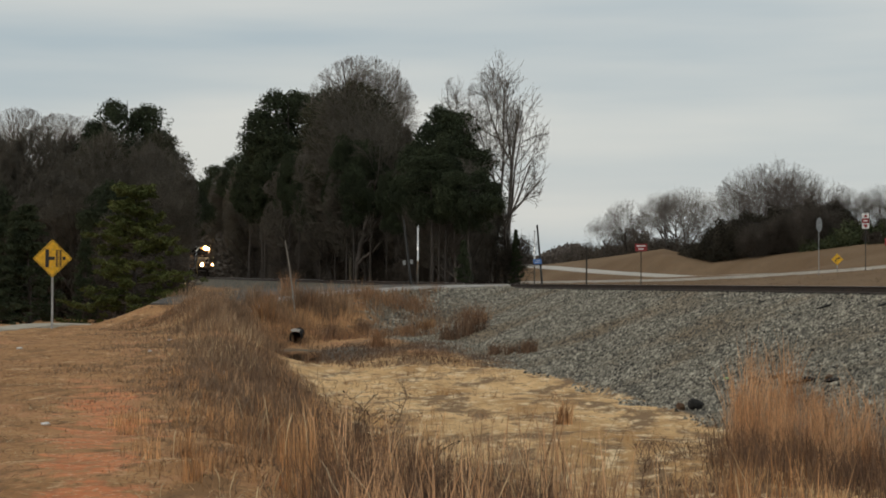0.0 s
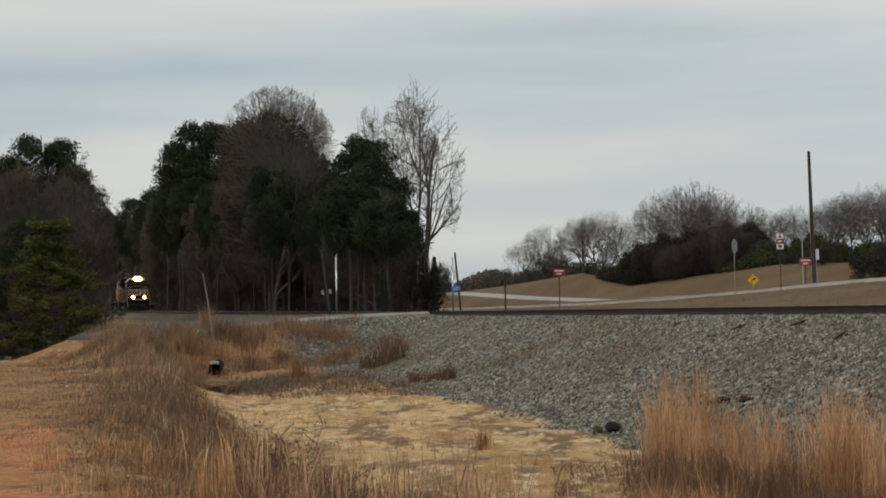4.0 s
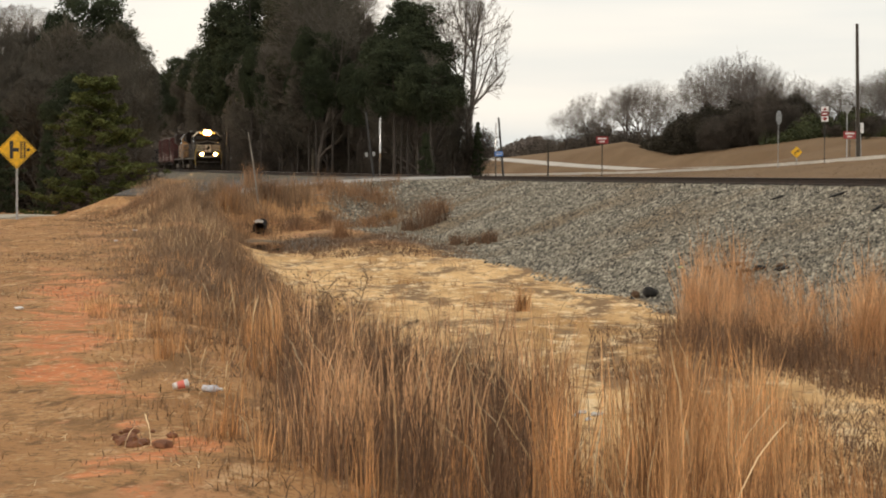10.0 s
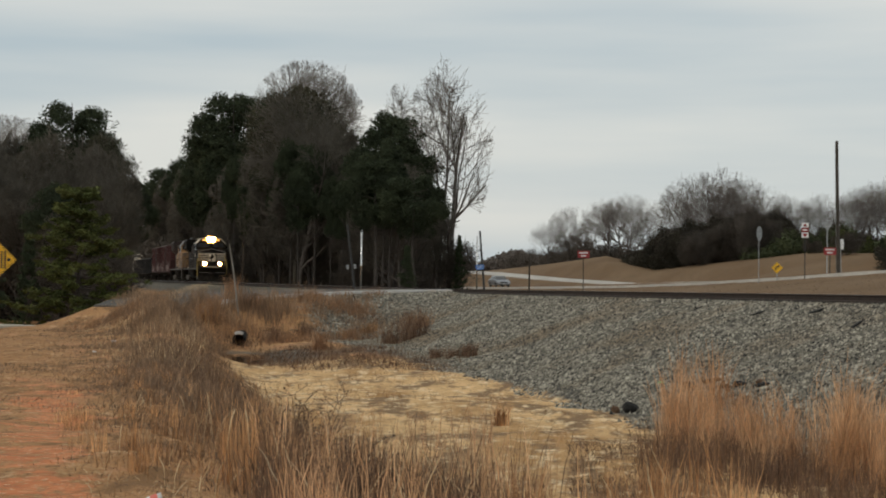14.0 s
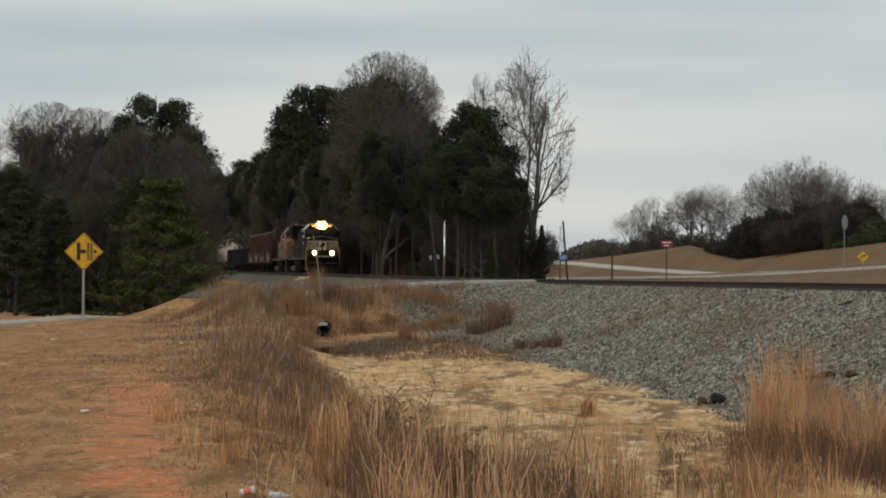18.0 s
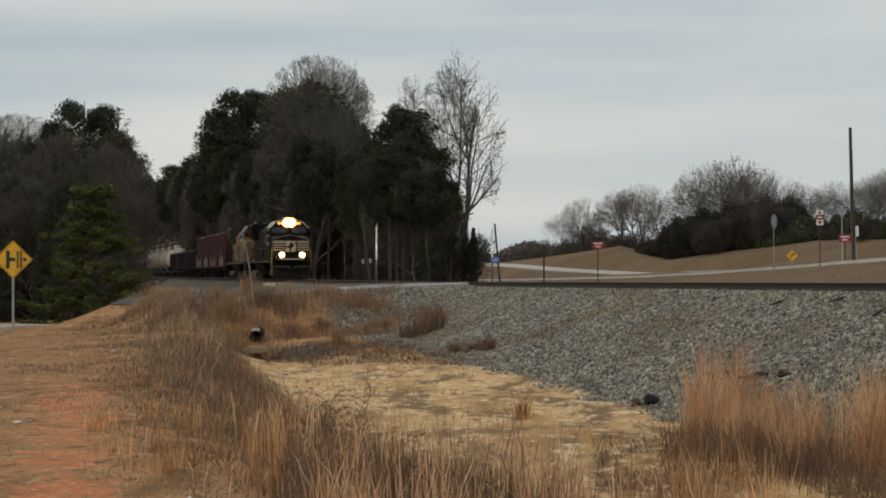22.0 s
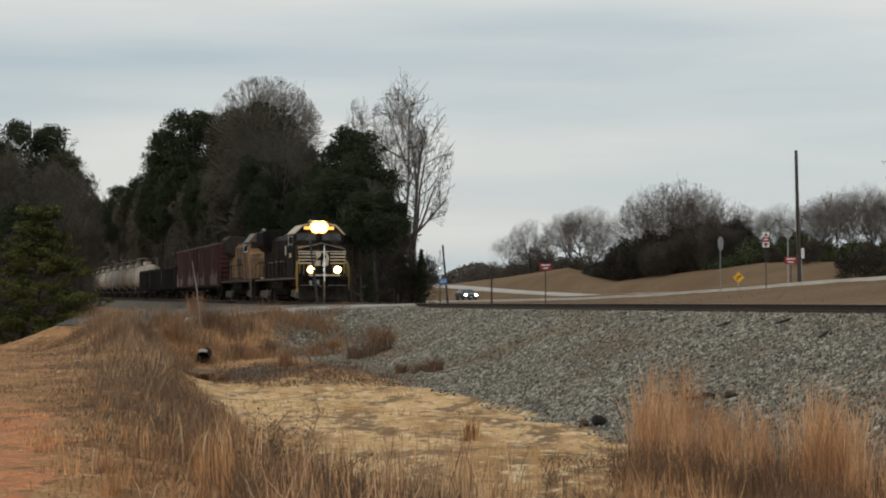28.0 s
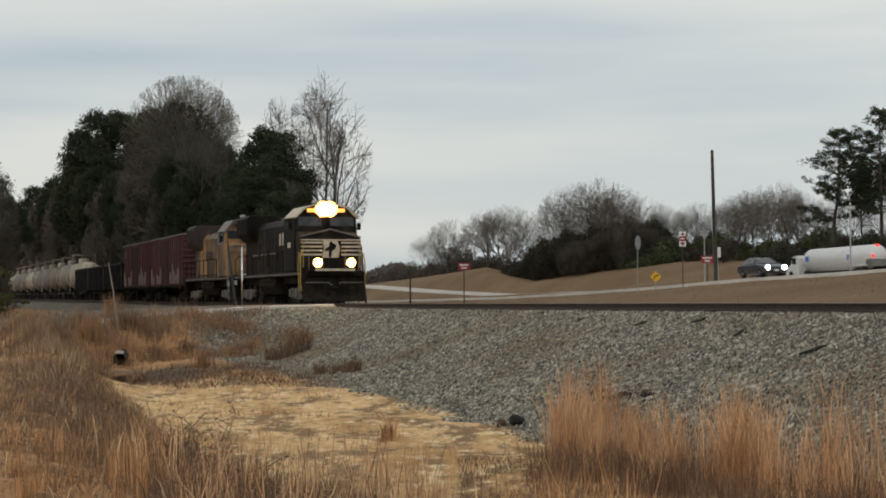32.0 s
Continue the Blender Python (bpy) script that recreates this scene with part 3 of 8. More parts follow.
    sand = mx(rng(nz(2.4, 6, 0.75, (1.0, 0.5, 1)), 0.55, 0.61), sand, (0.30, 0.18, 0.09))
    sand = mx(rng(nz(9.0, 5, 0.7), 0.58, 0.70), sand, (0.34, 0.20, 0.095))
    clay = mx(rng(nz(2.2), 0.35, 0.65), (0.52, 0.155, 0.060), (0.66, 0.27, 0.12))
    clay = mx(rng(nz(7.0), 0.52, 0.75), clay, (0.33, 0.15, 0.08))
    clay = mx(rng(nz(6.0, 6, 0.75, (1.0, 0.6, 1)), 0.52, 0.59), clay, (0.40, 0.21, 0.10))
    clay = mx(rng(nz(13.0, 5, 0.7), 0.56, 0.64), clay, (0.70, 0.42, 0.25))
    rubble = mx(rng(nz(16.0, 3), 0.35, 0.65), (0.055, 0.05, 0.042), (0.18, 0.165, 0.135))
    rubble = mx(rng(nz(0.8), 0.55, 0.7), rubble, (0.27, 0.215, 0.15))
    field = mx(rng(nz(0.06, 6), 0.35, 0.65), (0.160, 0.097, 0.051), (0.218, 0.142, 0.082))
    field = mx(rng(nz(0.9, 4), 0.5, 0.8), field, (0.145, 0.10, 0.06))
    col = mx(masked(at.outputs["Alpha"], 0.4, 0.4), thatch, field)
    col = mx(masked(sep.outputs["Red"], 1.1, 0.9), col, sand)
    col = mx(masked(sep.outputs["Green"], 2.2, 1.6, 0.42, 0.60), col, clay)
    col = mx(masked(sep.outputs["Blue"], 2.5, 0.6), col, rubble)
    ln.new(col, b.inputs["Base Color"])
    bp = nt.new("ShaderNodeBump")
    bp.inputs["Strength"].default_value, bp.inputs["Distance"].default_value = 0.7, 0.05
    ln.new(nz(12.0, 6, 0.7), bp.inputs["Height"])
    ln.new(bp.outputs["Normal"], b.inputs["Normal"])
    return m


ground_mesh.materials.append(ground_material())
tagged(new("ground", ground_mesh), "dry grass, pale sand and red clay ground rising to brown fields", "ground", kind="structure")

def puddle():
    """A shallow puddle in the ditch below the culvert."""
    rnd = random.Random(8)
    v = [(puddle_x(60.2), 60.2, -0.68)]
    for k in range(28):
        a = 2 * math.pi * k / 28
        r = 1 + 0.16 * math.sin(3 * a + 1) + rnd.uniform(-0.06, 0.06)
        y = 60.2 + 4.4 * r * math.sin(a)
        v.append((puddle_x(y) + 0.72 * r * math.cos(a), y, -0.68))
    return part("water", Soup().add(v, [(0, k + 1, (k + 1) % 28 + 1) for k in range(28)]), M["water"])


tagged(puddle(), "still dark puddle in the ditch below the culvert", "water", kind="structure")

# ---- roads ----


def ribbon(name, centre, half, height, ys, material, lift=0.03, thick=0.25, across=5, bank=None):
    """A road along depth: a slab with crown and sides."""
    v, f = [], []
    for y in ys:
        for i in range(across + 1):
            s = -1 + 2 * i / across
            v.append((centre(y) + s * half, y, float(height(y)) + lift + 0.05 * (1 - s * s) + (float(bank(y)) * (s + 1) / 2 if bank else 0.0)))
        v.append((centre(y) + half + 0.15, y, float(height(y)) - thick))
        v.append((centre(y) - half - 0.15, y, float(height(y)) - thick))
    w = across + 3
    for k in range(len(ys) - 1):
        for i in range(w):
            a, b2 = k * w + i, k * w + (i + 1) % w
            f.append((a, b2, b2 + w, a + w))
    f += [tuple(range(w - 1, -1, -1)), tuple(range((len(ys) - 1) * w, len(ys) * w))]
    me = bpy.data.meshes.new(name)
    me.from_pydata(v, [], f)
    bm = bmesh.new()
    bm.from_mesh(me)
    bmesh.ops.recalc_face_normals(bm, faces=bm.faces)
    bm.to_mesh(me)
    bm.free()
    me.materials.append(material)
    return new(name, me)


highway = ribbon("road_highway", lambda y: 68.0 - 0.3 * y, 4.7, road_height, np.arange(60, 700, 6.0), M["asphalt_pale"], 0.03, bank=bank_rise)
tagged(highway, "pale worn two-lane highway beyond the railway, rising over a rise", "road", kind="structure")
for name, n0, width in (("edge_line", -4.35, 0.14), ("edge_line", 4.35, 0.14), ("centre_line", -0.09, 0.12), ("centre_line", 0.15, 0.12)):
    s = Soup()
    yy = np.arange(62, 420, 6.0)
    pts = [(68.0 - 0.3 * y + n0, y, float(road_height(y)) + 0.045 + 0.05 * (1 - (n0 / 4.7) ** 2) + float(bank_rise(y)) * (n0 / 4.7 + 1) / 2) for y in yy]
    for a, b2 in zip(pts, pts[1:]):
        k = [(a[0] - width / 2, a[1], a[2]), (a[0] + width / 2, a[1], a[2]), (b2[0] + width / 2, b2[1], b2[2]), (b2[0] - width / 2, b2[1], b2[2])]
        s.add(k, [(0, 1, 2, 3)])
    part(name, s, M["sign_white"] if name == "edge_line" else M["sign_yellow"], highway)

lane = ribbon("road_lane", lambda y: float(lane_x(y)) - 0.9, 0.7, lambda y: ground_at(lane_x(y) - 0.9, y) + 0.0, np.arange(-50, 138, 3.0), M["shoulder"], 0.05)
tagged(lane, "narrow pale paved lane beside the grass bank", "road", kind="structure")


def far_lanes(name, y0, y1):
    """The far carriageway, which climbs over the brown field."""
    return ribbon(name, lambda y: 89.0 - 0.3 * y, 2.7, far_height, np.arange(y0, y1, 5.0), M["asphalt_pale"], 0.02, bank=lambda y: 0.12)


tagged(far_lanes("road_far", 238, 640), "pale far carriageway climbing the brown field", "road", kind="structure")
tagged(far_lanes("road_far", 112, 204), "pale far carriageway beyond the highway", "road", kind="structure")


def side_slab(name, w0, w1, lift, material, t0=0.22):
    """A strip of the side road between w0 and w1 metres across it."""
    ax, ay, bx, by = -19.0, 69.5, -5.6, 91.8
    L = math.hypot(bx - ax, by - ay)
    ux, uy = (bx - ax) / L, (by - ay) / L
    v, f = [], []
    ts = np.linspace(t0, 0.885, 24)
    for t in ts:
        cx, cy, h = ax + ux * L * t, ay + uy * L * t, float(side_height(t)) + lift
        for w, dz in ((w0 - 0.2, -0.35), (w0, 0.0), ((w0 + w1) / 2, 0.03), (w1, 0.0), (w1 + 0.2, -0.35)):
            v.append((cx + uy * w, cy - ux * w, h + dz))
    for k in range(len(ts) - 1):
        for i in range(5):
            a, b2 = 5 * k + i, 5 * k + (i + 1) % 5
            f.append((a, b2, b2 + 5, a + 5))
    f += [(4, 3, 2, 1, 0), tuple(range(5 * len(ts) - 5, 5 * len(ts)))]
    return part(name, Soup().add(v, f), material)


tagged(side_slab("road_side", -3.1, 2.6, 0.0, M["asphalt_dull"]), "worn grey side road climbing to the railway crossing", "road", kind="structure")
tagged(side_slab("shoulder_side", 2.62, 3.3, 0.02, M["gravel_road"], 0.18), "pale gravel edge of the side road", "road", kind="structure")

# ---- railway track ----
track = thing("railway_track", Matrix.Identity(4), "single railway track of rusty rails on weathered timber ties", "railway track", kind="structure")


def rail_soup(n0, top=False):
    s = Soup()
    prof = [(-0.07, 0.0), (0.07, 0.0), (0.07, 0.02), (0.012, 0.04), (0.012, 0.125), (0.036, 0.14), (0.036, 0.168), (-0.036, 0.168), (-0.036, 0.14), (-0.012, 0.125), (-0.012, 0.04), (-0.07, 0.02)]
    if top:
        prof = [(-0.030, 0.1685), (0.030, 0.1685), (0.030, 0.172), (-0.030, 0.172)]
    stops = [Vector((on_line(y, n0), y, float(rail_at(y)) - 0.172)) for y in (-60, 95, 640)]
    side = Vector((0.9612, 0.2759, 0))
    k = len(prof)
    v = [tuple(p + side * q[0] + Vector((0, 0, q[1]))) for p in stops for q in prof]
    f = [(j * k + i, j * k + (i + 1) % k, j * k + k + (i + 1) % k, j * k + k + i) for j in (0, 1) for i in range(k)]
    f += [tuple(range(k - 1, -1, -1)), tuple(range(2 * k, 3 * k))]
    return s.add(v, f)


for n0 in (-0.755, 0.755):
    r = part("rail", rail_soup(n0), M["rail"], track)
    part("railhead", rail_soup(n0, True), M["rail_top"], r, "polished railhead")
tie_mesh = Soup().box(-0.115, 0.115, -1.3, 1.3, -0.18, 0.0).mesh("tie", 0.012)
tie_mesh.materials.append(M["tie"])
for i in range(230):
    y = 28 + i * 0.5
    t = part("tie", tie_mesh, None, track)
    t.matrix_basis = pose(on_line(y), y, float(rail_at(y)) - 0.176 + random.uniform(-0.015, 0.01), 0, 0, TURN + random.uniform(-1.2, 1.2))
far_ties = Soup()
rest_y = [y for y in np.arange(143.2, 330, 0.55)]
for y in rest_y:
    c, sd = Vector((on_line(y), y, float(rail_at(y)) - 0.18)), Vector((0.9612, 0.2759, 0))
    v = [tuple(c + sd * a + LINE * b2 + Vector((0, 0, h))) for h in (-0.18, 0.0) for a in (-1.3, 1.3) for b2 in (-0.115, 0.115)]
    far_ties.add(v, [(0, 2, 3, 1), (4, 5, 7, 6), (0, 1, 5, 4), (2, 6, 7, 3), (0, 4, 6, 2), (1, 3, 7, 5)])
tagged(part("ties_beyond", far_ties, M["tie"], track), kind="stuff")

# crossing planks between and beside the rails
ux, uy = 0.515, 0.857
for k, (n0, w) in enumerate(((-1.55, 0.62), (-1.02, 0.30), (-0.30, 0.56), (0.30, 0.56), (1.02, 0.30), (1.55, 0.62))):
    c = Vector((on_line(91.8, n0), 91.8 + 0.0, RAIL - 0.03))
    s = Soup().box(-4.2, 4.2, -w / 2 + 0.02, w / 2 - 0.02, -0.14, 0.0)
    p = part("crossing_plank", s, M["tie"], track, bevel=0.012)
    p.matrix_basis = pose(c.x, c.y, c.z, 0, 0, TURN)

# ---- train ----


def bogie(parent, x, axles, wheel_r=0.5, frame_mat="sideframe", gauge=0.755):
    """A truck under a car: wheels on axles, two cast side frames, a bolster."""
    span = axles[-1] - axles[0]
    b = part("truck", Soup().box(-0.25, 0.25, -1.05, 1.05, 0.45, 0.72), M["undergear"], parent, bevel=0.03)
    b.location = (x, 0, 0)
    s = None
    for side in (-1, 1):
        y = side * 1.08
        s = Soup()
        top, low = wheel_r + 0.26, wheel_r - 0.12
        s.prism([(-span / 2 - 0.42, top - 0.12), (-span / 2 - 0.3, top), (span / 2 + 0.3, top), (span / 2 + 0.42, top - 0.12),
                 (span / 2 + 0.32, wheel_r - 0.05), (span / 2 - 0.2, wheel_r + 0.05), (span / 4, low - 0.16), (-span / 4, low - 0.16),
                 (-span / 2 + 0.2, wheel_r + 0.05), (-span / 2 - 0.32, wheel_r - 0.05)], y - 0.07, y + 0.07)
        for a in axles:
            s.box(a - 0.17, a + 0.17, y - 0.13 + 0.06 * side, y + 0.13 + 0.06 * side, wheel_r - 0.16, wheel_r + 0.20)
        for a in np.linspace(-span / 4, span / 4, 3):
            s.rod((a, y + 0.10 * side, low - 0.08), (a, y + 0.10 * side, low + 0.24), 0.085, n=8)
        part("side_frame", s, M[frame_mat], b, "dusty cast side frame", bevel=0.0)
    for a in axles:
        w = Soup()
        for side in (-1, 1):
            w.lathe([(side * 0.69, wheel_r + 0.03), (side * 0.72, wheel_r + 0.03), (side * 0.73, wheel_r), (side * 0.82, wheel_r - 0.01), (side * 0.83, wheel_r - 0.08), (side * 0.78, wheel_r - 0.1), (side * 0.80, 0.12)], 18, "y", (0, 0, 0))
        w.rod((0, -0.95, 0), (0, 0.95, 0), 0.085, n=10)
        part("wheelset", w, M["wheel"], b).location = (a, 0, wheel_r)
    return b


def coupler(parent, x, z=0.88, d=1):
    s = Soup().box(min(x, x - 0.55 * d), max(x, x - 0.55 * d), -0.08, 0.08, z - 0.09, z + 0.09)
    s.prism([(x - 0.05 * d, -0.16), (x + 0.16 * d, -0.14), (x + 0.22 * d, -0.04), (x + 0.1 * d, 0.02), (x + 0.2 * d, 0.12), (x - 0.02 * d, 0.16)], z - 0.14, z + 0.14, "z")
    part("coupler", s, M["undergear"], parent)


def lamp_disc(parent, x, y, z, r, material, name, housing=True, flare=1.5):
    if housing:
        h = part(name, Soup().lathe([(x - 0.16, r * 0.8), (x - 0.02, r * 1.25), (x + 0.03, r * 1.3), (x + 0.03, r * 1.08)], 18, "x", (0, y, z)), M["undergear"], parent)
    else:
        h = parent
    # bowl wider than a real one: its glowing rim imitates lamp glare
    part("reflector", Soup().lathe([(x + 0.0, r * 0.9), (x + 0.03, r * 1.1), (x + 0.05, r * flare), (x + 0.04, r * flare), (x - 0.02, r * 0.9)], 20, "x", (0, y, z)), M["lamp_glare"], h, "reflector bowl widened and glowing amber as the lamp's glare")
    s = Soup().lathe([(x - 0.01, r * 0.6), (x + 0.035, r), (x + 0.06, r * 0.7), (x + 0.068, r * 0.25)], 18, "x", (0, y, z))
    part("lamp_lens", s, material, h, "lit amber lens", smooth=True)


def handrail(parent, pts, material, r=0.022, name="handrail"):
    part(name, Soup().path(pts, r, 6), material, parent)


def locomotive(name, label, L, top, shell, roofm, stripes):
    """A wide-cab road diesel, front coupler at its origin, nose along +x."""
    g = thing(name, pose(0, 0, 0), label, "locomotive", "train")
    deck = 1.52
    # frame and pilot
    s = Soup().box(-L + 0.75, -0.75, -1.5, 1.5, deck - 0.2, deck)
    s.box(-L + 1.2, -1.2, -0.95, 0.95, deck - 0.55, deck - 0.2)
    part("underframe", s, M["shell_black"], g, bevel=0.03)
    p = Soup().prism([(-0.72, deck), (-0.95, deck), (-0.95, 0.42), (-0.62, 0.42)], -1.5, 1.5)
    p.prism([(-0.62, 0.62), (-0.95, 0.62), (-0.95, 0.12), (-0.22, 0.10), (-0.26, 0.2)], -1.46, 1.46)
    part("pilot", p, M["undergear"], g, "dark steel pilot and plough", bevel=0.02)
    part("anticlimber", Soup().prism([(-0.35, deck + 0.06), (-0.8, deck + 0.06), (-0.8, deck - 0.22), (-0.5, deck - 0.22)], -1.3, 1.3), M["shell_black"], g, bevel=0.02)
    part("step_lip", Soup().box(-0.37, -0.33, -0.95, 0.95, deck + 0.02, deck + 0.13), M["stripe"], g)
    part("rear_plate", Soup().box(-L + 0.6, -L + 0.78, -1.5, 1.5, 0.35, deck), M["undergear"], g, bevel=0.02)
    coupler(g, -0.25)
    coupler(g, -L + 0.25, d=-1)
    for y in (-0.62, -0.35, 0.35, 0.62):
        part("air_hose", Soup().path([(-0.62, y, 1.05), (-0.4, y, 0.9), (-0.36, y * 0.95, 0.55), (-0.42, y * 0.9, 0.4)], 0.03), M["pipe"], g)
    # nose
    nose = Soup()
    prof = [(-1.25, deck), (-1.25, 3.02), (-1.42, 3.18), (-2.55, 3.52), (-2.55, deck)]
    nose.prism(prof, -1.47, 1.47)
    nose.prism([(-1.46, 3.0), (1.46, 3.0), (1.44, 3.22), (0, 3.56), (-1.44, 3.22)], -2.5, -1.42, "x")
    n_ob = part("nose", nose, M[shell], g, bevel=0.07)
    part("nose_door", Soup().box(-1.262, -1.235, 0.42, 0.98, deck + 0.12, 2.72), M[shell], n_ob, bevel=0.01)
    # cab: chamfered roof
    cab = Soup()
    sec = [(-1.52, deck), (1.52, deck), (1.55, 3.3), (1.50, 4.12), (1.02, top - 0.1), (0.55, top), (-0.55, top), (-1.02, top - 0.1), (-1.50, 4.12), (-1.55, 3.3)]
    cab.prism(sec, -4.95, -2.35, "x")
    c_ob = part("cab", cab, M[shell], g, bevel=0.05)
    roof = [(-1.56, 4.13), (-1.04, top - 0.08), (-0.56, top + 0.03), (0.56, top + 0.03), (1.04, top - 0.08), (1.56, 4.13), (1.5, 4.10), (0.98, top - 0.15), (0.5, top - 0.04), (-0.5, top - 0.04), (-0.98, top - 0.15), (-1.5, 4.10)]
    part("cab_roof", Soup().prism(roof, -5.0, -2.12, "x"), M[roofm], g, "pale weathered cab roof")
    for y0, y1 in ((-1.36, -0.2), (0.2, 1.36)):
        w = Soup().prism([(y0, 3.72), (y1, 3.72), (y1 * 0.985, 4.16), (y0 * 0.985, 4.16)], -2.35, -2.325, "x")
        part("windshield", w, M["cab_glass"], c_ob, "dark windshield pane")
    for sy in (-1, 1):
        for x0 in (-4.5, -3.45):
            part("side_window", Soup().box(x0, x0 + 0.85, sy * 1.545 - 0.012, sy * 1.545 + 0.012, 3.42, 4.05), M["cab_glass"], c_ob)
        part("sunshade", Soup().box(-4.55, -2.55, min(sy * 1.55, sy * 1.72), max(sy * 1.55, sy * 1.72), 4.1, 4.13), M[roofm], c_ob)
        part("mirror", Soup().box(-2.62, -2.58, sy * 1.68 - 0.09, sy * 1.68 + 0.09, 3.55, 3.9), M["shell_black"], c_ob)
    for y0, y1 in ((-0.92, -0.44), (0.44, 0.92)):
        part("number_board", Soup().box(-2.34, -2.27, y0, y1, 4.38, 4.56), M["board_lit"] if stripes else M["cab_glass"], c_ob, "lit amber number board" if stripes else "")
    h = part("headlight", Soup().box(-2.36, -2.26, -0.42, 0.42, 4.36, 4.69), M["shell_black"], c_ob, bevel=0.03)
    part("horn", Soup().rod((-4.0, -0.3, top), (-3.95, -0.3, top + 0.22), 0.03).rod((-4.1, -0.3, top + 0.2), (-3.6, -0.3, top + 0.22), 0.035, 0.085, 10).rod((-4.0, -0.16, top + 0.2), (-3.62, -0.16, top + 0.22), 0.03, 0.07, 10), M["galv"], c_ob)
    part("antenna", Soup().lathe([(top, 0.16), (top + 0.12, 0.14), (top + 0.16, 0.05)], 12, "z", (-3.0, 0.45, 0)), M["stripe"], c_ob)
    # long hood
    hl = -L + 1.5
    hood = Soup().prism([(-0.95, deck), (0.95, deck), (0.97, 3.95), (0.72, 4.28), (-0.72, 4.28), (-0.97, 3.95)], hl, -4.97, "x")
    h_ob = part("long_hood", hood, M[shell], g, bevel=0.03)
    xs = np.arange(-6.0, hl + 3.6, -0.92)
    for sy in (-1, 1):
        for x in xs:
            part("hood_door", Soup().box(x - 0.82, x, sy * 0.963 - 0.014, sy * 0.963 + 0.014, deck + 0.12, 3.4), M[shell], h_ob, bevel=0.008)
        part("blower_duct", Soup().box(-7.8, -5.1, min(sy * 0.98, sy * 1.28), max(sy * 0.98, sy * 1.28), 2.5, 3.9), M[shell], h_ob, bevel=0.05)
    rad = part("radiator", Soup().prism([(-1.0, 3.3), (1.0, 3.3), (1.52, 3.72), (1.52, top - 0.12), (1.3, top + 0.02), (-1.3, top + 0.02), (-1.52, top - 0.12), (-1.52, 3.72)], hl + 0.15, hl + 3.4, "x"), M["shell_brown"] if shell == "shell_yellow" else M[shell], g, "sooty radiator section", bevel=0.04)
    for k in range(6):
        z = 3.78 + k * 0.14
        for sy in (-1, 1):
            part("louver", Soup().box(hl + 0.3, hl + 3.25, min(sy * 1.515, sy * 1.545), max(sy * 1.515, sy * 1.545), z, z + 0.06), M["undergear"], rad)
    for x in (-8.2, -9.6, -11.0):
        if x > hl + 4.2:
            part("roof_fan", Soup().lathe([(4.26, 0.62), (4.42, 0.62), (4.45, 0.5)], 18, "z", (x, 0, 0)), M["undergear"], h_ob)
    part("exhaust_stack", Soup().box(-9.1, -8.3, -0.28, 0.28, 4.26, 4.55), M["undergear"], h_ob, bevel=0.02)
    # tank, trucks
    mid = -L / 2
    part("fuel_tank", Soup().prism([(-1.35, 1.3), (1.35, 1.3), (1.4, 0.9), (1.1, 0.45), (-1.1, 0.45), (-1.4, 0.9)], mid - 2.3, mid + 2.0, "x"), M["undergear"], g, bevel=0.05)
    for sy in (-1, 1):
        part("air_reservoir", Soup().lathe([(mid - 1.8, 0.05), (mid - 1.7, 0.2), (mid + 1.2, 0.2), (mid + 1.3, 0.05)], 12, "x", (0, sy * 1.25, 1.2)), M["undergear"], g)
        part("sill_line", Soup().box(-L + 1.0, -1.0, sy * 1.503 - 0.004, sy * 1.503 + 0.004, deck - 0.13, deck - 0.06), M["sideframe"], g)
    bogie(g, -3.35, [-1.4, 0, 1.4])
    bogie(g, -L + 3.35, [-1.4, 0, 1.4])
    # steps and rails
    railm = M["rail_yellow"] if stripes else M["shell_grey"]
    for sy in (-1, 1):
        for x0 in (-1.15, -L + 1.15):
            for z in (0.5, 0.85, 1.2):
                part("step", Soup().box(x0 - 0.28, x0 + 0.28, min(sy * 1.2, sy * 1.5), max(sy * 1.2, sy * 1.5), z, z + 0.03), M["undergear"], g)
        handrail(g, [(-0.85, sy * 1.5, 0.6), (-0.85, sy * 1.56, 1.0), (-0.85, sy * 1.56, 1.9), (-1.0, sy * 1.52, 2.35), (-1.12, sy * 1.34, 2.5)], railm, 0.035)
        handrail(g, [(-1.45, sy * 1.5, 0.6), (-1.45, sy * 1.55, 1.7), (-1.45, sy * 1.50, 2.45)], railm, 0.028)
        rail_pts = [(-5.1, sy * 1.46, deck + 1.08), (-L + 1.9, sy * 1.46, deck + 1.08), (-L + 1.0, sy * 1.46, deck + 0.9), (-L + 0.95, sy * 1.46, 0.6)]
        handrail(g, rail_pts, M["undergear"], 0.022)
        for x in np.arange(-5.6, -L + 1.6, -1.65):
            part("stanchion", Soup().rod((x, sy * 1.46, deck), (x, sy * 1.46, deck + 1.08), 0.02, n=6), M["undergear"], g)
    handrail(g, [(-0.62, -1.2, deck), (-0.62, -1.2, deck + 0.95), (-0.62, -0.55, deck + 0.95), (-0.62, -0.55, deck)], M["shell_grey"])
    handrail(g, [(-0.62, 1.2, deck), (-0.62, 1.2, deck + 0.95), (-0.62, 0.55, deck + 0.95), (-0.62, 0.55, deck)], M["shell_grey"])
    return g, n_ob, c_ob, h


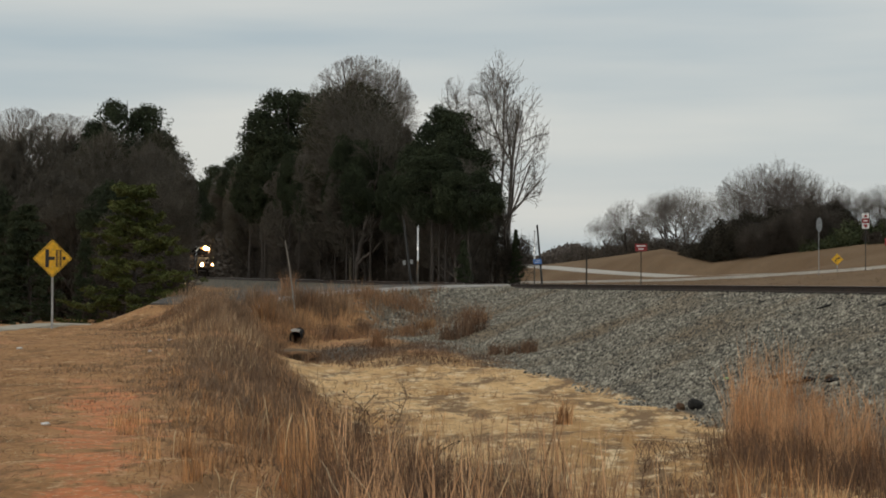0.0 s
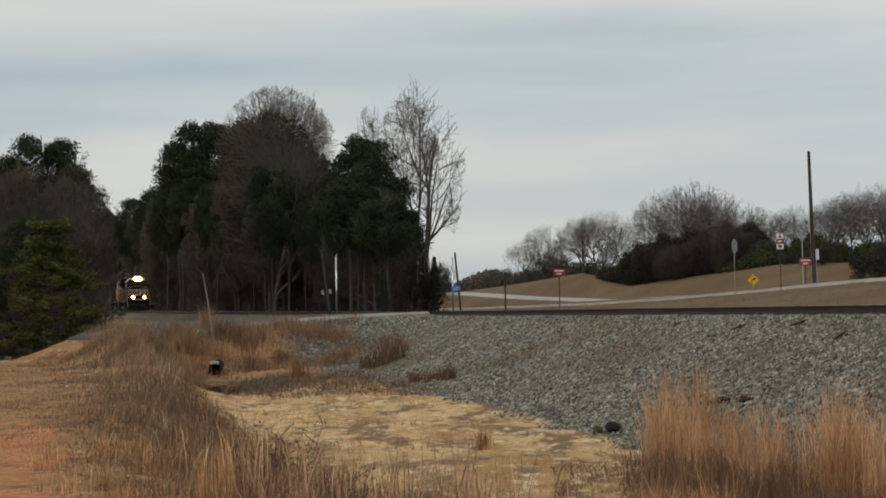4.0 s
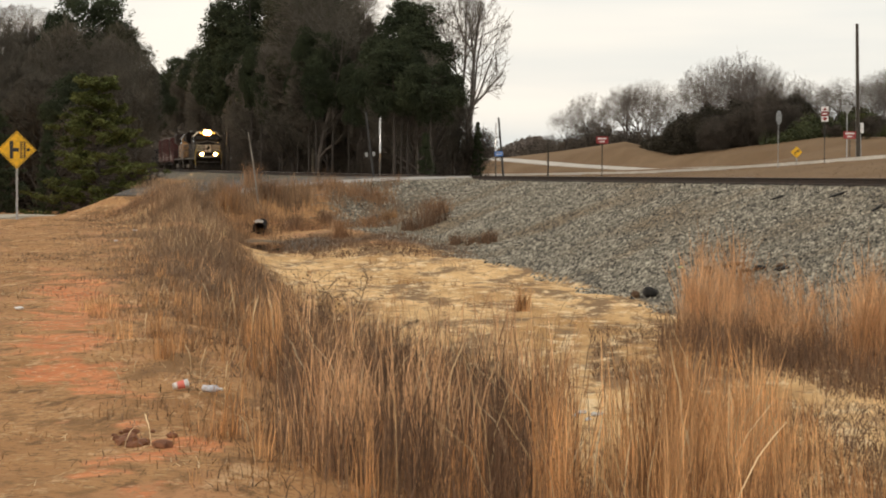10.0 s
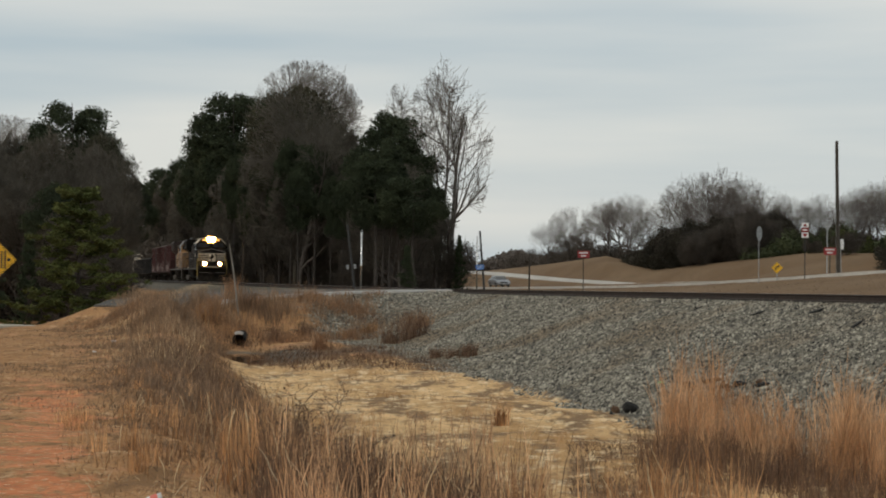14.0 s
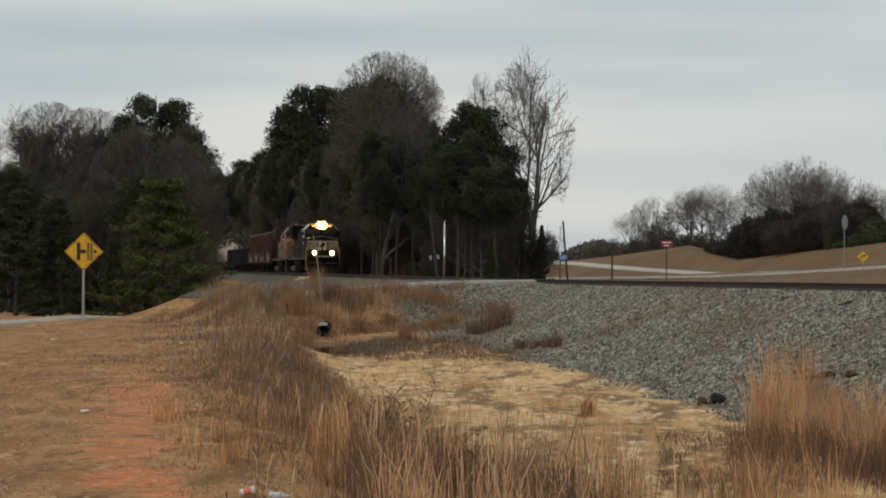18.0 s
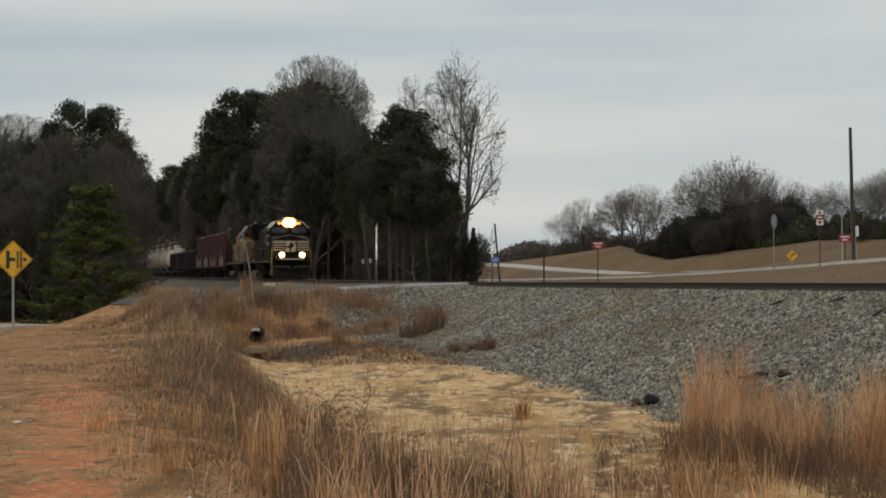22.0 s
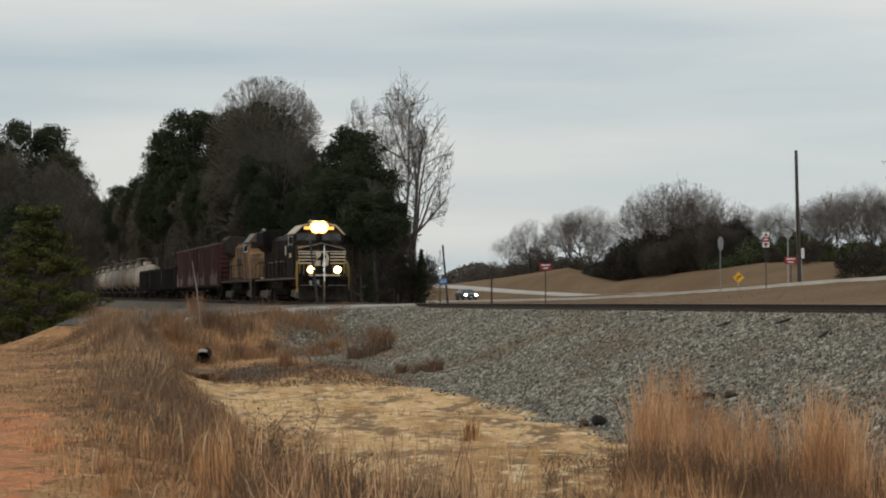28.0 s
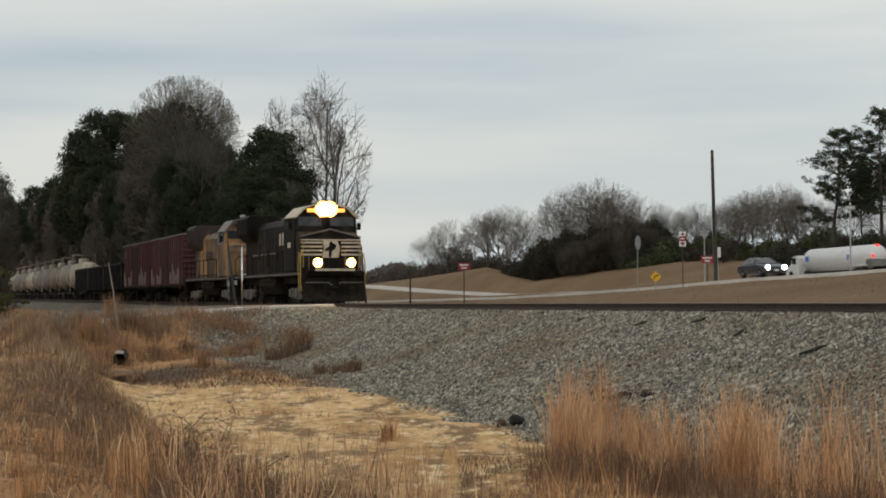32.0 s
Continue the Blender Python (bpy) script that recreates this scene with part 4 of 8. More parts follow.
def lead_unit():
    g, nose, cab, h = locomotive("locomotive", "weathered black diesel locomotive with cream nose stripes and lit headlights", 20.0, 4.74, "shell_black", "stripe", True)
    x = -1.25
    # cream bars and the plain emblem panel on the nose
    for z in (2.28, 2.47, 2.66, 2.85):
        part("nose_stripe", Soup().box(x, x + 0.022, -1.46, -0.42, z, z + 0.085), M["stripe"], nose)
        part("nose_stripe", Soup().box(x, x + 0.022, 0.50, 1.46, z, z + 0.085), M["stripe"], nose)
    part("nose_stripe", Soup().box(x, x + 0.022, -1.46, 1.46, 2.99, 3.05), M["stripe"], nose)
    part("emblem_panel", Soup().prism([(-0.42, 2.18), (0.36, 2.18), (0.44, 2.62), (0.30, 2.98), (-0.40, 2.98), (-0.34, 2.6)], x, x + 0.026, "x"), M["stripe"], nose, "cream emblem panel with a dark shape")
    e = Soup().prism([(-0.12, 2.2), (0.0, 2.2), (0.05, 2.5), (0.22, 2.62), (0.26, 2.8), (0.1, 2.86), (0.02, 2.98), (-0.06, 2.9), (-0.12, 2.7), (-0.28, 2.6), (-0.3, 2.48), (-0.1, 2.5)], x + 0.026, x + 0.04, "x")
    part("emblem", e, M["shell_black"], nose)
    for y in (-0.17, 0.17):
        lamp_disc(h, -2.26, y, 4.53, 0.215, M["headlight"], "headlamp", False, 1.75)
    for y in (-0.80, 0.80):
        lamp_disc(g, -0.52, y, 1.93, 0.15, M["ditch_light"], "ditch_light")
        part("lamp_bracket", Soup().box(-0.7, -0.6, y - 0.05, y + 0.05, 1.5, 1.8), M["shell_black"], g)
    part("roof_box", Soup().box(-6.6, -5.15, -0.62, 0.62, 4.26, 4.46), M["shell_grey"], g, "pale dusty box behind the cab", bevel=0.03)
    part("uncoupling_lever", Soup().path([(-0.58, -1.4, 1.0), (-0.5, -0.3, 1.0), (-0.42, -0.1, 0.86)], 0.022).path([(-0.58, 1.4, 1.0), (-0.5, 0.3, 1.0), (-0.42, 0.1, 0.86)], 0.022), M["shell_grey"], g)
    for y in (-1.12, 1.12):
        part("wiper", Soup().rod((-2.31, y, 3.74), (-2.31, y * 0.62, 4.05), 0.014, n=5), M["undergear"], cab)
    part("window_post", Soup().box(-2.335, -2.318, -0.2, 0.2, 3.68, 4.2), M["shell_black"], cab)
    for y in (-1.36, 1.36):
        part("grab_iron", Soup().path([(-1.24, y, 1.75), (-1.16, y, 1.75), (-1.16, y, 2.9), (-1.24, y, 2.9)], 0.024), M["rail_yellow"], nose, "yellow grab iron")
    # the highlight along the nose's roofline, put in as a pale grey strip
    part("nose_ridge", Soup().prism([(-1.49, 3.20), (-1.49, 3.14), (0, 3.50), (1.49, 3.14), (1.49, 3.20), (0, 3.58)], -1.44, -1.40, "x"), M["shell_grey"], nose, "grey strip painted as the highlight on the nose ridge")
    for sy in (-1, 1):
        part("cab_number", Soup().box(-3.9, -3.2, sy * 1.556 - 0.006, sy * 1.556 + 0.006, 2.7, 2.95), M["stripe"], cab, "pale number bar")
        for x0 in (-7.3, -6.6):
            part("side_plate", Soup().box(x0, x0 + 0.35, sy * 1.286 - 0.006, sy * 1.286 + 0.006, 2.9, 3.5), M["stripe"], g, "pale plate")
        for x0, w, z0 in ((-9.6, 0.5, 2.1), (-12.2, 0.7, 1.9), (-14.4, 0.4, 2.3)):
            part("grille", Soup().box(x0, x0 + w, sy * 0.987 - 0.008, sy * 0.987 + 0.008, z0, z0 + 0.9), M["undergear"], g, "sooty hood grille")
        part("hood_line", Soup().box(-16.5, -8.0, sy * 0.985 - 0.006, sy * 0.985 + 0.006, 2.55, 2.62), M["shell_grey"], g)
    return g


def second_unit():
    g, nose, cab, h = locomotive("locomotive", "faded yellow diesel locomotive with grey roof and grimy flanks", 18.8, 4.86, "shell_yellow", "shell_grey", False)
    for sy in (-1, 1):
        part("hood_stripe", Soup().box(-16.0, -5.0, sy * 0.985 - 0.003, sy * 0.985 + 0.003, 1.62, 1.74), M["shell_brown"], g)
        for k, x0 in enumerate(np.arange(-12.6, -8.2, 0.55)):
            part("lettering_bar", Soup().box(x0, x0 + 0.36, sy * 0.99 - 0.003, sy * 0.99 + 0.003, 2.6, 3.15), M["shell_brown"], g)
    part("nose_emblem", Soup().prism([(-0.5, 2.2), (0.0, 1.95), (0.5, 2.2), (0.55, 2.75), (-0.55, 2.75)], -1.25, -1.225, "x"), M["sign_red"], nose)
    for y in (-0.17, 0.17):
        part("headlamp", Soup().lathe([(-2.28, 0.1), (-2.25, 0.12), (-2.24, 0.05)], 14, "x", (0, y, 4.44)), M["cab_glass"], h)
    return g


def boxcar():
    L = 17.2
    g = thing("boxcar", pose(0, 0, 0), "faded oxide-red boxcar with pale primer patches", "freight car", "train")
    part("underframe", Soup().box(-L + 0.5, -0.5, -0.35, 0.35, 0.72, 1.1).box(-L + 0.6, -0.6, -1.45, 1.45, 1.02, 1.12), M["undergear"], g)
    body = part("body", Soup().box(-L + 0.65, -0.65, -1.48, 1.48, 1.12, 4.55), M["boxcar_red"], g, bevel=0.03)
    part("roof", Soup().prism([(-1.53, 4.53), (0, 4.78), (1.53, 4.53), (1.53, 4.47), (-1.53, 4.47)], -L + 0.6, -0.6, "x"), M["shell_grey"], g, "dull grey ribbed roof")
    for x in np.arange(-L + 1.2, -0.8, 1.13):
        part("roof_rib", Soup().prism([(-1.54, 4.56), (0, 4.82), (1.54, 4.56), (1.54, 4.5), (0, 4.76), (-1.54, 4.5)], x, x + 0.07, "x"), M["shell_grey"], g)
    for sy in (-1, 1):
        for x in np.arange(-L + 1.3, -1.0, 0.98):
            if abs(x + L / 2) > 1.7:
                part("side_rib", Soup().box(x, x + 0.09, min(sy * 1.48, sy * 1.54), max(sy * 1.48, sy * 1.54), 1.16, 4.5), M["boxcar_red"], body)
        d = part("door", Soup().box(-L / 2 - 1.5, -L / 2 + 1.5, min(sy * 1.49, sy * 1.56), max(sy * 1.49, sy * 1.56), 1.2, 4.35), M["boxcar_red"], body, bevel=0.02)
        for x in (-1.2, -0.4, 0.4, 1.2):
            part("door_bar", Soup().rod((-L / 2 + x, sy * 1.6, 1.25), (-L / 2 + x, sy * 1.6, 4.3), 0.025, n=6), M["boxcar_red"], d)
        for x0, w, h in ((-L + 1.3, 1.1, 1.1), (-L + 2.5, 0.8, 0.6), (-L + 4.3, 0.9, 0.7), (-5.0, 0.6, 1.35), (-4.4, 0.8, 0.9), (-2.7, 0.8, 1.0), (-1.8, 0.7, 1.5), (-L + 6.0, 0.9, 1.2), (-L + 5.3, 0.6, 0.6), (-6.1, 0.8, 0.8), (-3.5, 0.7, 0.6)):
            part("primer_patch", Soup().box(x0, x0 + w, min(sy * 1.541, sy * 1.546), max(sy * 1.541, sy * 1.546), 1.25, 1.25 + h), M["patch_pale"], body)
        for x0, z0, w, h in ((-4.2, 3.5, 0.28, 0.62), (-L + 2.6, 3.45, 0.3, 0.6)):
            part("stencil_bar", Soup().box(x0, x0 + w, min(sy * 1.541, sy * 1.546), max(sy * 1.541, sy * 1.546), z0, z0 + h), M["patch_pale"], body)
        lad = Soup()
        for z in np.arange(1.0, 4.4, 0.42):
            lad.rod((-1.15, sy * 1.6, z), (-0.75, sy * 1.6, z), 0.015, n=5)
        lad.rod((-1.15, sy * 1.6, 0.8), (-1.15, sy * 1.6, 4.4), 0.018, n=5).rod((-0.75, sy * 1.6, 0.8), (-0.75, sy * 1.6, 4.4), 0.018, n=5)
        part("ladder", lad, M["boxcar_red"], g)
    for z in np.arange(1.5, 4.4, 0.36):
        part("end_rib", Soup().prism([(-0.65, z), (-0.59, z + 0.09), (-0.65, z + 0.18)], -1.4, 1.4), M["boxcar_red"], body)
    bogie(g, -2.6, [-0.87, 0.87], 0.42, "undergear")
    bogie(g, -L + 2.6, [-0.87, 0.87], 0.42, "undergear")
    coupler(g, -0.2)
    coupler(g, -L + 0.2, d=-1)
    return g, L


def gondola():
    L = 14.2
    g = thing("gondola_car", pose(0, 0, 0), "sooty black high-sided gondola car", "freight car", "train")
    part("underframe", Soup().box(-L + 0.5, -0.5, -0.4, 0.4, 0.7, 1.1), M["undergear"], g)
    for sy in (-1, 1):
        part("side", Soup().box(-L + 0.7, -0.7, min(sy * 1.42, sy * 1.5), max(sy * 1.42, sy * 1.5), 1.05, 3.1), M["gondola_black"], g, bevel=0.01)
        part("top_chord", Soup().box(-L + 0.62, -0.62, min(sy * 1.38, sy * 1.58), max(sy * 1.38, sy * 1.58), 3.04, 3.2), M["gondola_black"], g, bevel=0.02)
        for x in np.arange(-L + 0.9, -0.7, 1.28):
            part("side_post", Soup().prism([(x - 0.09, sy * 1.5), (x + 0.09, sy * 1.5), (x + 0.06, sy * 1.62), (x - 0.06, sy * 1.62)], 1.0, 3.06, "z"), M["gondola_black"], g)
        part("stencil_panel", Soup().box(-9.4, -7.6, min(sy * 1.501, sy * 1.506), max(sy * 1.501, sy * 1.506), 1.5, 2.9), M["shell_brown"], g)
    for x in (-0.78, -L + 0.78):
        part("end_wall", Soup().box(x - 0.05, x + 0.05, -1.45, 1.45, 1.05, 3.1), M["gondola_black"], g)
        for z in (1.6, 2.2, 2.8):
            part("end_rib", Soup().box(x - 0.12, x + 0.12, -1.4, 1.4, z, z + 0.12), M["gondola_black"], g)
    part("floor", Soup().box(-L + 0.7, -0.7, -1.42, 1.42, 1.05, 1.15), M["undergear"], g)
    part("load", Soup().prism([(-1.4, 2.4), (-0.6, 2.75), (0.5, 2.8), (1.4, 2.45), (1.4, 1.15), (-1.4, 1.15)], -L + 0.85, -0.85, "x"), M["rock_dark"], g, "dark bulk load")
    bogie(g, -2.3, [-0.87, 0.87], 0.42, "undergear")
    bogie(g, -L + 2.3, [-0.87, 0.87], 0.42, "undergear")
    coupler(g, -0.2)
    coupler(g, -L + 0.2, d=-1)
    return g, L


def tank_car():
    L = 13.4
    g = thing("tank_car", pose(0, 0, 0), "grimy white railway tank car with a railed top platform", "freight car", "train")
    part("underframe", Soup().box(-L + 0.4, -0.4, -0.35, 0.35, 0.75, 1.15).box(-L + 0.4, -L + 1.6, -1.45, 1.45, 1.0, 1.12).box(-1.6, -0.4, -1.45, 1.45, 1.0, 1.12), M["undergear"], g)
    r, cz = 1.46, 2.62
    prof = [(-L + 0.75, 0.2), (-L + 0.82, 0.75), (-L + 1.0, 1.15), (-L + 1.35, r), (-L + 1.36, r), (-1.36, r), (-1.35, r), (-1.0, 1.15), (-0.82, 0.75), (-0.75, 0.2)]
    tank = part("tank", Soup().lathe(prof, 28, "x", (0, 0, cz)), M["tank_white"], g, smooth=True)
    for x in (-L + 1.9, -L + 4.7, -4.7, -1.9):
        part("band", Soup().lathe([(x, r + 0.015), (x + 0.12, r + 0.015)], 28, "x", (0, 0, cz)), M["shell_grey"], tank)
    for x in (-L + 1.9, -2.2):
        part("saddle", Soup().prism([(-1.25, 1.95), (-0.9, 1.25), (-0.9, 1.1), (0.9, 1.1), (0.9, 1.3), (1.25, 2.0), (0.8, 1.45), (-0.8, 1.45)], x - 0.25, x + 0.25, "x"), M["undergear"], g)
    part("dome", Soup().lathe([(cz + r - 0.1, 0.55), (cz + r + 0.32, 0.55), (cz + r + 0.4, 0.4)], 18, "z", (-L / 2, 0, 0)), M["tank_white"], tank)
    z0 = cz + r - 0.05
    plat = part("platform", Soup().box(-L / 2 - 1.3, -L / 2 + 1.3, -1.1, -0.62, z0, z0 + 0.04).box(-L / 2 - 1.3, -L / 2 + 1.3, 0.62, 1.1, z0, z0 + 0.04), M["shell_grey"], g)
    rl = Soup()
    for sy in (-1.1, 1.1):
        rl.path([(-L / 2 - 1.3, sy, z0), (-L / 2 - 1.3, sy, z0 + 0.85), (-L / 2 + 1.3, sy, z0 + 0.85), (-L / 2 + 1.3, sy, z0)], 0.035)
    for sx in (-1.3, 1.3):
        rl.path([(-L / 2 + sx, -1.1, z0 + 0.85), (-L / 2 + sx, 1.1, z0 + 0.85)], 0.035)
    part("platform_rail", rl, M["tank_white"], plat)
    lad = Soup()
    for z in np.arange(1.1, z0, 0.38):
        lad.rod((-L / 2 - 0.22, -1.48, z), (-L / 2 + 0.22, -1.48, z), 0.016, n=5)
    lad.rod((-L / 2 - 0.22, -1.48, 1.0), (-L / 2 - 0.22, -1.3, z0), 0.02, n=5).rod((-L / 2 + 0.22, -1.48, 1.0), (-L / 2 + 0.22, -1.3, z0), 0.02, n=5)
    part("ladder", lad, M["tank_white"], g)
    bogie(g, -2.2, [-0.87, 0.87], 0.42, "undergear")
    bogie(g, -L + 2.2, [-0.87, 0.87], 0.42, "undergear")
    coupler(g, -0.2)
    coupler(g, -L + 0.2, d=-1)
    return g, L


CONSIST = []
u1, u2 = lead_unit(), second_unit()
CONSIST += [(u1, 0.0), (u2, 20.0)]
back = 38.8
b1, Lb = boxcar()
b2_ = copy_thing(b1, pose(0, 0, 0))
CONSIST += [(b1, back), (b2_, back + Lb)]
back += 2 * Lb
g1, Lg = gondola()
CONSIST += [(g1, back), (copy_thing(g1, pose(0, 0, 0)), back + Lg), (copy_thing(g1, pose(0, 0, 0)), back + 2 * Lg)]
back += 3 * Lg
t1, Lt = tank_car()
CONSIST.append((t1, back))
for k in range(1, 9):
    again = copy_thing(t1, pose(0, 0, 0))
    CONSIST.append((again, back + k * Lt))
    if k % 4 in (2, 3):
        for o in again.children:
            if o.name.startswith("tank"):
                o.material_slots[0].link = "OBJECT"
                o.material_slots[0].material = M["tank_tan"] if k % 4 == 2 else M["tank_grey"]
        again["label"] = "dirty tan railway tank car with a railed platform" if k % 4 == 2 else "dull grey railway tank car with a railed platform"
back += 9 * Lt
for k in range(3):
    CONSIST.append((copy_thing(g1, pose(0, 0, 0)), back + k * Lg))

# ---- road vehicles ----


def wheel_at(parent, x, y, r=0.33, w=0.22):
    t = part("wheel", Soup().lathe([(-w / 2, r * 0.6), (-w / 2, r * 0.92), (-w / 2 + 0.03, r), (w / 2 - 0.03, r), (w / 2, r * 0.92), (w / 2, r * 0.6)], 20, "y", (0, 0, 0)), M["tyre"], parent, "black tyre")
    t.location = (x, y, r)
    part("rim", Soup().lathe([(-w / 2 - 0.004, r * 0.2), (-w / 2 + 0.01, r * 0.62), (w / 2 - 0.01, r * 0.62), (w / 2 + 0.004, r * 0.2)], 16, "y"), M["galv"], t)


def car(label, paint, lit):
    """A saloon car, its front along +x, origin on the road under its middle."""
    g = thing("car", pose(0, 0, 0), label, "car", "cars on the highway")
    low = [(2.3, 0.35), (2.36, 0.55), (2.28, 0.78), (1.2, 0.95), (0.9, 0.98), (-1.6, 1.0), (-2.2, 0.98), (-2.34, 0.8), (-2.32, 0.4), (-1.9, 0.28), (1.9, 0.26)]
    body = part("body", Soup().prism(low, -0.9, 0.9), paint, g, bevel=0.09)
    cabn = [(1.05, 0.95), (0.25, 1.40), (-0.1, 1.46), (-0.9, 1.45), (-1.35, 1.36), (-1.95, 0.98)]
    s = Soup()
    k = len(cabn)
    v = [(x, -0.84 + max(0, z - 0.95) * 0.42, z) for x, z in cabn] + [(x, 0.84 - max(0, z - 0.95) * 0.42, z) for x, z in cabn]
    s.add(v, [(i, (i + 1) % k, k + (i + 1) % k, k + i) for i in range(k)] + [tuple(range(k - 1, -1, -1)), tuple(range(k, 2 * k))])
    cabin = part("cabin", s, paint, g, bevel=0.04)
    part("windscreen", Soup().add([(1.0, -0.74, 0.985), (1.0, 0.74, 0.985), (0.28, 0.6, 1.385), (0.28, -0.6, 1.385)], [(0, 1, 2, 3)]).add([(0.99, -0.74, 0.975), (0.99, 0.74, 0.975), (0.27, 0.6, 1.375), (0.27, -0.6, 1.375)], [(3, 2, 1, 0)]), M["car_glass"], cabin).location = (0.03, 0, 0.02)
    for sy in (-1, 1):
        for x0, x1 in ((-0.42, 0.62), (-1.5, -0.5)):
            part("side_window", Soup().add([(x0, sy * 0.835, 1.0), (x1, sy * 0.835, 1.0), (min(x1, 0.18), sy * 0.70, 1.36), (max(x0, -1.2), sy * 0.70, 1.36)], [(0, 1, 2, 3)]), M["car_glass"], cabin).location = (0, sy * 0.012, 0)
        part("headlight", Soup().lathe([(2.22, 0.15), (2.33, 0.165), (2.37, 0.07)], 16, "x", (0, sy * 0.66, 0.68)), M["car_light"] if lit else M["plastic_clear"], g)
        part("tail_light", Soup().box(-2.37, -2.3, min(sy * 0.5, sy * 0.85), max(sy * 0.5, sy * 0.85), 0.74, 0.88), M["sign_red"], g)
        part("mirror", Soup().box(0.72, 0.86, min(sy * 0.92, sy * 1.05), max(sy * 0.92, sy * 1.05), 0.98, 1.12), paint, g, bevel=0.02)
        for x in (1.42, -1.4):
            wheel_at(g, x, sy * 0.8)
    part("grille", Soup().box(2.33, 2.385, -0.42, 0.42, 0.5, 0.68), M["sign_black"], g)
    part("plate", Soup().box(2.385, 2.39, -0.18, 0.18, 0.4, 0.5), M["sign_white"], g)
    return g


def tank_truck():
    """A white liquid-gas tanker, its front along +x, origin on the road under its nose."""
    g = thing("tank_truck", pose(0, 0, 0), "white tanker truck with a long rounded tank and blue marks", "truck")
    part("chassis", Soup().box(-16.00, -0.4, -0.42, 0.42, 0.72, 1.0), M["undergear"], g, bevel=0.02)
    cabp = [(0.0, 0.55), (0.05, 1.25), (-0.85, 1.55), (-1.0, 1.65), (-1.35, 2.35), (-2.45, 2.45), (-2.6, 2.2), (-2.6, 0.6)]
    c = part("cab", Soup().prism(cabp, -1.1, 1.1), M["truck_white"], g, bevel=0.06)
    part("windscreen", Soup().add([(-0.98, -0.98, 1.68), (-0.98, 0.98, 1.68), (-1.33, 0.92, 2.3), (-1.33, -0.92, 2.3)], [(0, 1, 2, 3)]), M["car_glass"], c).location = (0.03, 0, 0.015)
    for sy in (-1, 1):
        part("door_window", Soup().box(-2.1, -1.3, sy * 1.1 - 0.01, sy * 1.1 + 0.01, 1.65, 2.25), M["car_glass"], c)
        part("headlight", Soup().box(-0.02, 0.06, min(sy * 0.7, sy * 1.0), max(sy * 0.7, sy * 1.0), 0.95, 1.15), M["plastic_clear"], c)
        part("fender", Soup().box(-15.80, -12.8, min(sy * 0.75, sy * 1.2), max(sy * 0.75, sy * 1.2), 1.12, 1.2), M["truck_white"], g, bevel=0.03)
        for x in (-1.1, -4.2, -13.70, -14.90):
            wheel_at(g, x, sy * 0.98, 0.5, 0.34)
    r = 1.12
    tank = part("tank", Soup().lathe([(-16.10, 0.15), (-16.02, 0.55), (-15.75, 0.88), (-15.40, r), (-3.6, r), (-3.25, 0.88), (-2.98, 0.55), (-2.9, 0.15)], 28, "x", (0, 0, 1.9)), M["truck_white"], g, "white rounded gas tank", smooth=True)
    for sy in (-1, 1):
        part("blue_mark", Soup().prism([(-4.6, 2.3), (-4.0, 2.3), (-4.1, 1.8), (-4.7, 1.8)], sy * 1.10 - 0.03, sy * 1.10 + 0.03), M["sign_blue"], tank)
        part("blue_mark", Soup().prism([(-12.4, 2.2), (-12.05, 2.2), (-12.1, 1.75), (-12.3, 1.7)], sy * 1.10 - 0.03, sy * 1.10 + 0.03), M["sign_blue"], tank)
    part("equipment_box", Soup().box(-16.30, -15.30, -1.05, 1.05, 1.05, 1.7), M["shell_grey"], g, bevel=0.03)
    part("bumper", Soup().box(-16.40, -16.30, -1.1, 1.1, 0.6, 0.75), M["undergear"], g)
    for sy in (-1, 1):
        part("tail_light", Soup().box(-16.38, -16.30, min(sy * 0.75, sy * 1.0), max(sy * 0.75, sy * 1.0), 1.8, 2.1), M["tail_light"], g)
    part("beacon", Soup().lathe([(2.75, 0.2), (2.98, 0.2), (3.06, 0.06)], 12, "z", (-15.50, 0, 0)), M["tail_light"], g)
    return g


car_lit = car("grey saloon car with lit headlights driving on the highway", M["car_grey"], True)
car_silver = car("silver saloon car driving on the highway", M["car_silver"], False)
truck = tank_truck()


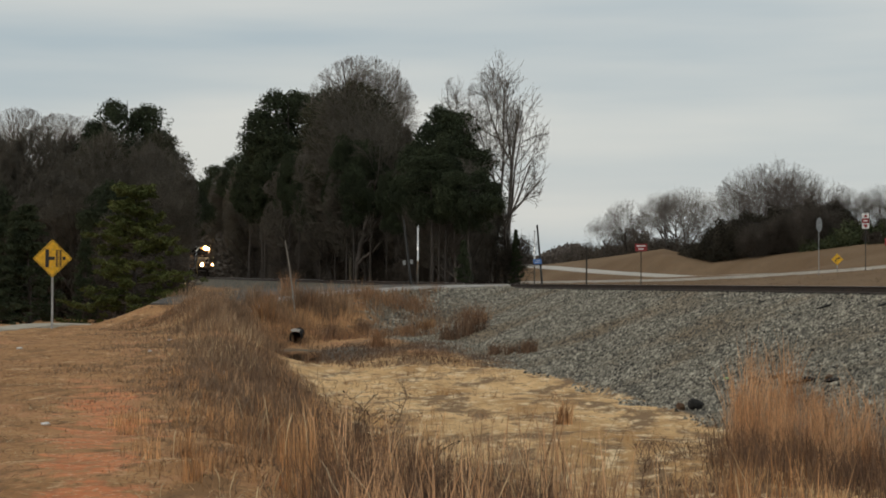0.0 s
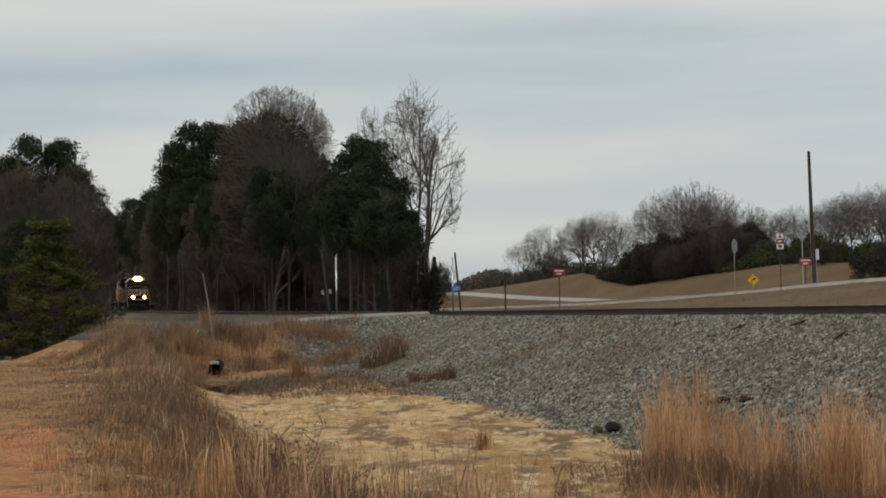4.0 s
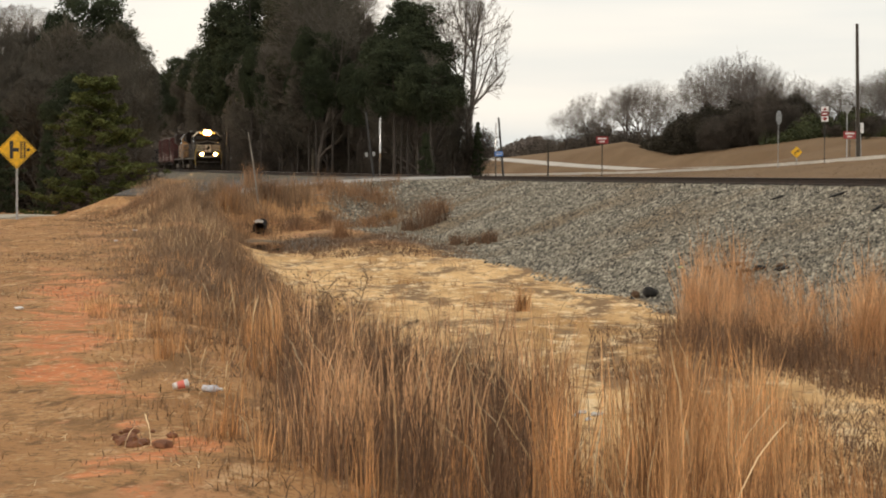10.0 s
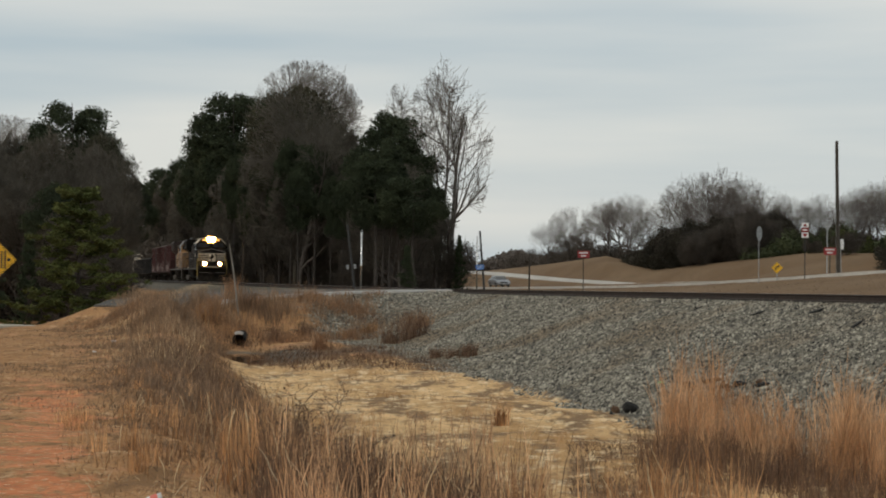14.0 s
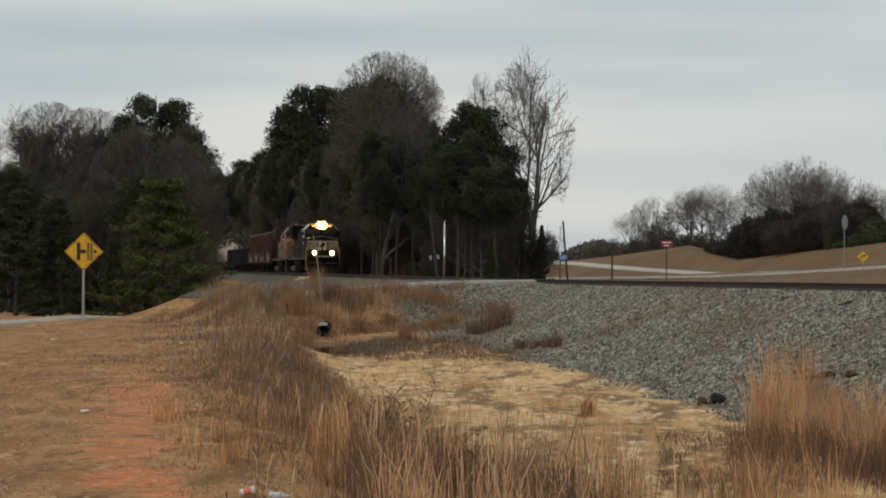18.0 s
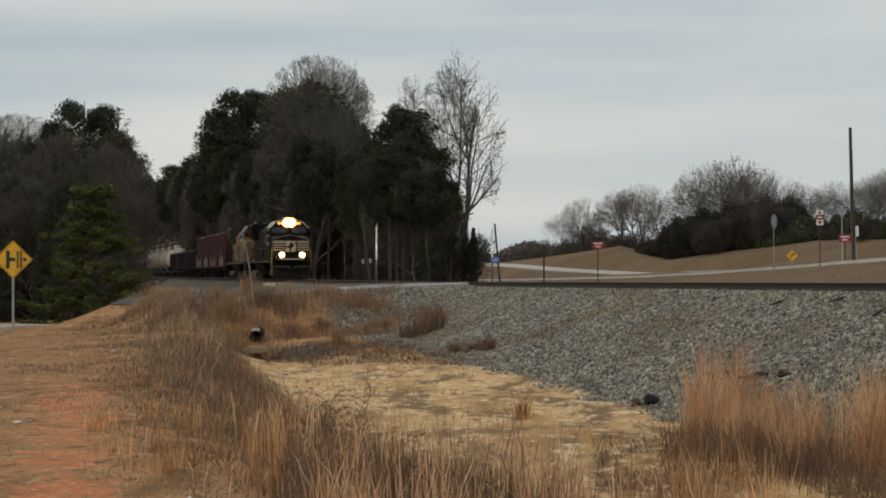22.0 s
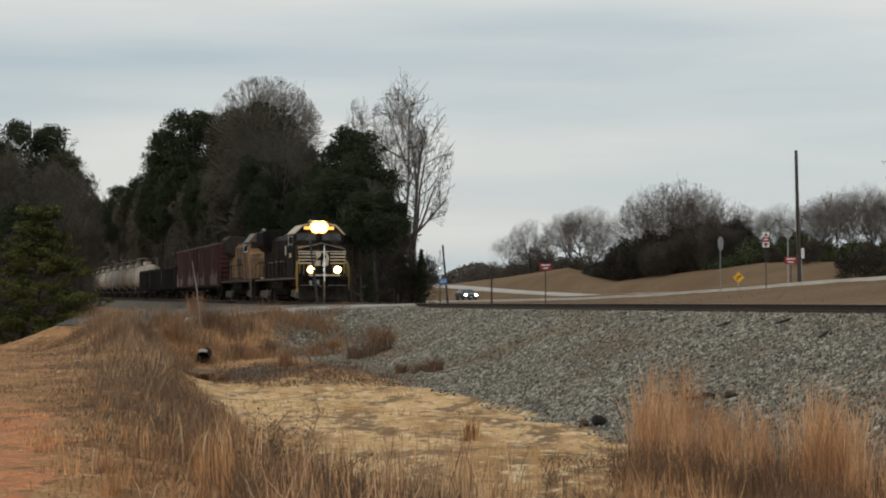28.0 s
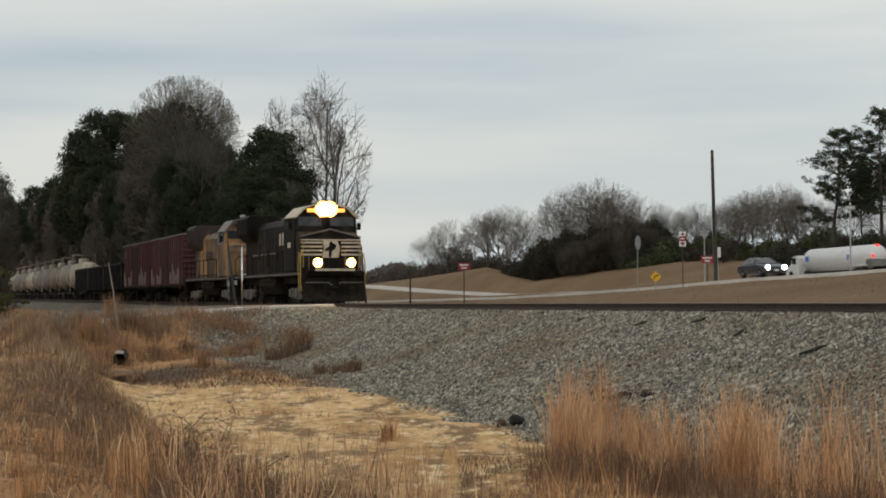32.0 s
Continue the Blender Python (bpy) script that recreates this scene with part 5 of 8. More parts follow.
def motions():
    """The train rolls on, slowing a little; a car, another car and a tanker pass on the highway."""
    times = [0, 4, 8, 12, 16, 20, 24, 28, 32]
    for ob, s in CONSIST:
        rows = []
        for t in times:
            y = front_depth(t) + s * 0.9612
            z0, z1 = float(rail_at(y)), float(rail_at(y + 14))
            rows.append((t, pose(on_line(y), y, z0, 0, math.degrees(math.atan2(z1 - z0, 14.6)), TURN)))
        walk(ob, rows)
    # the locomotives' wheels roll with the distance run
    for loco in (u1, u2):
        for ws in [o for o in loco.children_recursive if o.name.startswith("wheelset")]:
            x, _, r = ws.location
            rows, t, run = [], 0.0, 0.0
            while t < 32.0:
                run = (front_depth(0) - front_depth(t)) / 0.9612
                rows.append((t, pose(x, 0, r, 0, math.degrees(run / r), 0)))
                t += 0.1
            rows.append((32.0, pose(x, 0, r, 0, math.degrees((front_depth(0) - front_depth(32)) / 0.9612 / r), 0)))
            walk(ws, rows)
    turn = math.degrees(math.atan2(-0.9578, 0.2873))

    def drive(ob, lane_c, y_at, heading):
        rows = []
        for t in np.arange(0, 32.5, 1.0):
            y = y_at(t)
            slope = math.degrees(math.atan2(float(road_height(y - 2) - road_height(y + 2)), 4.18))
            rows.append((float(t), pose(lane_c - 0.3 * y, y, float(road_height(y)) + 0.07 + float(bank_rise(y)) * (lane_c - 63.3) / 9.4, 0, -slope if heading == 0 else slope, turn + heading)))
        walk(ob, rows)

    drive(car_lit, 66.0, lambda t: 141.5 + 25.7 * (32 - t), 0)
    drive(car_silver, 66.0, lambda t: 170 + 25.6 * (17 - t), 0)
    rows = []
    for t in np.arange(0, 32.5, 1.0):
        y = 185.0 - 20.5 * (32 - t)
        rows.append((float(t), pose(89.6 - 0.3 * y, y, float(far_height(max(y, 112.0))) + 0.1, 0, 0.6, turn + 180)))
    walk(truck, rows)


def front_depth(t):
    """How far along the view the train's front stands at t seconds."""
    return 293.5 - 6.858 * t + 0.0153 * t * t

# ---- signs and posts ----


def channel_post(parent, h, w=0.06, material="galv", name="post", deep=0.4):
    part(name, Soup().prism([(-w / 2, -0.015), (w / 2, -0.015), (w / 2, 0.004), (w / 4, 0.02), (-w / 4, 0.02), (-w / 2, 0.004)], -deep, h, "z"), M[material], parent)


def diamond(parent, half, z, face):
    t = 0.006
    s = Soup().prism([(0, z - half), (half, z), (0, z + half), (-half, z)], -0.03 - t, -0.03)
    p = part("sign_plate", s, M[face], parent, "yellow diamond plate")
    return p


def facing(x, y, turn=0.0):
    """A pose on the ground that looks back to the road's user at the camera's side."""
    return pose(x, y, zf(x, y), 0, 0, math.degrees(math.atan2(-x, y)) + turn)


def warning_sign():
    x, y = -18.95, 63.5
    g = thing("warning_sign", facing(x, y), "yellow diamond side-road and railway sign on a steel post", "road sign")
    channel_post(g, 2.85, 0.075)
    z, h = 2.36, 0.645
    p = diamond(g, h, z, "sign_yellow")
    f0, f1 = -0.0395, -0.0365
    b = 0.02
    border = Soup()
    for sx in (-1, 1):
        for sz in (-1, 1):
            o, i = h - 0.035, h - 0.035 - b
            border.prism([(0, z + sz * o), (sx * o, z), (sx * i, z), (0, z + sz * i)], f0, f1)
    part("border", border, M["sign_black"], p)
    part("symbol_road", Soup().box(-0.235, -0.115, f0, f1, z - 0.30, z + 0.30), M["sign_black"], p, "black road bar")
    part("symbol_branch", Soup().box(-0.115, 0.075, f0, f1, z - 0.06, z + 0.06).box(0.33, 0.43, f0, f1, z - 0.055, z + 0.055), M["sign_black"], p)
    tr = Soup()
    for xx in (0.125, 0.245):
        tr.box(xx, xx + 0.035, f0, f1, z - 0.29, z + 0.29)
    part("symbol_track", tr, M["sign_black"], p)
    for k in range(8):
        zz = z - 0.27 + k * 0.073
        part("symbol_tie", Soup().box(0.10, 0.305, f0 - 0.001, f1, zz, zz + 0.026), M["sign_black"], p)
    for zz in (z - 0.3, z + 0.3):
        part("bolt", Soup().rod((0, -0.046, zz), (0, -0.03, zz), 0.012, n=6), M["galv"], p)
    return g


warning_sign()


def crossing_post(x, y, label):
    """A crossbuck seen edge-on, on a bright steel tube that mirrors the headlights."""
    g = thing("crossbuck", pose(x, y, zf(x, y), 0, 0, 90 + math.degrees(math.atan2(-x, y))), label, "crossing sign", "crossing signs")
    part("post", Soup().rod((0, 0, -0.4), (0, 0, 2.72), 0.038, 0.038, 24), M["steel_tube"], g, "bright galvanised steel tube", smooth=True)
    part("post_cap", Soup().lathe([(2.72, 0.041), (2.75, 0.036), (2.765, 0.01)], 16, "z"), M["galv"], g)
    for a in (-45, 45):
        s = Soup().box(-0.6, 0.6, -0.03, -0.024, -0.11, 0.11)
        b = part("blade", s, M["sign_white"], g, "white crossbuck blade")
        b.matrix_basis = pose(0, -0.004 if a > 0 else 0.0, 2.35, 0, a, 0)
    return g


crossing_post(-9.2, 88.0, "white crossing sign on a steel post beside the rails")
crossing_post(-4.15, 94.6, "white crossing sign on a post beyond the rails")


def black_post(x, y, h, lean, label, blue):
    g = thing("marker_post", pose(x, y, zf(x, y), 0, lean, 0), label, "post", "black posts at the crossing")
    part("post", Soup().rod((0, 0, -0.4), (0, 0, h), 0.055, 0.045, 10), M["post_dark"], g, smooth=False)
    part("cap", Soup().lathe([(h, 0.05), (h + 0.05, 0.04), (h + 0.07, 0.01)], 10, "z"), M["post_dark"], g)
    if blue:
        p = part("sign_plate", Soup().box(-0.33, 0.07, -0.075, -0.065, 1.12, 1.36), M["sign_blue"], g, "small blue notice plate")
        for z in (1.19, 1.27):
            part("text_bar", Soup().box(-0.27, 0.01, -0.079, -0.0755, z, z + 0.025), M["sign_white"], p)
    else:
        for xx in (-0.25, 0.09):
            part("notice_plate", Soup().box(xx, xx + 0.12, -0.08, -0.065, 1.02, 1.22), M["sign_back"], g, "small pale plate")
    return g


black_post(-9.45, 87.6, 3.0, -7, "leaning black post with two small pale plates", False)
black_post(-3.75, 94.2, 2.95, -5, "leaning black post with a small blue notice plate", True)


def stick(x, y, h, lean):
    g = thing("stake", pose(x, y, zf(x, y), 0, lean, 0), "bare grey wooden stake leaning in tall grass", "stake")
    part("shaft", Soup().rod((0, 0, -0.3), (0.03, 0, h * 0.6), 0.034, 0.028, 8).rod((0.03, 0, h * 0.6), (0.0, 0, h), 0.028, 0.02, 8), M["stake_grey"], g)


stick(-12.2, 72.2, 2.75, -8)


def plain_post(x, y, h):
    g = thing("marker_post", pose(x, y, zf(x, y)), "thin weathered wooden post beyond the rails", "post")
    part("post", Soup().rod((0, 0, -0.4), (0, 0, h), 0.07, 0.06, 8), M["post_wood"], g)


def placed(az, y):
    return az * y, y


def red_sign(az, y, z_plate, w=0.92, h=0.56, rust=True):
    x, y = placed(az, y)
    z0 = zf(x, y)
    g = thing("road_sign", facing(x, y), "small red rectangular sign with two white lines on a rusty post", "road sign", "red signs")
    channel_post(g, z_plate - z0 + h / 2, 0.08, "post_wood" if rust else "galv")
    zc = z_plate - z0
    p = part("sign_plate", Soup().box(-w / 2, w / 2, -0.04, -0.034, zc - h / 2, zc + h / 2), M["sign_red"], g, "red plate", bevel=0.0)
    for z, ww in ((zc + 0.06, 0.34), (zc - 0.17, 0.2)):
        part("text_bar", Soup().box(-ww, ww, -0.044, -0.0405, z, z + 0.11), M["sign_white"], p)


red_sign(0.0112, 150, 1.6 + 0.0186 * 150)
red_sign(0.1380, 146, 1.6 + 0.0217 * 146)
x_, y_ = placed(-0.0168, 150)
plain_post(x_, y_, 3.4)


def keep_sign(az, y):
    x, y = placed(az, y)
    g = thing("road_sign", facing(x, y), "stacked white and red plates with an arrow on a dark post", "road sign")
    zc = 1.6 + 0.0322 * y - zf(x, y)
    channel_post(g, zc + 0.62, 0.07, "post_dark")
    for z, h, m in ((zc + 0.42, 0.34, "sign_white"), (zc + 0.05, 0.32, "sign_red"), (zc - 0.34, 0.4, "sign_white")):
        p = part("sign_plate", Soup().box(-0.26, 0.26, -0.04, -0.034, z - h / 2, z + h / 2), M[m], g)
        other = M["sign_red"] if m == "sign_white" else M["sign_white"]
        if h > 0.38:
            part("symbol", Soup().prism([(-0.14, z + 0.12), (0.14, z + 0.12), (0.14, z - 0.02), (0, z - 0.14), (-0.14, z - 0.02)], -0.044, -0.0405), other, p)
        elif m == "sign_white":
            part("symbol", Soup().prism([(-0.16, z - 0.10), (0.16, z - 0.10), (0.0, z + 0.12)], -0.044, -0.0405), other, p)
        else:
            part("symbol", Soup().box(-0.17, 0.17, -0.044, -0.0405, z - 0.05, z + 0.05), other, p)


keep_sign(0.1252, 146)


def curve_sign(az, y):
    x, y = placed(az, y)
    g = thing("warning_sign", facing(x, y), "small yellow diamond sign with a bent arrow", "road sign")
    zc = max(1.6 + 0.0128 * y - zf(x, y), 0.7)
    channel_post(g, zc + 0.4, 0.07)
    p = diamond(g, 0.46, zc, "sign_yellow")
    f0, f1 = -0.0395, -0.0365
    part("arrow", Soup().prism([(-0.17, zc - 0.2), (-0.09, zc - 0.2), (-0.06, zc + 0.0), (0.1, zc + 0.06), (0.1, zc - 0.02), (0.24, zc + 0.1), (0.1, zc + 0.23), (0.1, zc + 0.15), (-0.1, zc + 0.08)], f0, f1), M["sign_black"], p)


curve_sign(0.1110, 153)


def back_of_sign(az, y, shape, z_el, label, turn, size):
    x, y = placed(az, y)
    g = thing("road_sign", facing(x, y, turn), label, "road sign")
    zc = 1.6 + z_el * y - zf(x, y)
    channel_post(g, zc + size * 0.5, 0.08)
    if shape == "octagon":
        prof = [(size * 0.5 * math.cos(math.pi / 8 + k * math.pi / 4) / math.cos(math.pi / 8), zc + size * 0.5 * math.sin(math.pi / 8 + k * math.pi / 4) / math.cos(math.pi / 8)) for k in range(8)]
    else:
        prof = [(-size / 2, zc + size * 0.4), (size / 2, zc + size * 0.4), (0, zc - size * 0.45)]
    p = part("sign_plate", Soup().prism(prof, -0.036, -0.03), M["sign_back"], g, "dull metal back of a plate")
    part("brace", Soup().box(-size * 0.4, size * 0.4, -0.05, -0.037, zc - 0.02, zc + 0.02), M["galv"], p)


back_of_sign(0.1016, 140, "octagon", 0.0305, "grey back of an eight-sided sign on a steel post", 66, 1.0)
back_of_sign(0.1365, 150, "triangle", 0.0345, "grey back of a three-sided sign on a steel post", 10, 0.95)


def utility_pole(az, y):
    x, y = placed(az, y)
    z0 = zf(x, y)
    g = thing("utility_pole", pose(x, y, z0, 0, -1.2, 0), "tall bare weathered wooden pole with a small white box", "utility pole")
    top = 1.6 + 0.0785 * y - z0
    part("pole", Soup().rod((0, 0, -0.6), (0, 0, top), 0.17, 0.115, 12), M["post_wood"], g)
    part("pole_cap", Soup().lathe([(top, 0.118), (top + 0.03, 0.1), (top + 0.05, 0.02)], 12, "z"), M["post_wood"], g)
    part("meter_box", Soup().box(0.18, 0.42, -0.2, 0.05, 2.35, 3.15), M["sign_white"], g, "small white box", bevel=0.02)
    part("conduit", Soup().rod((0.2, -0.05, 0), (0.2, -0.05, 2.4), 0.03, n=8), M["galv"], g)
    part("ground_wire", Soup().rod((-0.17, -0.03, 0), (-0.12, -0.03, top - 0.5), 0.012, n=5), M["galv"], g)


utility_pole(0.1424, 151)


def name_sign(az, y):
    x, y = placed(az, y)
    z0 = zf(x, y)
    zt = 1.6 + 0.0475 * y - z0
    g = thing("street_name_sign", facing(x, y), "tall grey post with a pale street-name plate on top", "road sign")
    part("post", Soup().rod((0, 0, -0.4), (0, 0, zt), 0.05, 0.045, 10), M["galv"], g)
    p = part("name_plate", Soup().box(-0.3, 0.3, -0.012, 0.012, zt + 0.02, zt + 0.24), M["sign_green"], g, "pale green plate")
    part("text_bar", Soup().box(-0.2, 0.2, -0.016, -0.0125, zt + 0.09, zt + 0.16), M["sign_white"], p)
    q = part("name_plate", Soup().box(-0.3, 0.3, -0.012, 0.012, zt + 0.25, zt + 0.45), M["sign_green"], g, "pale green plate")
    q.rotation_euler = (0, 0, radians(80))


name_sign(0.2126, 124)


def culvert(x, y):
    z = zf(x, y)
    g = thing("culvert_pipe", pose(x, y, z + 0.02, 0, 0, 8), "black culvert pipe end with a pale lip above a puddle", "culvert")
    prof = [(5.0, 0.01), (5.0, 0.185), (-0.12, 0.185)] + [(-0.12 + k * 0.1, 0.215 if k % 2 else 0.195) for k in range(52)]
    part("pipe", Soup().lathe(prof, 20, "y", (0, 0, 0.2)), M["pipe"], g)
    lip = Soup()
    for k in range(12):
        a0, a1 = math.pi * (0.30 + 0.40 * k / 12), math.pi * (0.30 + 0.40 * (k + 1) / 12)
        v = [(r * math.cos(q), yy, 0.2 + r * math.sin(q)) for yy in (-0.24, 0.05) for q in (a0, a1) for r in (0.185, 0.285)]
        lip.add(v, [(0, 1, 3, 2), (4, 6, 7, 5), (0, 4, 5, 1), (2, 3, 7, 6)])
    part("lip", lip, M["concrete"], g, "pale concrete lip")


culvert(-11.1, 65.9)


def lumpy(name, m, size, material, label, category, seed, squash=(1, 1, 1), group=""):
    """An irregular rounded lump."""
    rnd = random.Random(seed)
    bm = bmesh.new()
    bmesh.ops.create_icosphere(bm, subdivisions=2, radius=size)
    for v in bm.verts:
        k = 1 + 0.35 * noise.noise(v.co * (1.8 / size) + Vector((seed, 0, 0))) + rnd.uniform(-0.06, 0.06)
        v.co = Vector((v.co.x * k * squash[0], v.co.y * k * squash[1], v.co.z * k * squash[2]))
    me = bpy.data.meshes.new(name)
    bm.to_mesh(me)
    bm.free()
    me.materials.append(material)
    ob = new(name, me)
    ob.matrix_basis = m
    return tagged(ob, label, category, group)


def on_ground(az, el, lo=8.0, hi=140.0):
    """Where a sight line from the camera's place first meets the land."""
    for y in np.arange(lo, hi, 0.05):
        if 1.6 + el * y < zf(az * y, y):
            return az * y, float(y)
    return az * hi, hi


dx, dy = on_ground(0.0380, -0.0638)
g = thing("stump", pose(dx, dy, zf(dx, dy) + 0.09, 0, 12, 30), "black charred stump with broken roots lying on gravel", "stump")
part("body", Soup().lathe([(-0.16, 0.05), (-0.14, 0.10), (-0.03, 0.125), (0.07, 0.10), (0.15, 0.075), (0.17, 0.03)], 9, "x"), M["rock_dark"], g, bevel=0.01)
for a0, b0, r0 in (((0.1, 0.05, 0.0), (0.30, 0.10, -0.06), 0.04), ((0.1, -0.06, 0.0), (0.27, -0.15, -0.05), 0.035)):
    part("root", Soup().rod(a0, b0, r0, r0 * 0.35, 6), M["rock_dark"], g)
lumpy("wood_chunk", pose(dx - 0.3, dy + 0.1, zf(dx - 0.3, dy + 0.1) + 0.06, 0, 0, 70), 0.11, M["rotten"], "chunk of rotten brown wood on gravel", "wood debris", 5, (0.9, 0.8, 0.8))
for k in range(9):
    az = 0.066 + 0.0052 * k + random.uniform(-0.002, 0.002)
    x_, y_ = on_ground(az, -0.0485 + random.uniform(-0.003, 0.002))
    lumpy("tie_fragment", pose(x_, y_, zf(x_, y_) + 0.05, random.uniform(-10, 10), random.uniform(-10, 10), random.uniform(0, 180)), 0.085, M["rotten"] if k % 2 else M["rock_dark"], "broken fragment of an old timber tie on ballast", "wood debris", 20 + k, (1.8, 0.7, 0.5), "tie fragments")
for az, el, size in ((0.1924, -0.0268, 1.0), (0.1540, -0.0176, 0.8), (0.1336, -0.0109, 0.8), (0.1027, -0.0124, 0.7), (0.0720, -0.0100, 0.6), (0.2400, -0.0300, 0.7)):
    x_, y_ = on_ground(az, el)
    g = thing("timber_offcut", pose(x_, y_, zf(x_, y_) + 0.06, 4, -14, random.uniform(20, 60)) @ Matrix.Scale(size, 4), "dark splintered timber offcut lying on the ballast", "wood debris", "timber offcuts")
    part("timber", Soup().prism([(-0.32, -0.022), (0.1, -0.03), (0.33, 0.004), (0.2, 0.028), (-0.12, 0.018), (-0.30, 0.014)], -0.03, 0.03, "y"), M["rock_dark"], g, bevel=0.006)


def litter():
    x, y = on_ground(-0.2105, -0.1187)
    g = thing("paper_cup", pose(x, y, zf(x, y) + 0.04, 0, 78, 20) @ Matrix.Scale(0.62, 4), "crushed white and red paper cup lying in dry grass", "litter")
    part("cup", Soup().lathe([(-0.09, 0.034), (-0.088, 0.038), (0.085, 0.052), (0.09, 0.055), (0.095, 0.05)], 18, "z"), M["paper"], g, "white cup")
    part("cup_band", Soup().lathe([(-0.04, 0.0425), (0.045, 0.0505)], 18, "z"), M["paper_red"], g, "red printed band")
    x, y = on_ground(-0.1935, -0.1205)
    g = thing("plastic_bottle", pose(x, y, zf(x, y) + 0.04, 90, 0, 75) @ Matrix.Scale(0.62, 4), "crumpled milky plastic bottle in the grass", "litter")
    part("bottle", Soup().lathe([(-0.11, 0.03), (-0.105, 0.045), (-0.05, 0.04), (0.0, 0.047), (0.05, 0.045), (0.09, 0.02), (0.115, 0.016)], 16, "z"), M["plastic_clear"], g)
    part("cap", Soup().lathe([(0.115, 0.018), (0.135, 0.018), (0.137, 0.005)], 12, "z"), M["paper"], g)
    for az, el, r in ((-0.315, -0.036, 0.05), (-0.235, -0.031, 0.05), (-0.205, -0.048, 0.045), (-0.298, -0.075, 0.04), (-0.245, -0.037, 0.035)):
        x, y = on_ground(az, el)
        lumpy("paper_scrap", pose(x, y, zf(x, y) + 0.03), r, M["paper"], "small white paper scrap on dry ground", "litter", int(az * -999), (1.4, 1, 0.5), "paper scraps")
    x, y = on_ground(0.0535, -0.0490)
    lumpy("green_scrap", pose(x, y, zf(x, y) + 0.05), 0.04, mat("green_plastic", (0.30, 0.50, 0.20), (0.38, 0.58, 0.27), 4, 0.5), "bright green plastic scrap on the ballast", "litter", 77, (1.8, 0.8, 0.5))
    for k in range(5):
        x, y = on_ground(0.0 + 0.0035 * k, -0.1285 + 0.002 * math.sin(2.2 * k))
        lumpy("pale_rock", pose(x, y, zf(x, y) + 0.01, 0, 0, 33 * k), 0.03 + 0.012 * (k % 2), M["concrete"], "small pale rock lying on the sand", "rock", 140 + k, (1.4, 1.0, 0.6), "pale rocks")
    clay = mat("damp_clay", (0.17, 0.065, 0.03), (0.30, 0.12, 0.055), 9, 0.85, 0.5, fine=40)
    for k in range(14):
        x, y = on_ground(-0.236 + 0.0052 * math.cos(k * 2.1) * (k % 5), -0.1465 + 0.004 * math.sin(k * 1.7))
        lumpy("clay_clod", pose(x, y, zf(x, y) + 0.01, 0, 0, 40 * k), 0.014 + 0.012 * (k % 4), clay, "dark red clod of clay on the worn path", "clod", 78 + k, (1.4, 1.1, 0.8), "clay clods")


litter()

# ---- trees ----


def limbs_to_mesh(name, segs, material, sides=3):
    """Thin tapered prisms from (start, end, radius, radius) rows."""
    a = np.array([s[0] for s in segs], float)
    b = np.array([s[1] for s in segs], float)
    r0 = np.array([s[2] for s in segs], float)
    r1 = np.array([s[3] for s in segs], float)
    d = b - a
    d /= np.maximum(np.linalg.norm(d, axis=1, keepdims=True), 1e-6)
    ref = np.where(np.abs(d[:, 2:3]) > 0.9, np.array([[1.0, 0, 0]]), np.array([[0, 0, 1.0]]))
    u = np.cross(d, ref)
    u /= np.linalg.norm(u, axis=1, keepdims=True)
    w = np.cross(d, u)
    n, k = len(segs), sides
    v = np.zeros((n, 2 * k, 3))
    for i in range(k):
        c, s = math.cos(2 * math.pi * i / k), math.sin(2 * math.pi * i / k)
        v[:, i] = a + (u * c + w * s) * r0[:, None]
        v[:, k + i] = b + (u * c + w * s) * r1[:, None]
    base = (np.arange(n) * 2 * k)[:, None]
    f = np.concatenate([base + np.array([[i, (i + 1) % k, k + (i + 1) % k, k + i]]) for i in range(k)])
    return raw_mesh(name, v.reshape(-1, 3), f, material)


def room_left(p, d, crown):
    """How far a limb may grow before it leaves the round of the crown (middle height, half height, half width)."""
    zc, hz, hx = crown
    a = Vector((p.x / hx, p.y / hx, (p.z - zc) / hz))
    b = Vector((d.x / hx, d.y / hx, d.z / hz))
    qa, qb, qc = b.dot(b), a.dot(b), a.dot(a) - 1
    k = qb * qb - qa * qc
    return (math.sqrt(k) - qb) / qa if k > 0 else 0.12


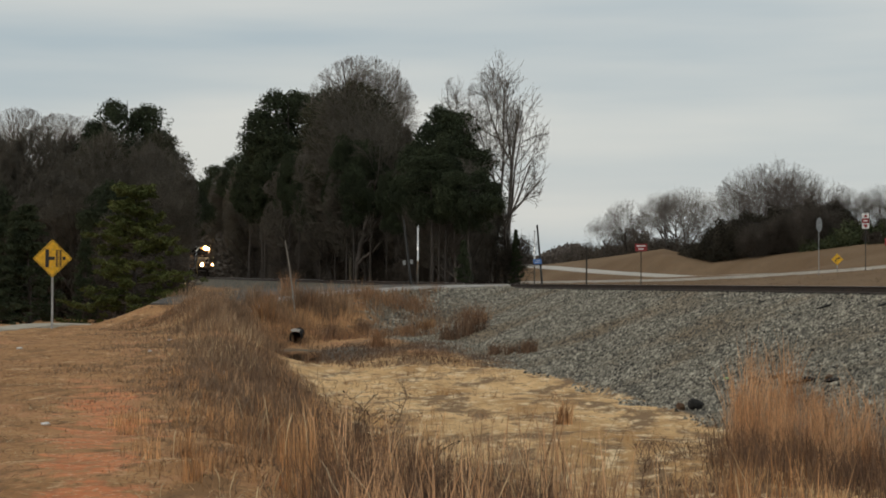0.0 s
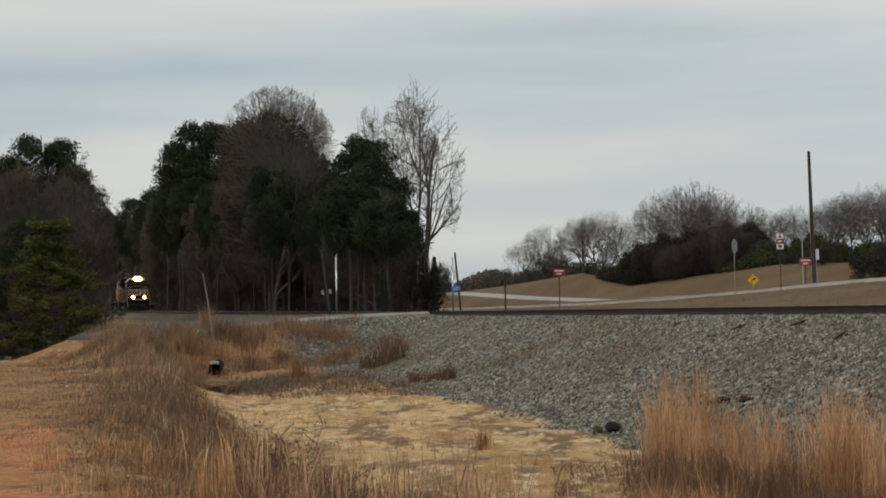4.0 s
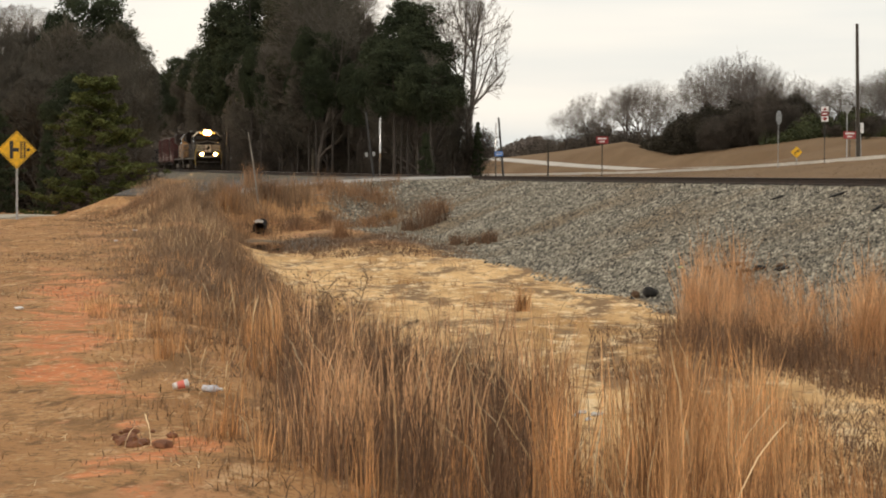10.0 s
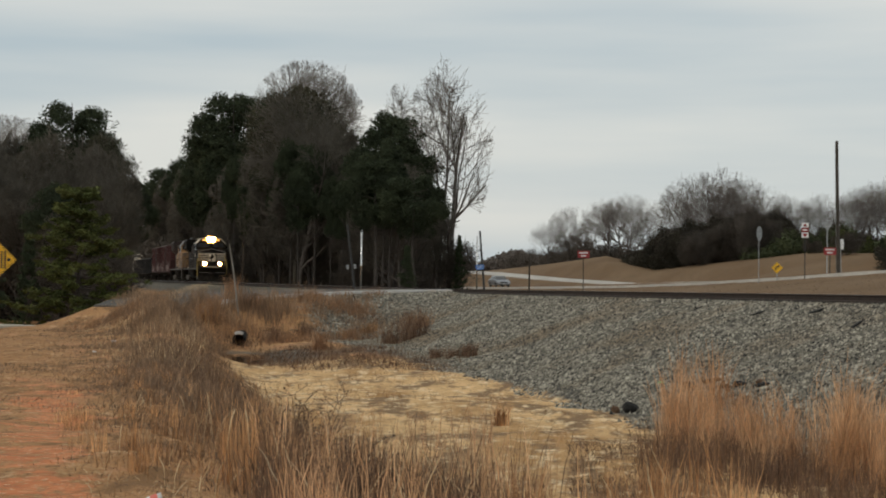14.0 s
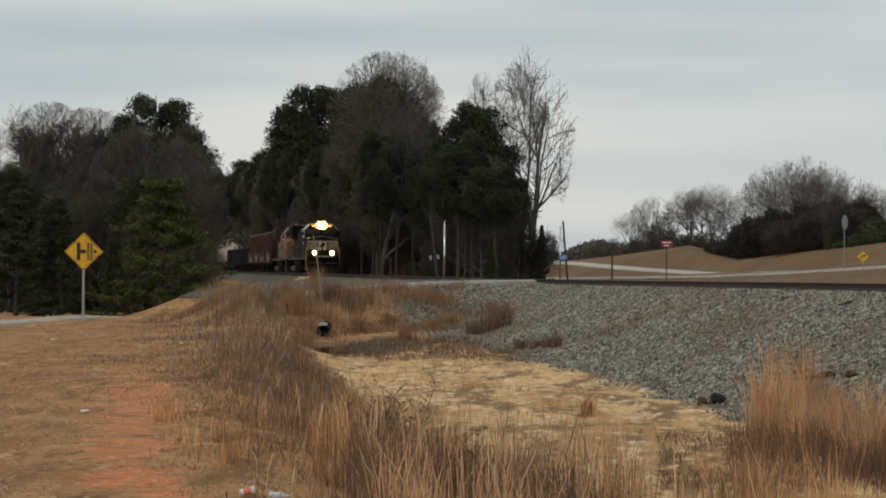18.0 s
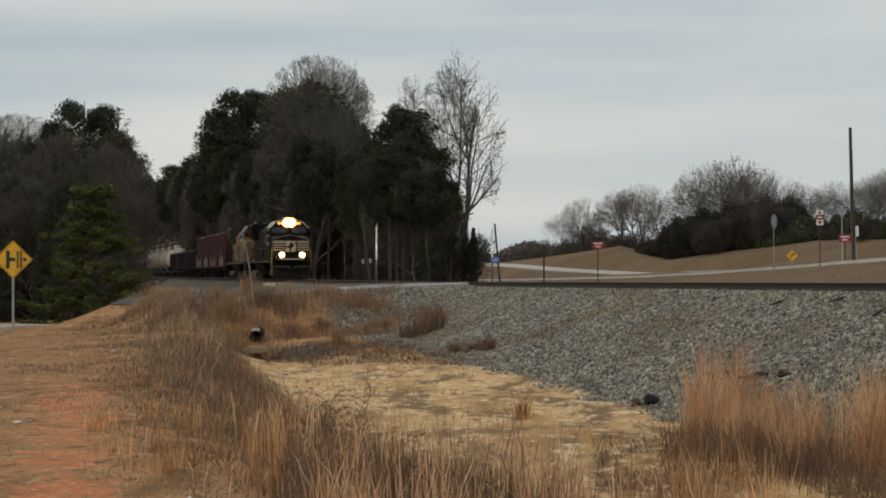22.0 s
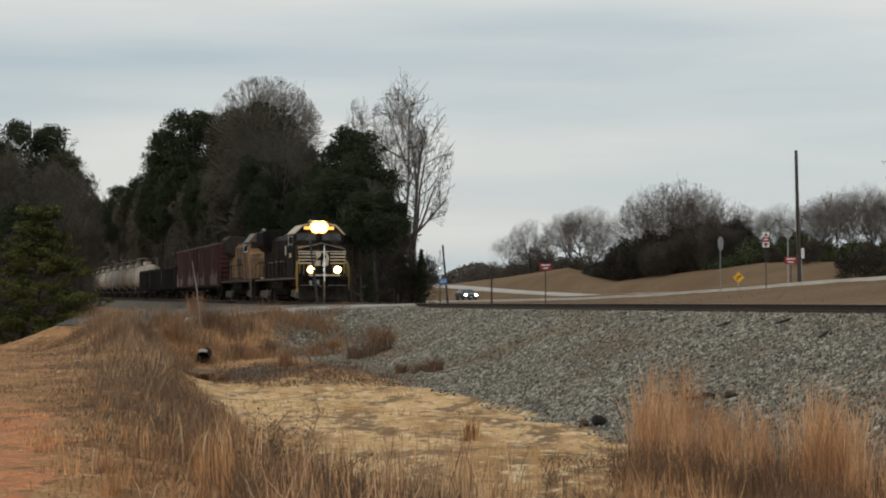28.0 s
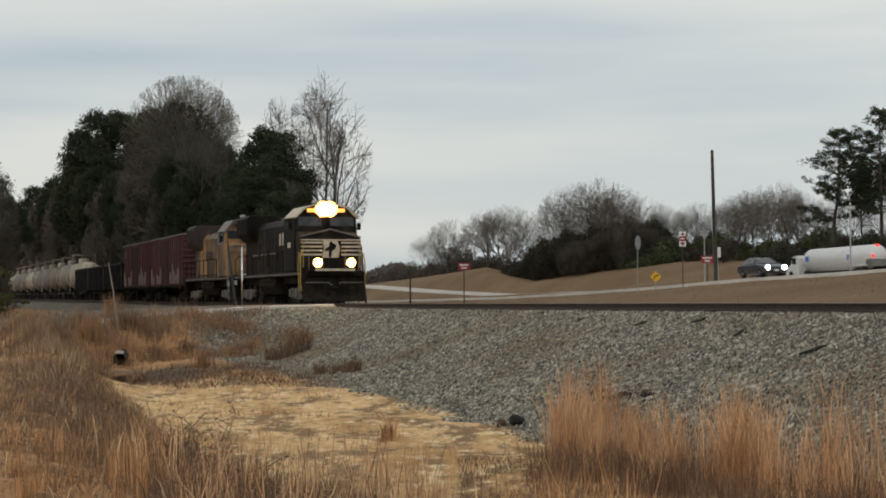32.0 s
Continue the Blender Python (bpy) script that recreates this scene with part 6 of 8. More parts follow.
def grow(rnd, out, p, d, length, r, level, top, spec):
    """One limb and what grows from it."""
    steps = 4 if level == 0 else (3 if level < 3 else 2)
    pts, dirs = [p], [d]
    for k in range(steps):
        wob = spec["wobble"] * (0.5 if level == 0 else 1)
        d = (d + Vector((rnd.gauss(0, wob), rnd.gauss(0, wob), rnd.gauss(0, wob) + spec["lift"] * (0.3 if level else 0.1)))).normalized()
        q = p + d * (length / steps)
        ra, rb = r * (1 - 0.62 * k / steps), r * (1 - 0.62 * (k + 1) / steps)
        out[min(level, 2)].append((tuple(p), tuple(q), max(ra, spec["thin"]), max(rb, spec["thin"])))
        p = q
        pts.append(p)
        dirs.append(d)
    if level >= top:
        return
    kids = spec["kids"][min(level, len(spec["kids"]) - 1)]
    for k in range(kids):
        t = (spec["bare"] if level == 0 else 0.25) + (1 - (spec["bare"] if level == 0 else 0.25)) * (k + rnd.random()) / kids
        i = min(int(t * steps), steps - 1)
        q = pts[i].lerp(pts[i + 1], t * steps - i)
        axis = dirs[i + 1].orthogonal().normalized()
        axis.rotate(Matrix.Rotation(rnd.uniform(0, 2 * math.pi), 3, dirs[i + 1]))
        nd = dirs[i + 1].copy()
        nd.rotate(Matrix.Rotation(radians(rnd.gauss(spec["angle"], 10)), 3, axis))
        reach = length * spec["ratio"] * rnd.uniform(0.7, 1.15) * (1.25 - 0.5 * t)
        reach = min(reach, room_left(q, nd, spec["crown"]) * rnd.uniform(0.8, 1.06))
        if reach > 0.1:
            grow(rnd, out, q, nd, reach, min(r * (1 - 0.6 * t) * 0.6, spec.get("limb", 0.030) * reach + spec["thin"]), level + 1, top, spec)


def bare_tree_parts(seed, spec, bark, twig):
    """Trunk and crown of a leafless tree 10 m tall, as two meshes."""
    rnd = random.Random(seed)
    out = [[], [], []]
    grow(rnd, out, Vector((0, 0, -0.2)), Vector((rnd.uniform(-0.04, 0.04), 0, 1)).normalized(), 9.2 * spec.get("stem", 1.0), spec["girth"], 0, spec["levels"], spec)
    top = max(s[1][2] for k in out for s in k)
    f = 10.0 / top
    sc = [[(tuple(c * f for c in a), tuple(c * f for c in b), ra, rb) for a, b, ra, rb in k] for k in out]
    return limbs_to_mesh("trunk", sc[0] + sc[1], bark, 5), limbs_to_mesh("crown", sc[2], twig, 3)


SPECS = {
    "tall": dict(wobble=0.22, lift=0.14, thin=0.0062, limb=0.040, kids=[11, 9, 8, 4], bare=0.17, angle=38, ratio=0.62, girth=0.14, levels=4, stem=0.86, crown=(6.2, 4.0, 2.05)),
    "fan": dict(wobble=0.08, lift=0.10, thin=0.0050, kids=[13, 8, 6, 4], bare=0.40, angle=32, ratio=0.85, girth=0.13, levels=4, stem=0.7, crown=(6.3, 3.5, 2.6)),
    "spread": dict(wobble=0.10, lift=0.11, thin=0.0105, limb=0.09, kids=[9, 6, 4, 3], bare=0.22, angle=40, ratio=1.0, girth=0.22, levels=4, stem=0.42, crown=(4.6, 4.3, 4.4)),
    "broad": dict(wobble=0.11, lift=0.09, thin=0.0085, limb=0.045, kids=[14, 9, 8, 5], bare=0.20, angle=36, ratio=0.78, girth=0.15, levels=4, stem=0.72, crown=(5.8, 4.2, 3.3)),
    "dense": dict(wobble=0.10, lift=0.09, thin=0.0105, kids=[24, 11, 9, 6], bare=0.10, angle=38, ratio=0.50, girth=0.15, levels=4, stem=0.9, crown=(5.6, 4.3, 2.9)),
    "shrub": dict(wobble=0.20, lift=0.05, thin=0.022, kids=[22, 12, 9], bare=0.04, angle=50, ratio=0.75, girth=0.10, levels=3, stem=0.6, crown=(4.6, 5.2, 5.2)),
}


def leaf_mesh(name, rnd, clumps, per, size, flat, material):
    """Clumps of small needle tufts: crossed slim triangles round each clump's middle."""
    n = len(clumps) * per
    c = np.repeat(np.array([k[:3] for k in clumps], float), per, axis=0)
    rad = np.repeat(np.array([k[3] for k in clumps], float), per)
    g = np.random.RandomState(rnd.randint(0, 9999))
    o = g.normal(size=(n, 3))
    o /= np.linalg.norm(o, axis=1, keepdims=True)
    o *= (g.rand(n, 1) ** 0.45) * rad[:, None]
    o[:, 2] *= flat
    p = c + o
    d = g.normal(size=(n, 3)) + np.array([0, 0, 0.35]) + o / np.maximum(rad[:, None], 0.01) * 0.9
    d /= np.linalg.norm(d, axis=1, keepdims=True)
    s = g.normal(size=(n, 3))
    s -= d * (s * d).sum(1, keepdims=True)
    s /= np.linalg.norm(s, axis=1, keepdims=True)
    L = size * g.uniform(0.6, 1.3, size=(n, 1))
    v = np.stack([p - d * L * 0.4 - s * L * 0.16, p - d * L * 0.4 + s * L * 0.16, p + d * L * 0.6 + s * L * 0.26, p + d * L * 0.6 - s * L * 0.26], 1).reshape(-1, 3)
    f = np.arange(n * 4).reshape(n, 4)
    return raw_mesh(name, v, f, material)


def pine_parts(seed, clear, width, leaf, per=34, tufts=5, cone=False, shape=1.0, egg=False):
    """Trunk with limbs, and needle crown, of a pine 10 m tall. clear: the share of bare trunk."""
    rnd = random.Random(seed)
    segs, clumps = [], []
    p = Vector((0, 0, -0.3))
    lean = Vector((rnd.uniform(-0.03, 0.03), rnd.uniform(-0.03, 0.03), 1))
    knots = [p]
    for k in range(8):
        q = p + Vector((lean.x + rnd.gauss(0, 0.03), lean.y + rnd.gauss(0, 0.03), 1)) * 1.2
        segs.append((tuple(p), tuple(q), 0.15 * (1 - k / 9), 0.15 * (1 - (k + 1) / 9)))
        p = q
        knots.append(p)
    whorls = int(22 * (1 - clear) + 6)
    for k in range(whorls):
        t = clear + (0.985 - clear) * (k + rnd.random() * 0.6) / whorls
        z = t * 9.6
        i = min(int(z / 1.2), 7)
        base = knots[i].lerp(knots[i + 1], min(max((z - i * 1.2) / 1.2, 0), 1))
        s = (t - clear) / (1 - clear)
        reach = width * ((1 - s) ** 0.75 if cone else (max(0.0, math.sin(math.pi * min(1, 0.22 + 0.78 * s) ** shape)) ** 0.8 + 0.12))
        if egg:
            reach = width * (1.04 - s) ** 0.62 * rnd.uniform(0.72, 1.12)
        for j in range(rnd.randint(3, 5)):
            a = rnd.uniform(0, 2 * math.pi)
            L = reach * rnd.uniform(0.55, 1.12)
            up = rnd.uniform(-0.05, 0.4) if not cone else rnd.uniform(0.05, 0.45)
            tip = base + Vector((math.cos(a) * L, math.sin(a) * L, L * up))
            mid = base.lerp(tip, 0.55) + Vector((0, 0, -0.05 * L))
            segs.append((tuple(base), tuple(mid), 0.035, 0.024))
            segs.append((tuple(mid), tuple(tip), 0.024, 0.01))
            for m in range(tufts):
                f = 0.38 + 0.62 * (m + rnd.random()) / tufts
                q = base.lerp(tip, f) + Vector((rnd.gauss(0, 0.16), rnd.gauss(0, 0.16), rnd.gauss(0.03, 0.1)))
                clumps.append((q.x, q.y, q.z, rnd.uniform(0.20, 0.38) * (0.75 if cone else 1.0)))
    return limbs_to_mesh("trunk", segs, M["bark"], 5), leaf_mesh("crown", rnd, clumps, int(per * 2.6), 0.10, 0.75, leaf)


def lobed_crown(seed, base, top, wide, n_lobes, quads, size, leaf, lobe=(0.55, 0.95), widest=0.5):
    """A dense rounded crown of leafy lobes, for a tree 10 m tall; wide is its half width, widest the height share of its widest place."""
    rnd = random.Random(seed)
    clumps = []
    mid, tall = base + (top - base) * widest, None
    for k in range(n_lobes):
        d = Vector((rnd.gauss(0, 1), rnd.gauss(0, 1), rnd.gauss(0, 1))).normalized() * rnd.uniform(0.55, 1.0) ** 0.5
        r = rnd.uniform(*lobe)
        tall = (top - mid if d.z > 0 else mid - base) - r * 0.75
        c = Vector((d.x * (wide - r * 0.75), d.y * (wide - r * 0.75), mid + d.z * tall))
        for j in range(46):
            d = Vector((rnd.gauss(0, 1), rnd.gauss(0, 1), rnd.gauss(0.25, 1))).normalized() * r * rnd.uniform(0.55, 1.0)
            q = c + Vector((d.x, d.y, d.z * 0.8))
            clumps.append((q.x, q.y, q.z, rnd.uniform(0.14, 0.30)))
    return leaf_mesh("crown", rnd, clumps, max(4, quads // len(clumps)), size, 0.8, leaf)


def lobed_pine(seed, clear, wide, lobes=30, widest=0.45):
    """A tall pine with a bare trunk, dead stubs and a dense rounded crown."""
    rnd = random.Random(seed)
    segs, p = [], Vector((0, 0, -0.3))
    for k in range(8):
        q = p + Vector((rnd.gauss(0, 0.04), rnd.gauss(0, 0.04), 1.18))
        segs.append((tuple(p), tuple(q), 0.14 * (1 - k / 9), 0.14 * (1 - (k + 1) / 9)))
        for j in range(3 if k < 4 else (5 if k < 7 else 0)):
            a, r = rnd.uniform(0, 2 * math.pi), (rnd.uniform(0.3, 0.8) if k < 3 else wide * rnd.uniform(0.4, 0.75) * (1 - max(0, k - 5) / 4))
            b = p.lerp(q, rnd.random())
            segs.append((tuple(b), tuple(b + Vector((math.cos(a) * r, math.sin(a) * r, r * rnd.uniform(-0.1, 0.4)))), 0.03, 0.008))
        p = q
    return limbs_to_mesh("trunk", segs, M["bark"], 5), lobed_crown(seed + 50, clear * 10, 9.75, wide, lobes, 42000, 0.085, M["pine_leaf"], widest=widest)


def vine_tree(seed, wide):
    """A forked tree whose twigs are matted with dull evergreen vine."""
    rnd = random.Random(seed)
    out = [[], [], []]
    spec = dict(SPECS["dense"], levels=3, kids=[16, 9, 6])
    grow(rnd, out, Vector((0, 0, -0.2)), Vector((0, 0, 1)), 8.6, 0.16, 0, 3, spec)
    segs = [q for k in out for q in k]
    f = 9.9 / max(q[1][2] for q in segs)
    segs = [(tuple(c * f for c in a), tuple(c * f for c in b), ra, rb) for a, b, ra, rb in segs]
    return limbs_to_mesh("trunk", segs, M["twig_brown"], 3), lobed_crown(seed + 70, 2.8, 9.8, wide, 52, 36000, 0.075, M["vine_leaf"], widest=0.62)


def tree_of(name, meshes, label, category, group):
    g = thing(name, pose(0, -500, -80), label, category, group)
    part("trunk", meshes[0], None, g)
    part("crown", meshes[1], None, g)
    return g


TREES = {
    "tall": [tree_of("bare_tree", bare_tree_parts(s, SPECS["tall"], M["bark_grey"], M["twig_pale"]), "tall leafless grey tree with fine upright twigs", "tree", "bare trees") for s in (1, 2)],
    "fan": [tree_of("bare_tree", bare_tree_parts(16, SPECS["fan"], M["bark_grey"], M["twig_pale"]), "tall leafless pale grey tree with a wide fan of twigs", "tree", "bare trees")],
    "spread": [tree_of("bare_tree", bare_tree_parts(s, SPECS["spread"], M["bark"], M["twig_far"]), "leafless spreading field tree on the hill edge", "tree", "hill trees") for s in (3, 4, 5)],
    "dense": [tree_of("bare_tree", bare_tree_parts(s, SPECS["dense"], M["bark"], M["twig_brown"]), "leafless brown tree with a dense round twig crown", "tree", "bare trees") for s in (6, 7)],
    "broad": [tree_of("bare_tree", bare_tree_parts(17, SPECS["broad"], M["bark_grey"], M["twig_brown"]), "leafless grey-brown tree with a broad fan of limbs", "tree", "bare trees")],
    "shrub": [tree_of("bare_shrub", bare_tree_parts(s, SPECS["shrub"], M["bark"], M["brush"]), "leafless dark brown shrub thicket", "shrub", "shrubs") for s in (8, 9)],
    "pine": [tree_of("pine_tree", lobed_pine(11, 0.44, 1.8, 34, 0.5), "tall dark green pine with a bare lower trunk", "tree", "pines"),
             tree_of("pine_tree", lobed_pine(12, 0.42, 2.4, 46), "tall dark green pine with a broad round crown", "tree", "pines")],
    "young": [tree_of("young_pine", pine_parts(13, 0.05, 3.5, M["young_pine"], 34, 7, True, egg=True), "young bushy yellow-green pine beside the lane", "tree", "young pines")],
    "vine": [tree_of("vine_tree", vine_tree(s, w), "leafless tree matted with dull olive vine", "tree", "vine-clad trees") for s, w in ((31, 2.45), (33, 2.2))],
    "cedar": [tree_of("cedar_tree", pine_parts(14, 0.03, 2.3, M["cedar_leaf"], 30, 6, True), "dark green cedar at the edge of the wood", "tree", "cedars")],
    "airy": [tree_of("pine_tree", pine_parts(15, 0.30, 2.3, M["pine_leaf"], 20, 4), "open-crowned dark pine beyond the highway", "tree", "pines")],
}
used = set()


def plant(kind, az, y, el_top, wide=1.0, k=0, turn=None, x=None, sink=0.0):
    """Sets a tree so that its top rises to a slope el_top above the eye's level, az across, y deep."""
    x = az * y if x is None else x
    z = zf(x, y) - sink
    s = (1.6 + el_top * y - z) / (9.4 if kind in ("pine", "airy") else 10.0)
    pool = TREES[kind]
    first = pool[k % len(pool)]
    turn = random.uniform(0, 360) if turn is None else turn
    m = pose(x, y, z, 0, 0, turn) @ Matrix.Diagonal((s * wide, s * wide, s, 1))
    if first.name in used:
        return copy_thing(first, m @ Matrix.Diagonal([1 / k2 for k2 in first.scale] + [1]))
    used.add(first.name)
    first.matrix_basis = m
    return first


# the wood behind the track
plant("pine", -0.1735, 232, 0.1040, 0.95, 1, 15)
plant("pine", -0.1600, 240, 0.1050, 0.9, 1, 200)
plant("pine", -0.1850, 246, 0.0820, 0.85, 0, 120)
plant("pine", -0.1940, 256, 0.0660, 0.85, 0, 240)
plant("pine", -0.1500, 226, 0.0960, 0.9, 0, 60)
plant("vine", -0.1400, 180, 0.1085, 1.05, 0, 30)
plant("vine", -0.1265, 188, 0.0900, 0.85, 1, 100)
plant("dense", -0.1560, 186, 0.0780, 0.7, 1)
plant("broad", -0.1385, 168, 0.1040, 0.95, 0, 50)
plant("broad", -0.1250, 174, 0.0860, 0.9, 0, 170)
plant("broad", -0.0840, 142, 0.0660, 0.9, 0, 310)
plant("fan", -0.1350, 212, 0.1195, 1.05, 0, 40)
plant("fan", -0.1300, 224, 0.1120, 0.9, 0, 160)
plant("pine", -0.0885, 150, 0.0945, 1.0, 1, 70)
plant("pine", -0.1010, 160, 0.0760, 0.85, 1, 10)
plant("pine", -0.0790, 158, 0.0700, 0.75, 0, 100)
plant("pine", -0.1120, 172, 0.0780, 0.85, 0, 310)
plant("tall", -0.0590, 150, 0.1235, 0.88, 0, 140)
plant("tall", -0.0665, 154, 0.1140, 0.75, 1, 20)
plant("tall", -0.0850, 172, 0.1080, 0.6, 1, 80)
plant("dense", -0.110, 168, 0.070, 0.7, 0)
plant("dense", -0.076, 147, 0.058, 0.7, 1)
plant("dense", -0.0640, 150, 0.046, 0.5, 0)
plant("pine", -0.206, 300, 0.064, 1.1, 1)
plant("pine", -0.198, 285, 0.068, 1.0, 0)
plant("dense", -0.190, 262, 0.066, 0.8, 0)
plant("dense", -0.180, 246, 0.066, 0.8, 1)
plant("pine", -0.2125, 330, 0.052, 1.1, 1)
plant("cedar", -0.0800, 128, 0.024, 1.0)
plant("cedar", -0.0530, 148, 0.030, 0.6)
plant("shrub", -0.0520, 150, 0.028, 0.8, 1)
rw = random.Random(5)
for k in range(46):
    az = -0.205 + 0.128 * (k + rw.random()) / 46
    yt = 20.8 / (az + 0.287)
    y = max(yt + 26 + rw.uniform(0, 45), 134)
    kind = rw.choice(["dense", "dense", "pine", "shrub", "dense"])
    el = {"dense": rw.uniform(0.045, 0.072), "pine": rw.uniform(0.05, 0.075), "shrub": rw.uniform(0.02, 0.035), "cedar": rw.uniform(0.022, 0.04)}[kind]
    plant(kind, az, y, el, rw.uniform(0.9, 1.25), k)

for k in range(14):
    az = -0.186 + 0.108 * (k + rw.random()) / 14
    plant("pine", az, max(20.8 / (az + 0.287) + rw.uniform(20, 34), 138), rw.uniform(0.055, 0.078), rw.uniform(0.5, 0.75), 0)
# the wood left of the gap
plant("pine", -0.2590, 152, 0.0990, 0.95, 1, 40)
plant("vine", -0.2440, 150, 0.0820, 0.85, 0, 200)
plant("vine", -0.2720, 148, 0.0860, 0.8, 1, 20)
plant("pine", -0.2490, 158, 0.0800, 1.0, 0)
plant("pine", -0.2270, 205, 0.0560, 0.9, 1)
plant("pine", -0.2330, 250, 0.0480, 0.9, 1)
plant("dense", -0.2520, 146, 0.0760, 0.72, 1)
plant("broad", -0.2450, 138, 0.0740, 0.85, 0, 20)
plant("broad", -0.2680, 136, 0.0800, 0.9, 0, 130)
plant("dense", -0.2870, 150, 0.0800, 0.8, 1)
plant("dense", -0.3080, 140, 0.0830, 0.8, 0)
plant("dense", -0.3250, 144, 0.0800, 0.8, 1)
plant("dense", -0.2390, 170, 0.0600, 0.8, 0)
plant("fan", -0.2960, 190, 0.0900, 0.9, 0)
plant("fan", -0.3180, 190, 0.0930, 0.9, 1)
plant("tall", -0.2830, 196, 0.0880, 0.8, 1)
plant("tall", -0.3320, 186, 0.0930, 0.8, 0)
plant("young", -0.2550, 99, 0.0570, 1.45)
plant("cedar", -0.3110, 90, 0.0450, 1.3)
plant("cedar", -0.3350, 88, 0.0500, 1.3)
plant("cedar", -0.2810, 104, 0.0300, 0.8)
plant("shrub", -0.2680, 106, 0.0180, 1.0, 0)
plant("shrub", -0.2400, 128, 0.0200, 1.0, 1)
for k in range(26):
    az = -0.365 + 0.122 * (k + rw.random()) / 26
    y = 122 + rw.uniform(0, 50) + (40 if az > -0.25 else 0)
    kind = rw.choice(["dense", "pine", "shrub", "cedar", "dense"])
    el = {"dense": rw.uniform(0.04, 0.07), "pine": rw.uniform(0.045, 0.065), "shrub": rw.uniform(0.015, 0.03), "cedar": rw.uniform(0.02, 0.045)}[kind]
    if az > -0.245:
        el *= 0.6
    plant(kind, az, y, el, rw.uniform(0.9, 1.2), k)

# the field edge on the hill
for k, (az, y, el, wide) in enumerate(((-0.008, 330, 0.036, 1.0), (0.004, 320, 0.044, 0.9), (0.014, 330, 0.040, 1.0), (0.024, 325, 0.049, 1.0), (0.034, 318, 0.051, 1.0), (0.043, 322, 0.044, 1.0),
                                      (0.058, 290, 0.054, 0.9), (0.069, 280, 0.062, 0.9), (0.0815, 276, 0.0675, 1.0), (0.093, 284, 0.061, 0.9), (0.104, 290, 0.055, 0.9), (0.114, 290, 0.053, 0.9),
                                      (0.124, 296, 0.049, 1.0), (0.133, 290, 0.052, 0.9), (0.143, 280, 0.050, 0.9), (0.153, 270, 0.056, 0.8), (0.162, 275, 0.057, 0.8), (0.171, 268, 0.060, 0.7), (0.180, 262, 0.060, 0.8), (0.189, 260, 0.056, 0.8), (0.198, 262, 0.055, 0.8), (0.214, 255, 0.058, 0.8), (0.232, 255, 0.06, 0.8))):
    plant("spread", az, 104 / (az + 0.287) + 8 + 22 * ((k * 7) % 5) / 5, el, wide, k)
for k, (az, y, el, wide) in enumerate(((0.150, 300, 0.055, 0.5), (0.158, 300, 0.060, 0.5), (0.168, 296, 0.062, 0.5), (0.177, 296, 0.063, 0.5), (0.186, 290, 0.060, 0.5), (0.030, 360, 0.050, 0.6), (0.075, 330, 0.060, 0.6), (0.088, 330, 0.062, 0.6))):
    plant("spread", az, 104 / (az + 0.287) + 30, el, wide * 1.3, k + 1)
plant("airy", 0.2030, 204, 0.0895, 1.15, 0, 30)
plant("airy", 0.2290, 200, 0.1010, 1.0, 0, 130)
plant("airy", 0.2500, 205, 0.0950, 1.0, 0, 230)
plant("pine", 0.2190, 215, 0.0700, 0.9, 0)
plant("pine", 0.2360, 220, 0.0800, 0.9, 1)


def bush_top(az):
    """Slope to which the dark bushes between the brown hills rise."""
    return float(np.interp(az, [0.031, 0.036, 0.050, 0.070, 0.102, 0.112, 0.122], [0.010, 0.019, 0.033, 0.039, 0.0455, 0.0445, 0.035]))


for k in range(34):
    az = 0.034 + 0.086 * (k + rw.random()) / 34
    y = 104 / (az + 0.287) + (rw.uniform(-2, 26) if az > 0.075 else rw.uniform(-18, 4))
    plant("shrub", az, y, bush_top(az) - rw.uniform(0.0, 0.010), 0.9, k, sink=0.4)
for k in range(16):
    az = 0.112 + 0.13 * (k + rw.random()) / 16
    y = 104 / (az + 0.287) + rw.uniform(-12, 10)
    plant(rw.choice(["cedar", "young", "shrub"]), az, y, rw.uniform(0.027, 0.036), 1.2, k)
for k in range(22):
    az = 0.10 + 0.15 * (k + rw.random()) / 22
    plant("shrub", az, 104 / (az + 0.287) + rw.uniform(0, 25), rw.uniform(0.027, 0.038), 1.0, k)
for k in range(16):
    az = 0.008 + 0.042 * (k + rw.random()) / 16
    plant("shrub", az, 104 / (az + 0.287) + rw.uniform(0, 25), rw.uniform(0.015, 0.021), 0.9, k)


for k in range(26):
    az = -0.252 + 0.052 * (k + rw.random()) / 26
    plant(rw.choice(["dense", "pine", "dense"]), az, 20.8 / (az + 0.300) + rw.uniform(70, 120), rw.uniform(0.026, 0.042), rw.uniform(0.9, 1.3), k)


def far_woods():
    """The low line of woods on the horizon, and thickets under the trees, as twigs and leaves."""
    g = np.random.RandomState(9)
    clumps = []
    for k in range(900):
        az = g.uniform(-0.06, 0.02)
        y = g.uniform(620, 700)
        x = az * y
        clumps.append((x, y, zf(x, y) + g.uniform(0, 1) * (0.008 + 0.003 * math.sin(az * 180)) * y, 2.0))
    rr = random.Random(4)
    # the lighter twig material puts the distance haze into the colour
    me = leaf_mesh("distant_woods", rr, clumps, 36, 0.8, 0.8, M["twig_far"])
    tagged(new("distant_woods", me), "low line of distant leafless woods, coloured paler for haze", "woods", kind="stuff")


far_woods()


def thicket(name, label, spots, material, size=0.5, per=22):
    me = leaf_mesh(name, random.Random(len(spots)), spots, per, size, 0.9, material)
    tagged(new(name, me), label, "thicket", kind="stuff")


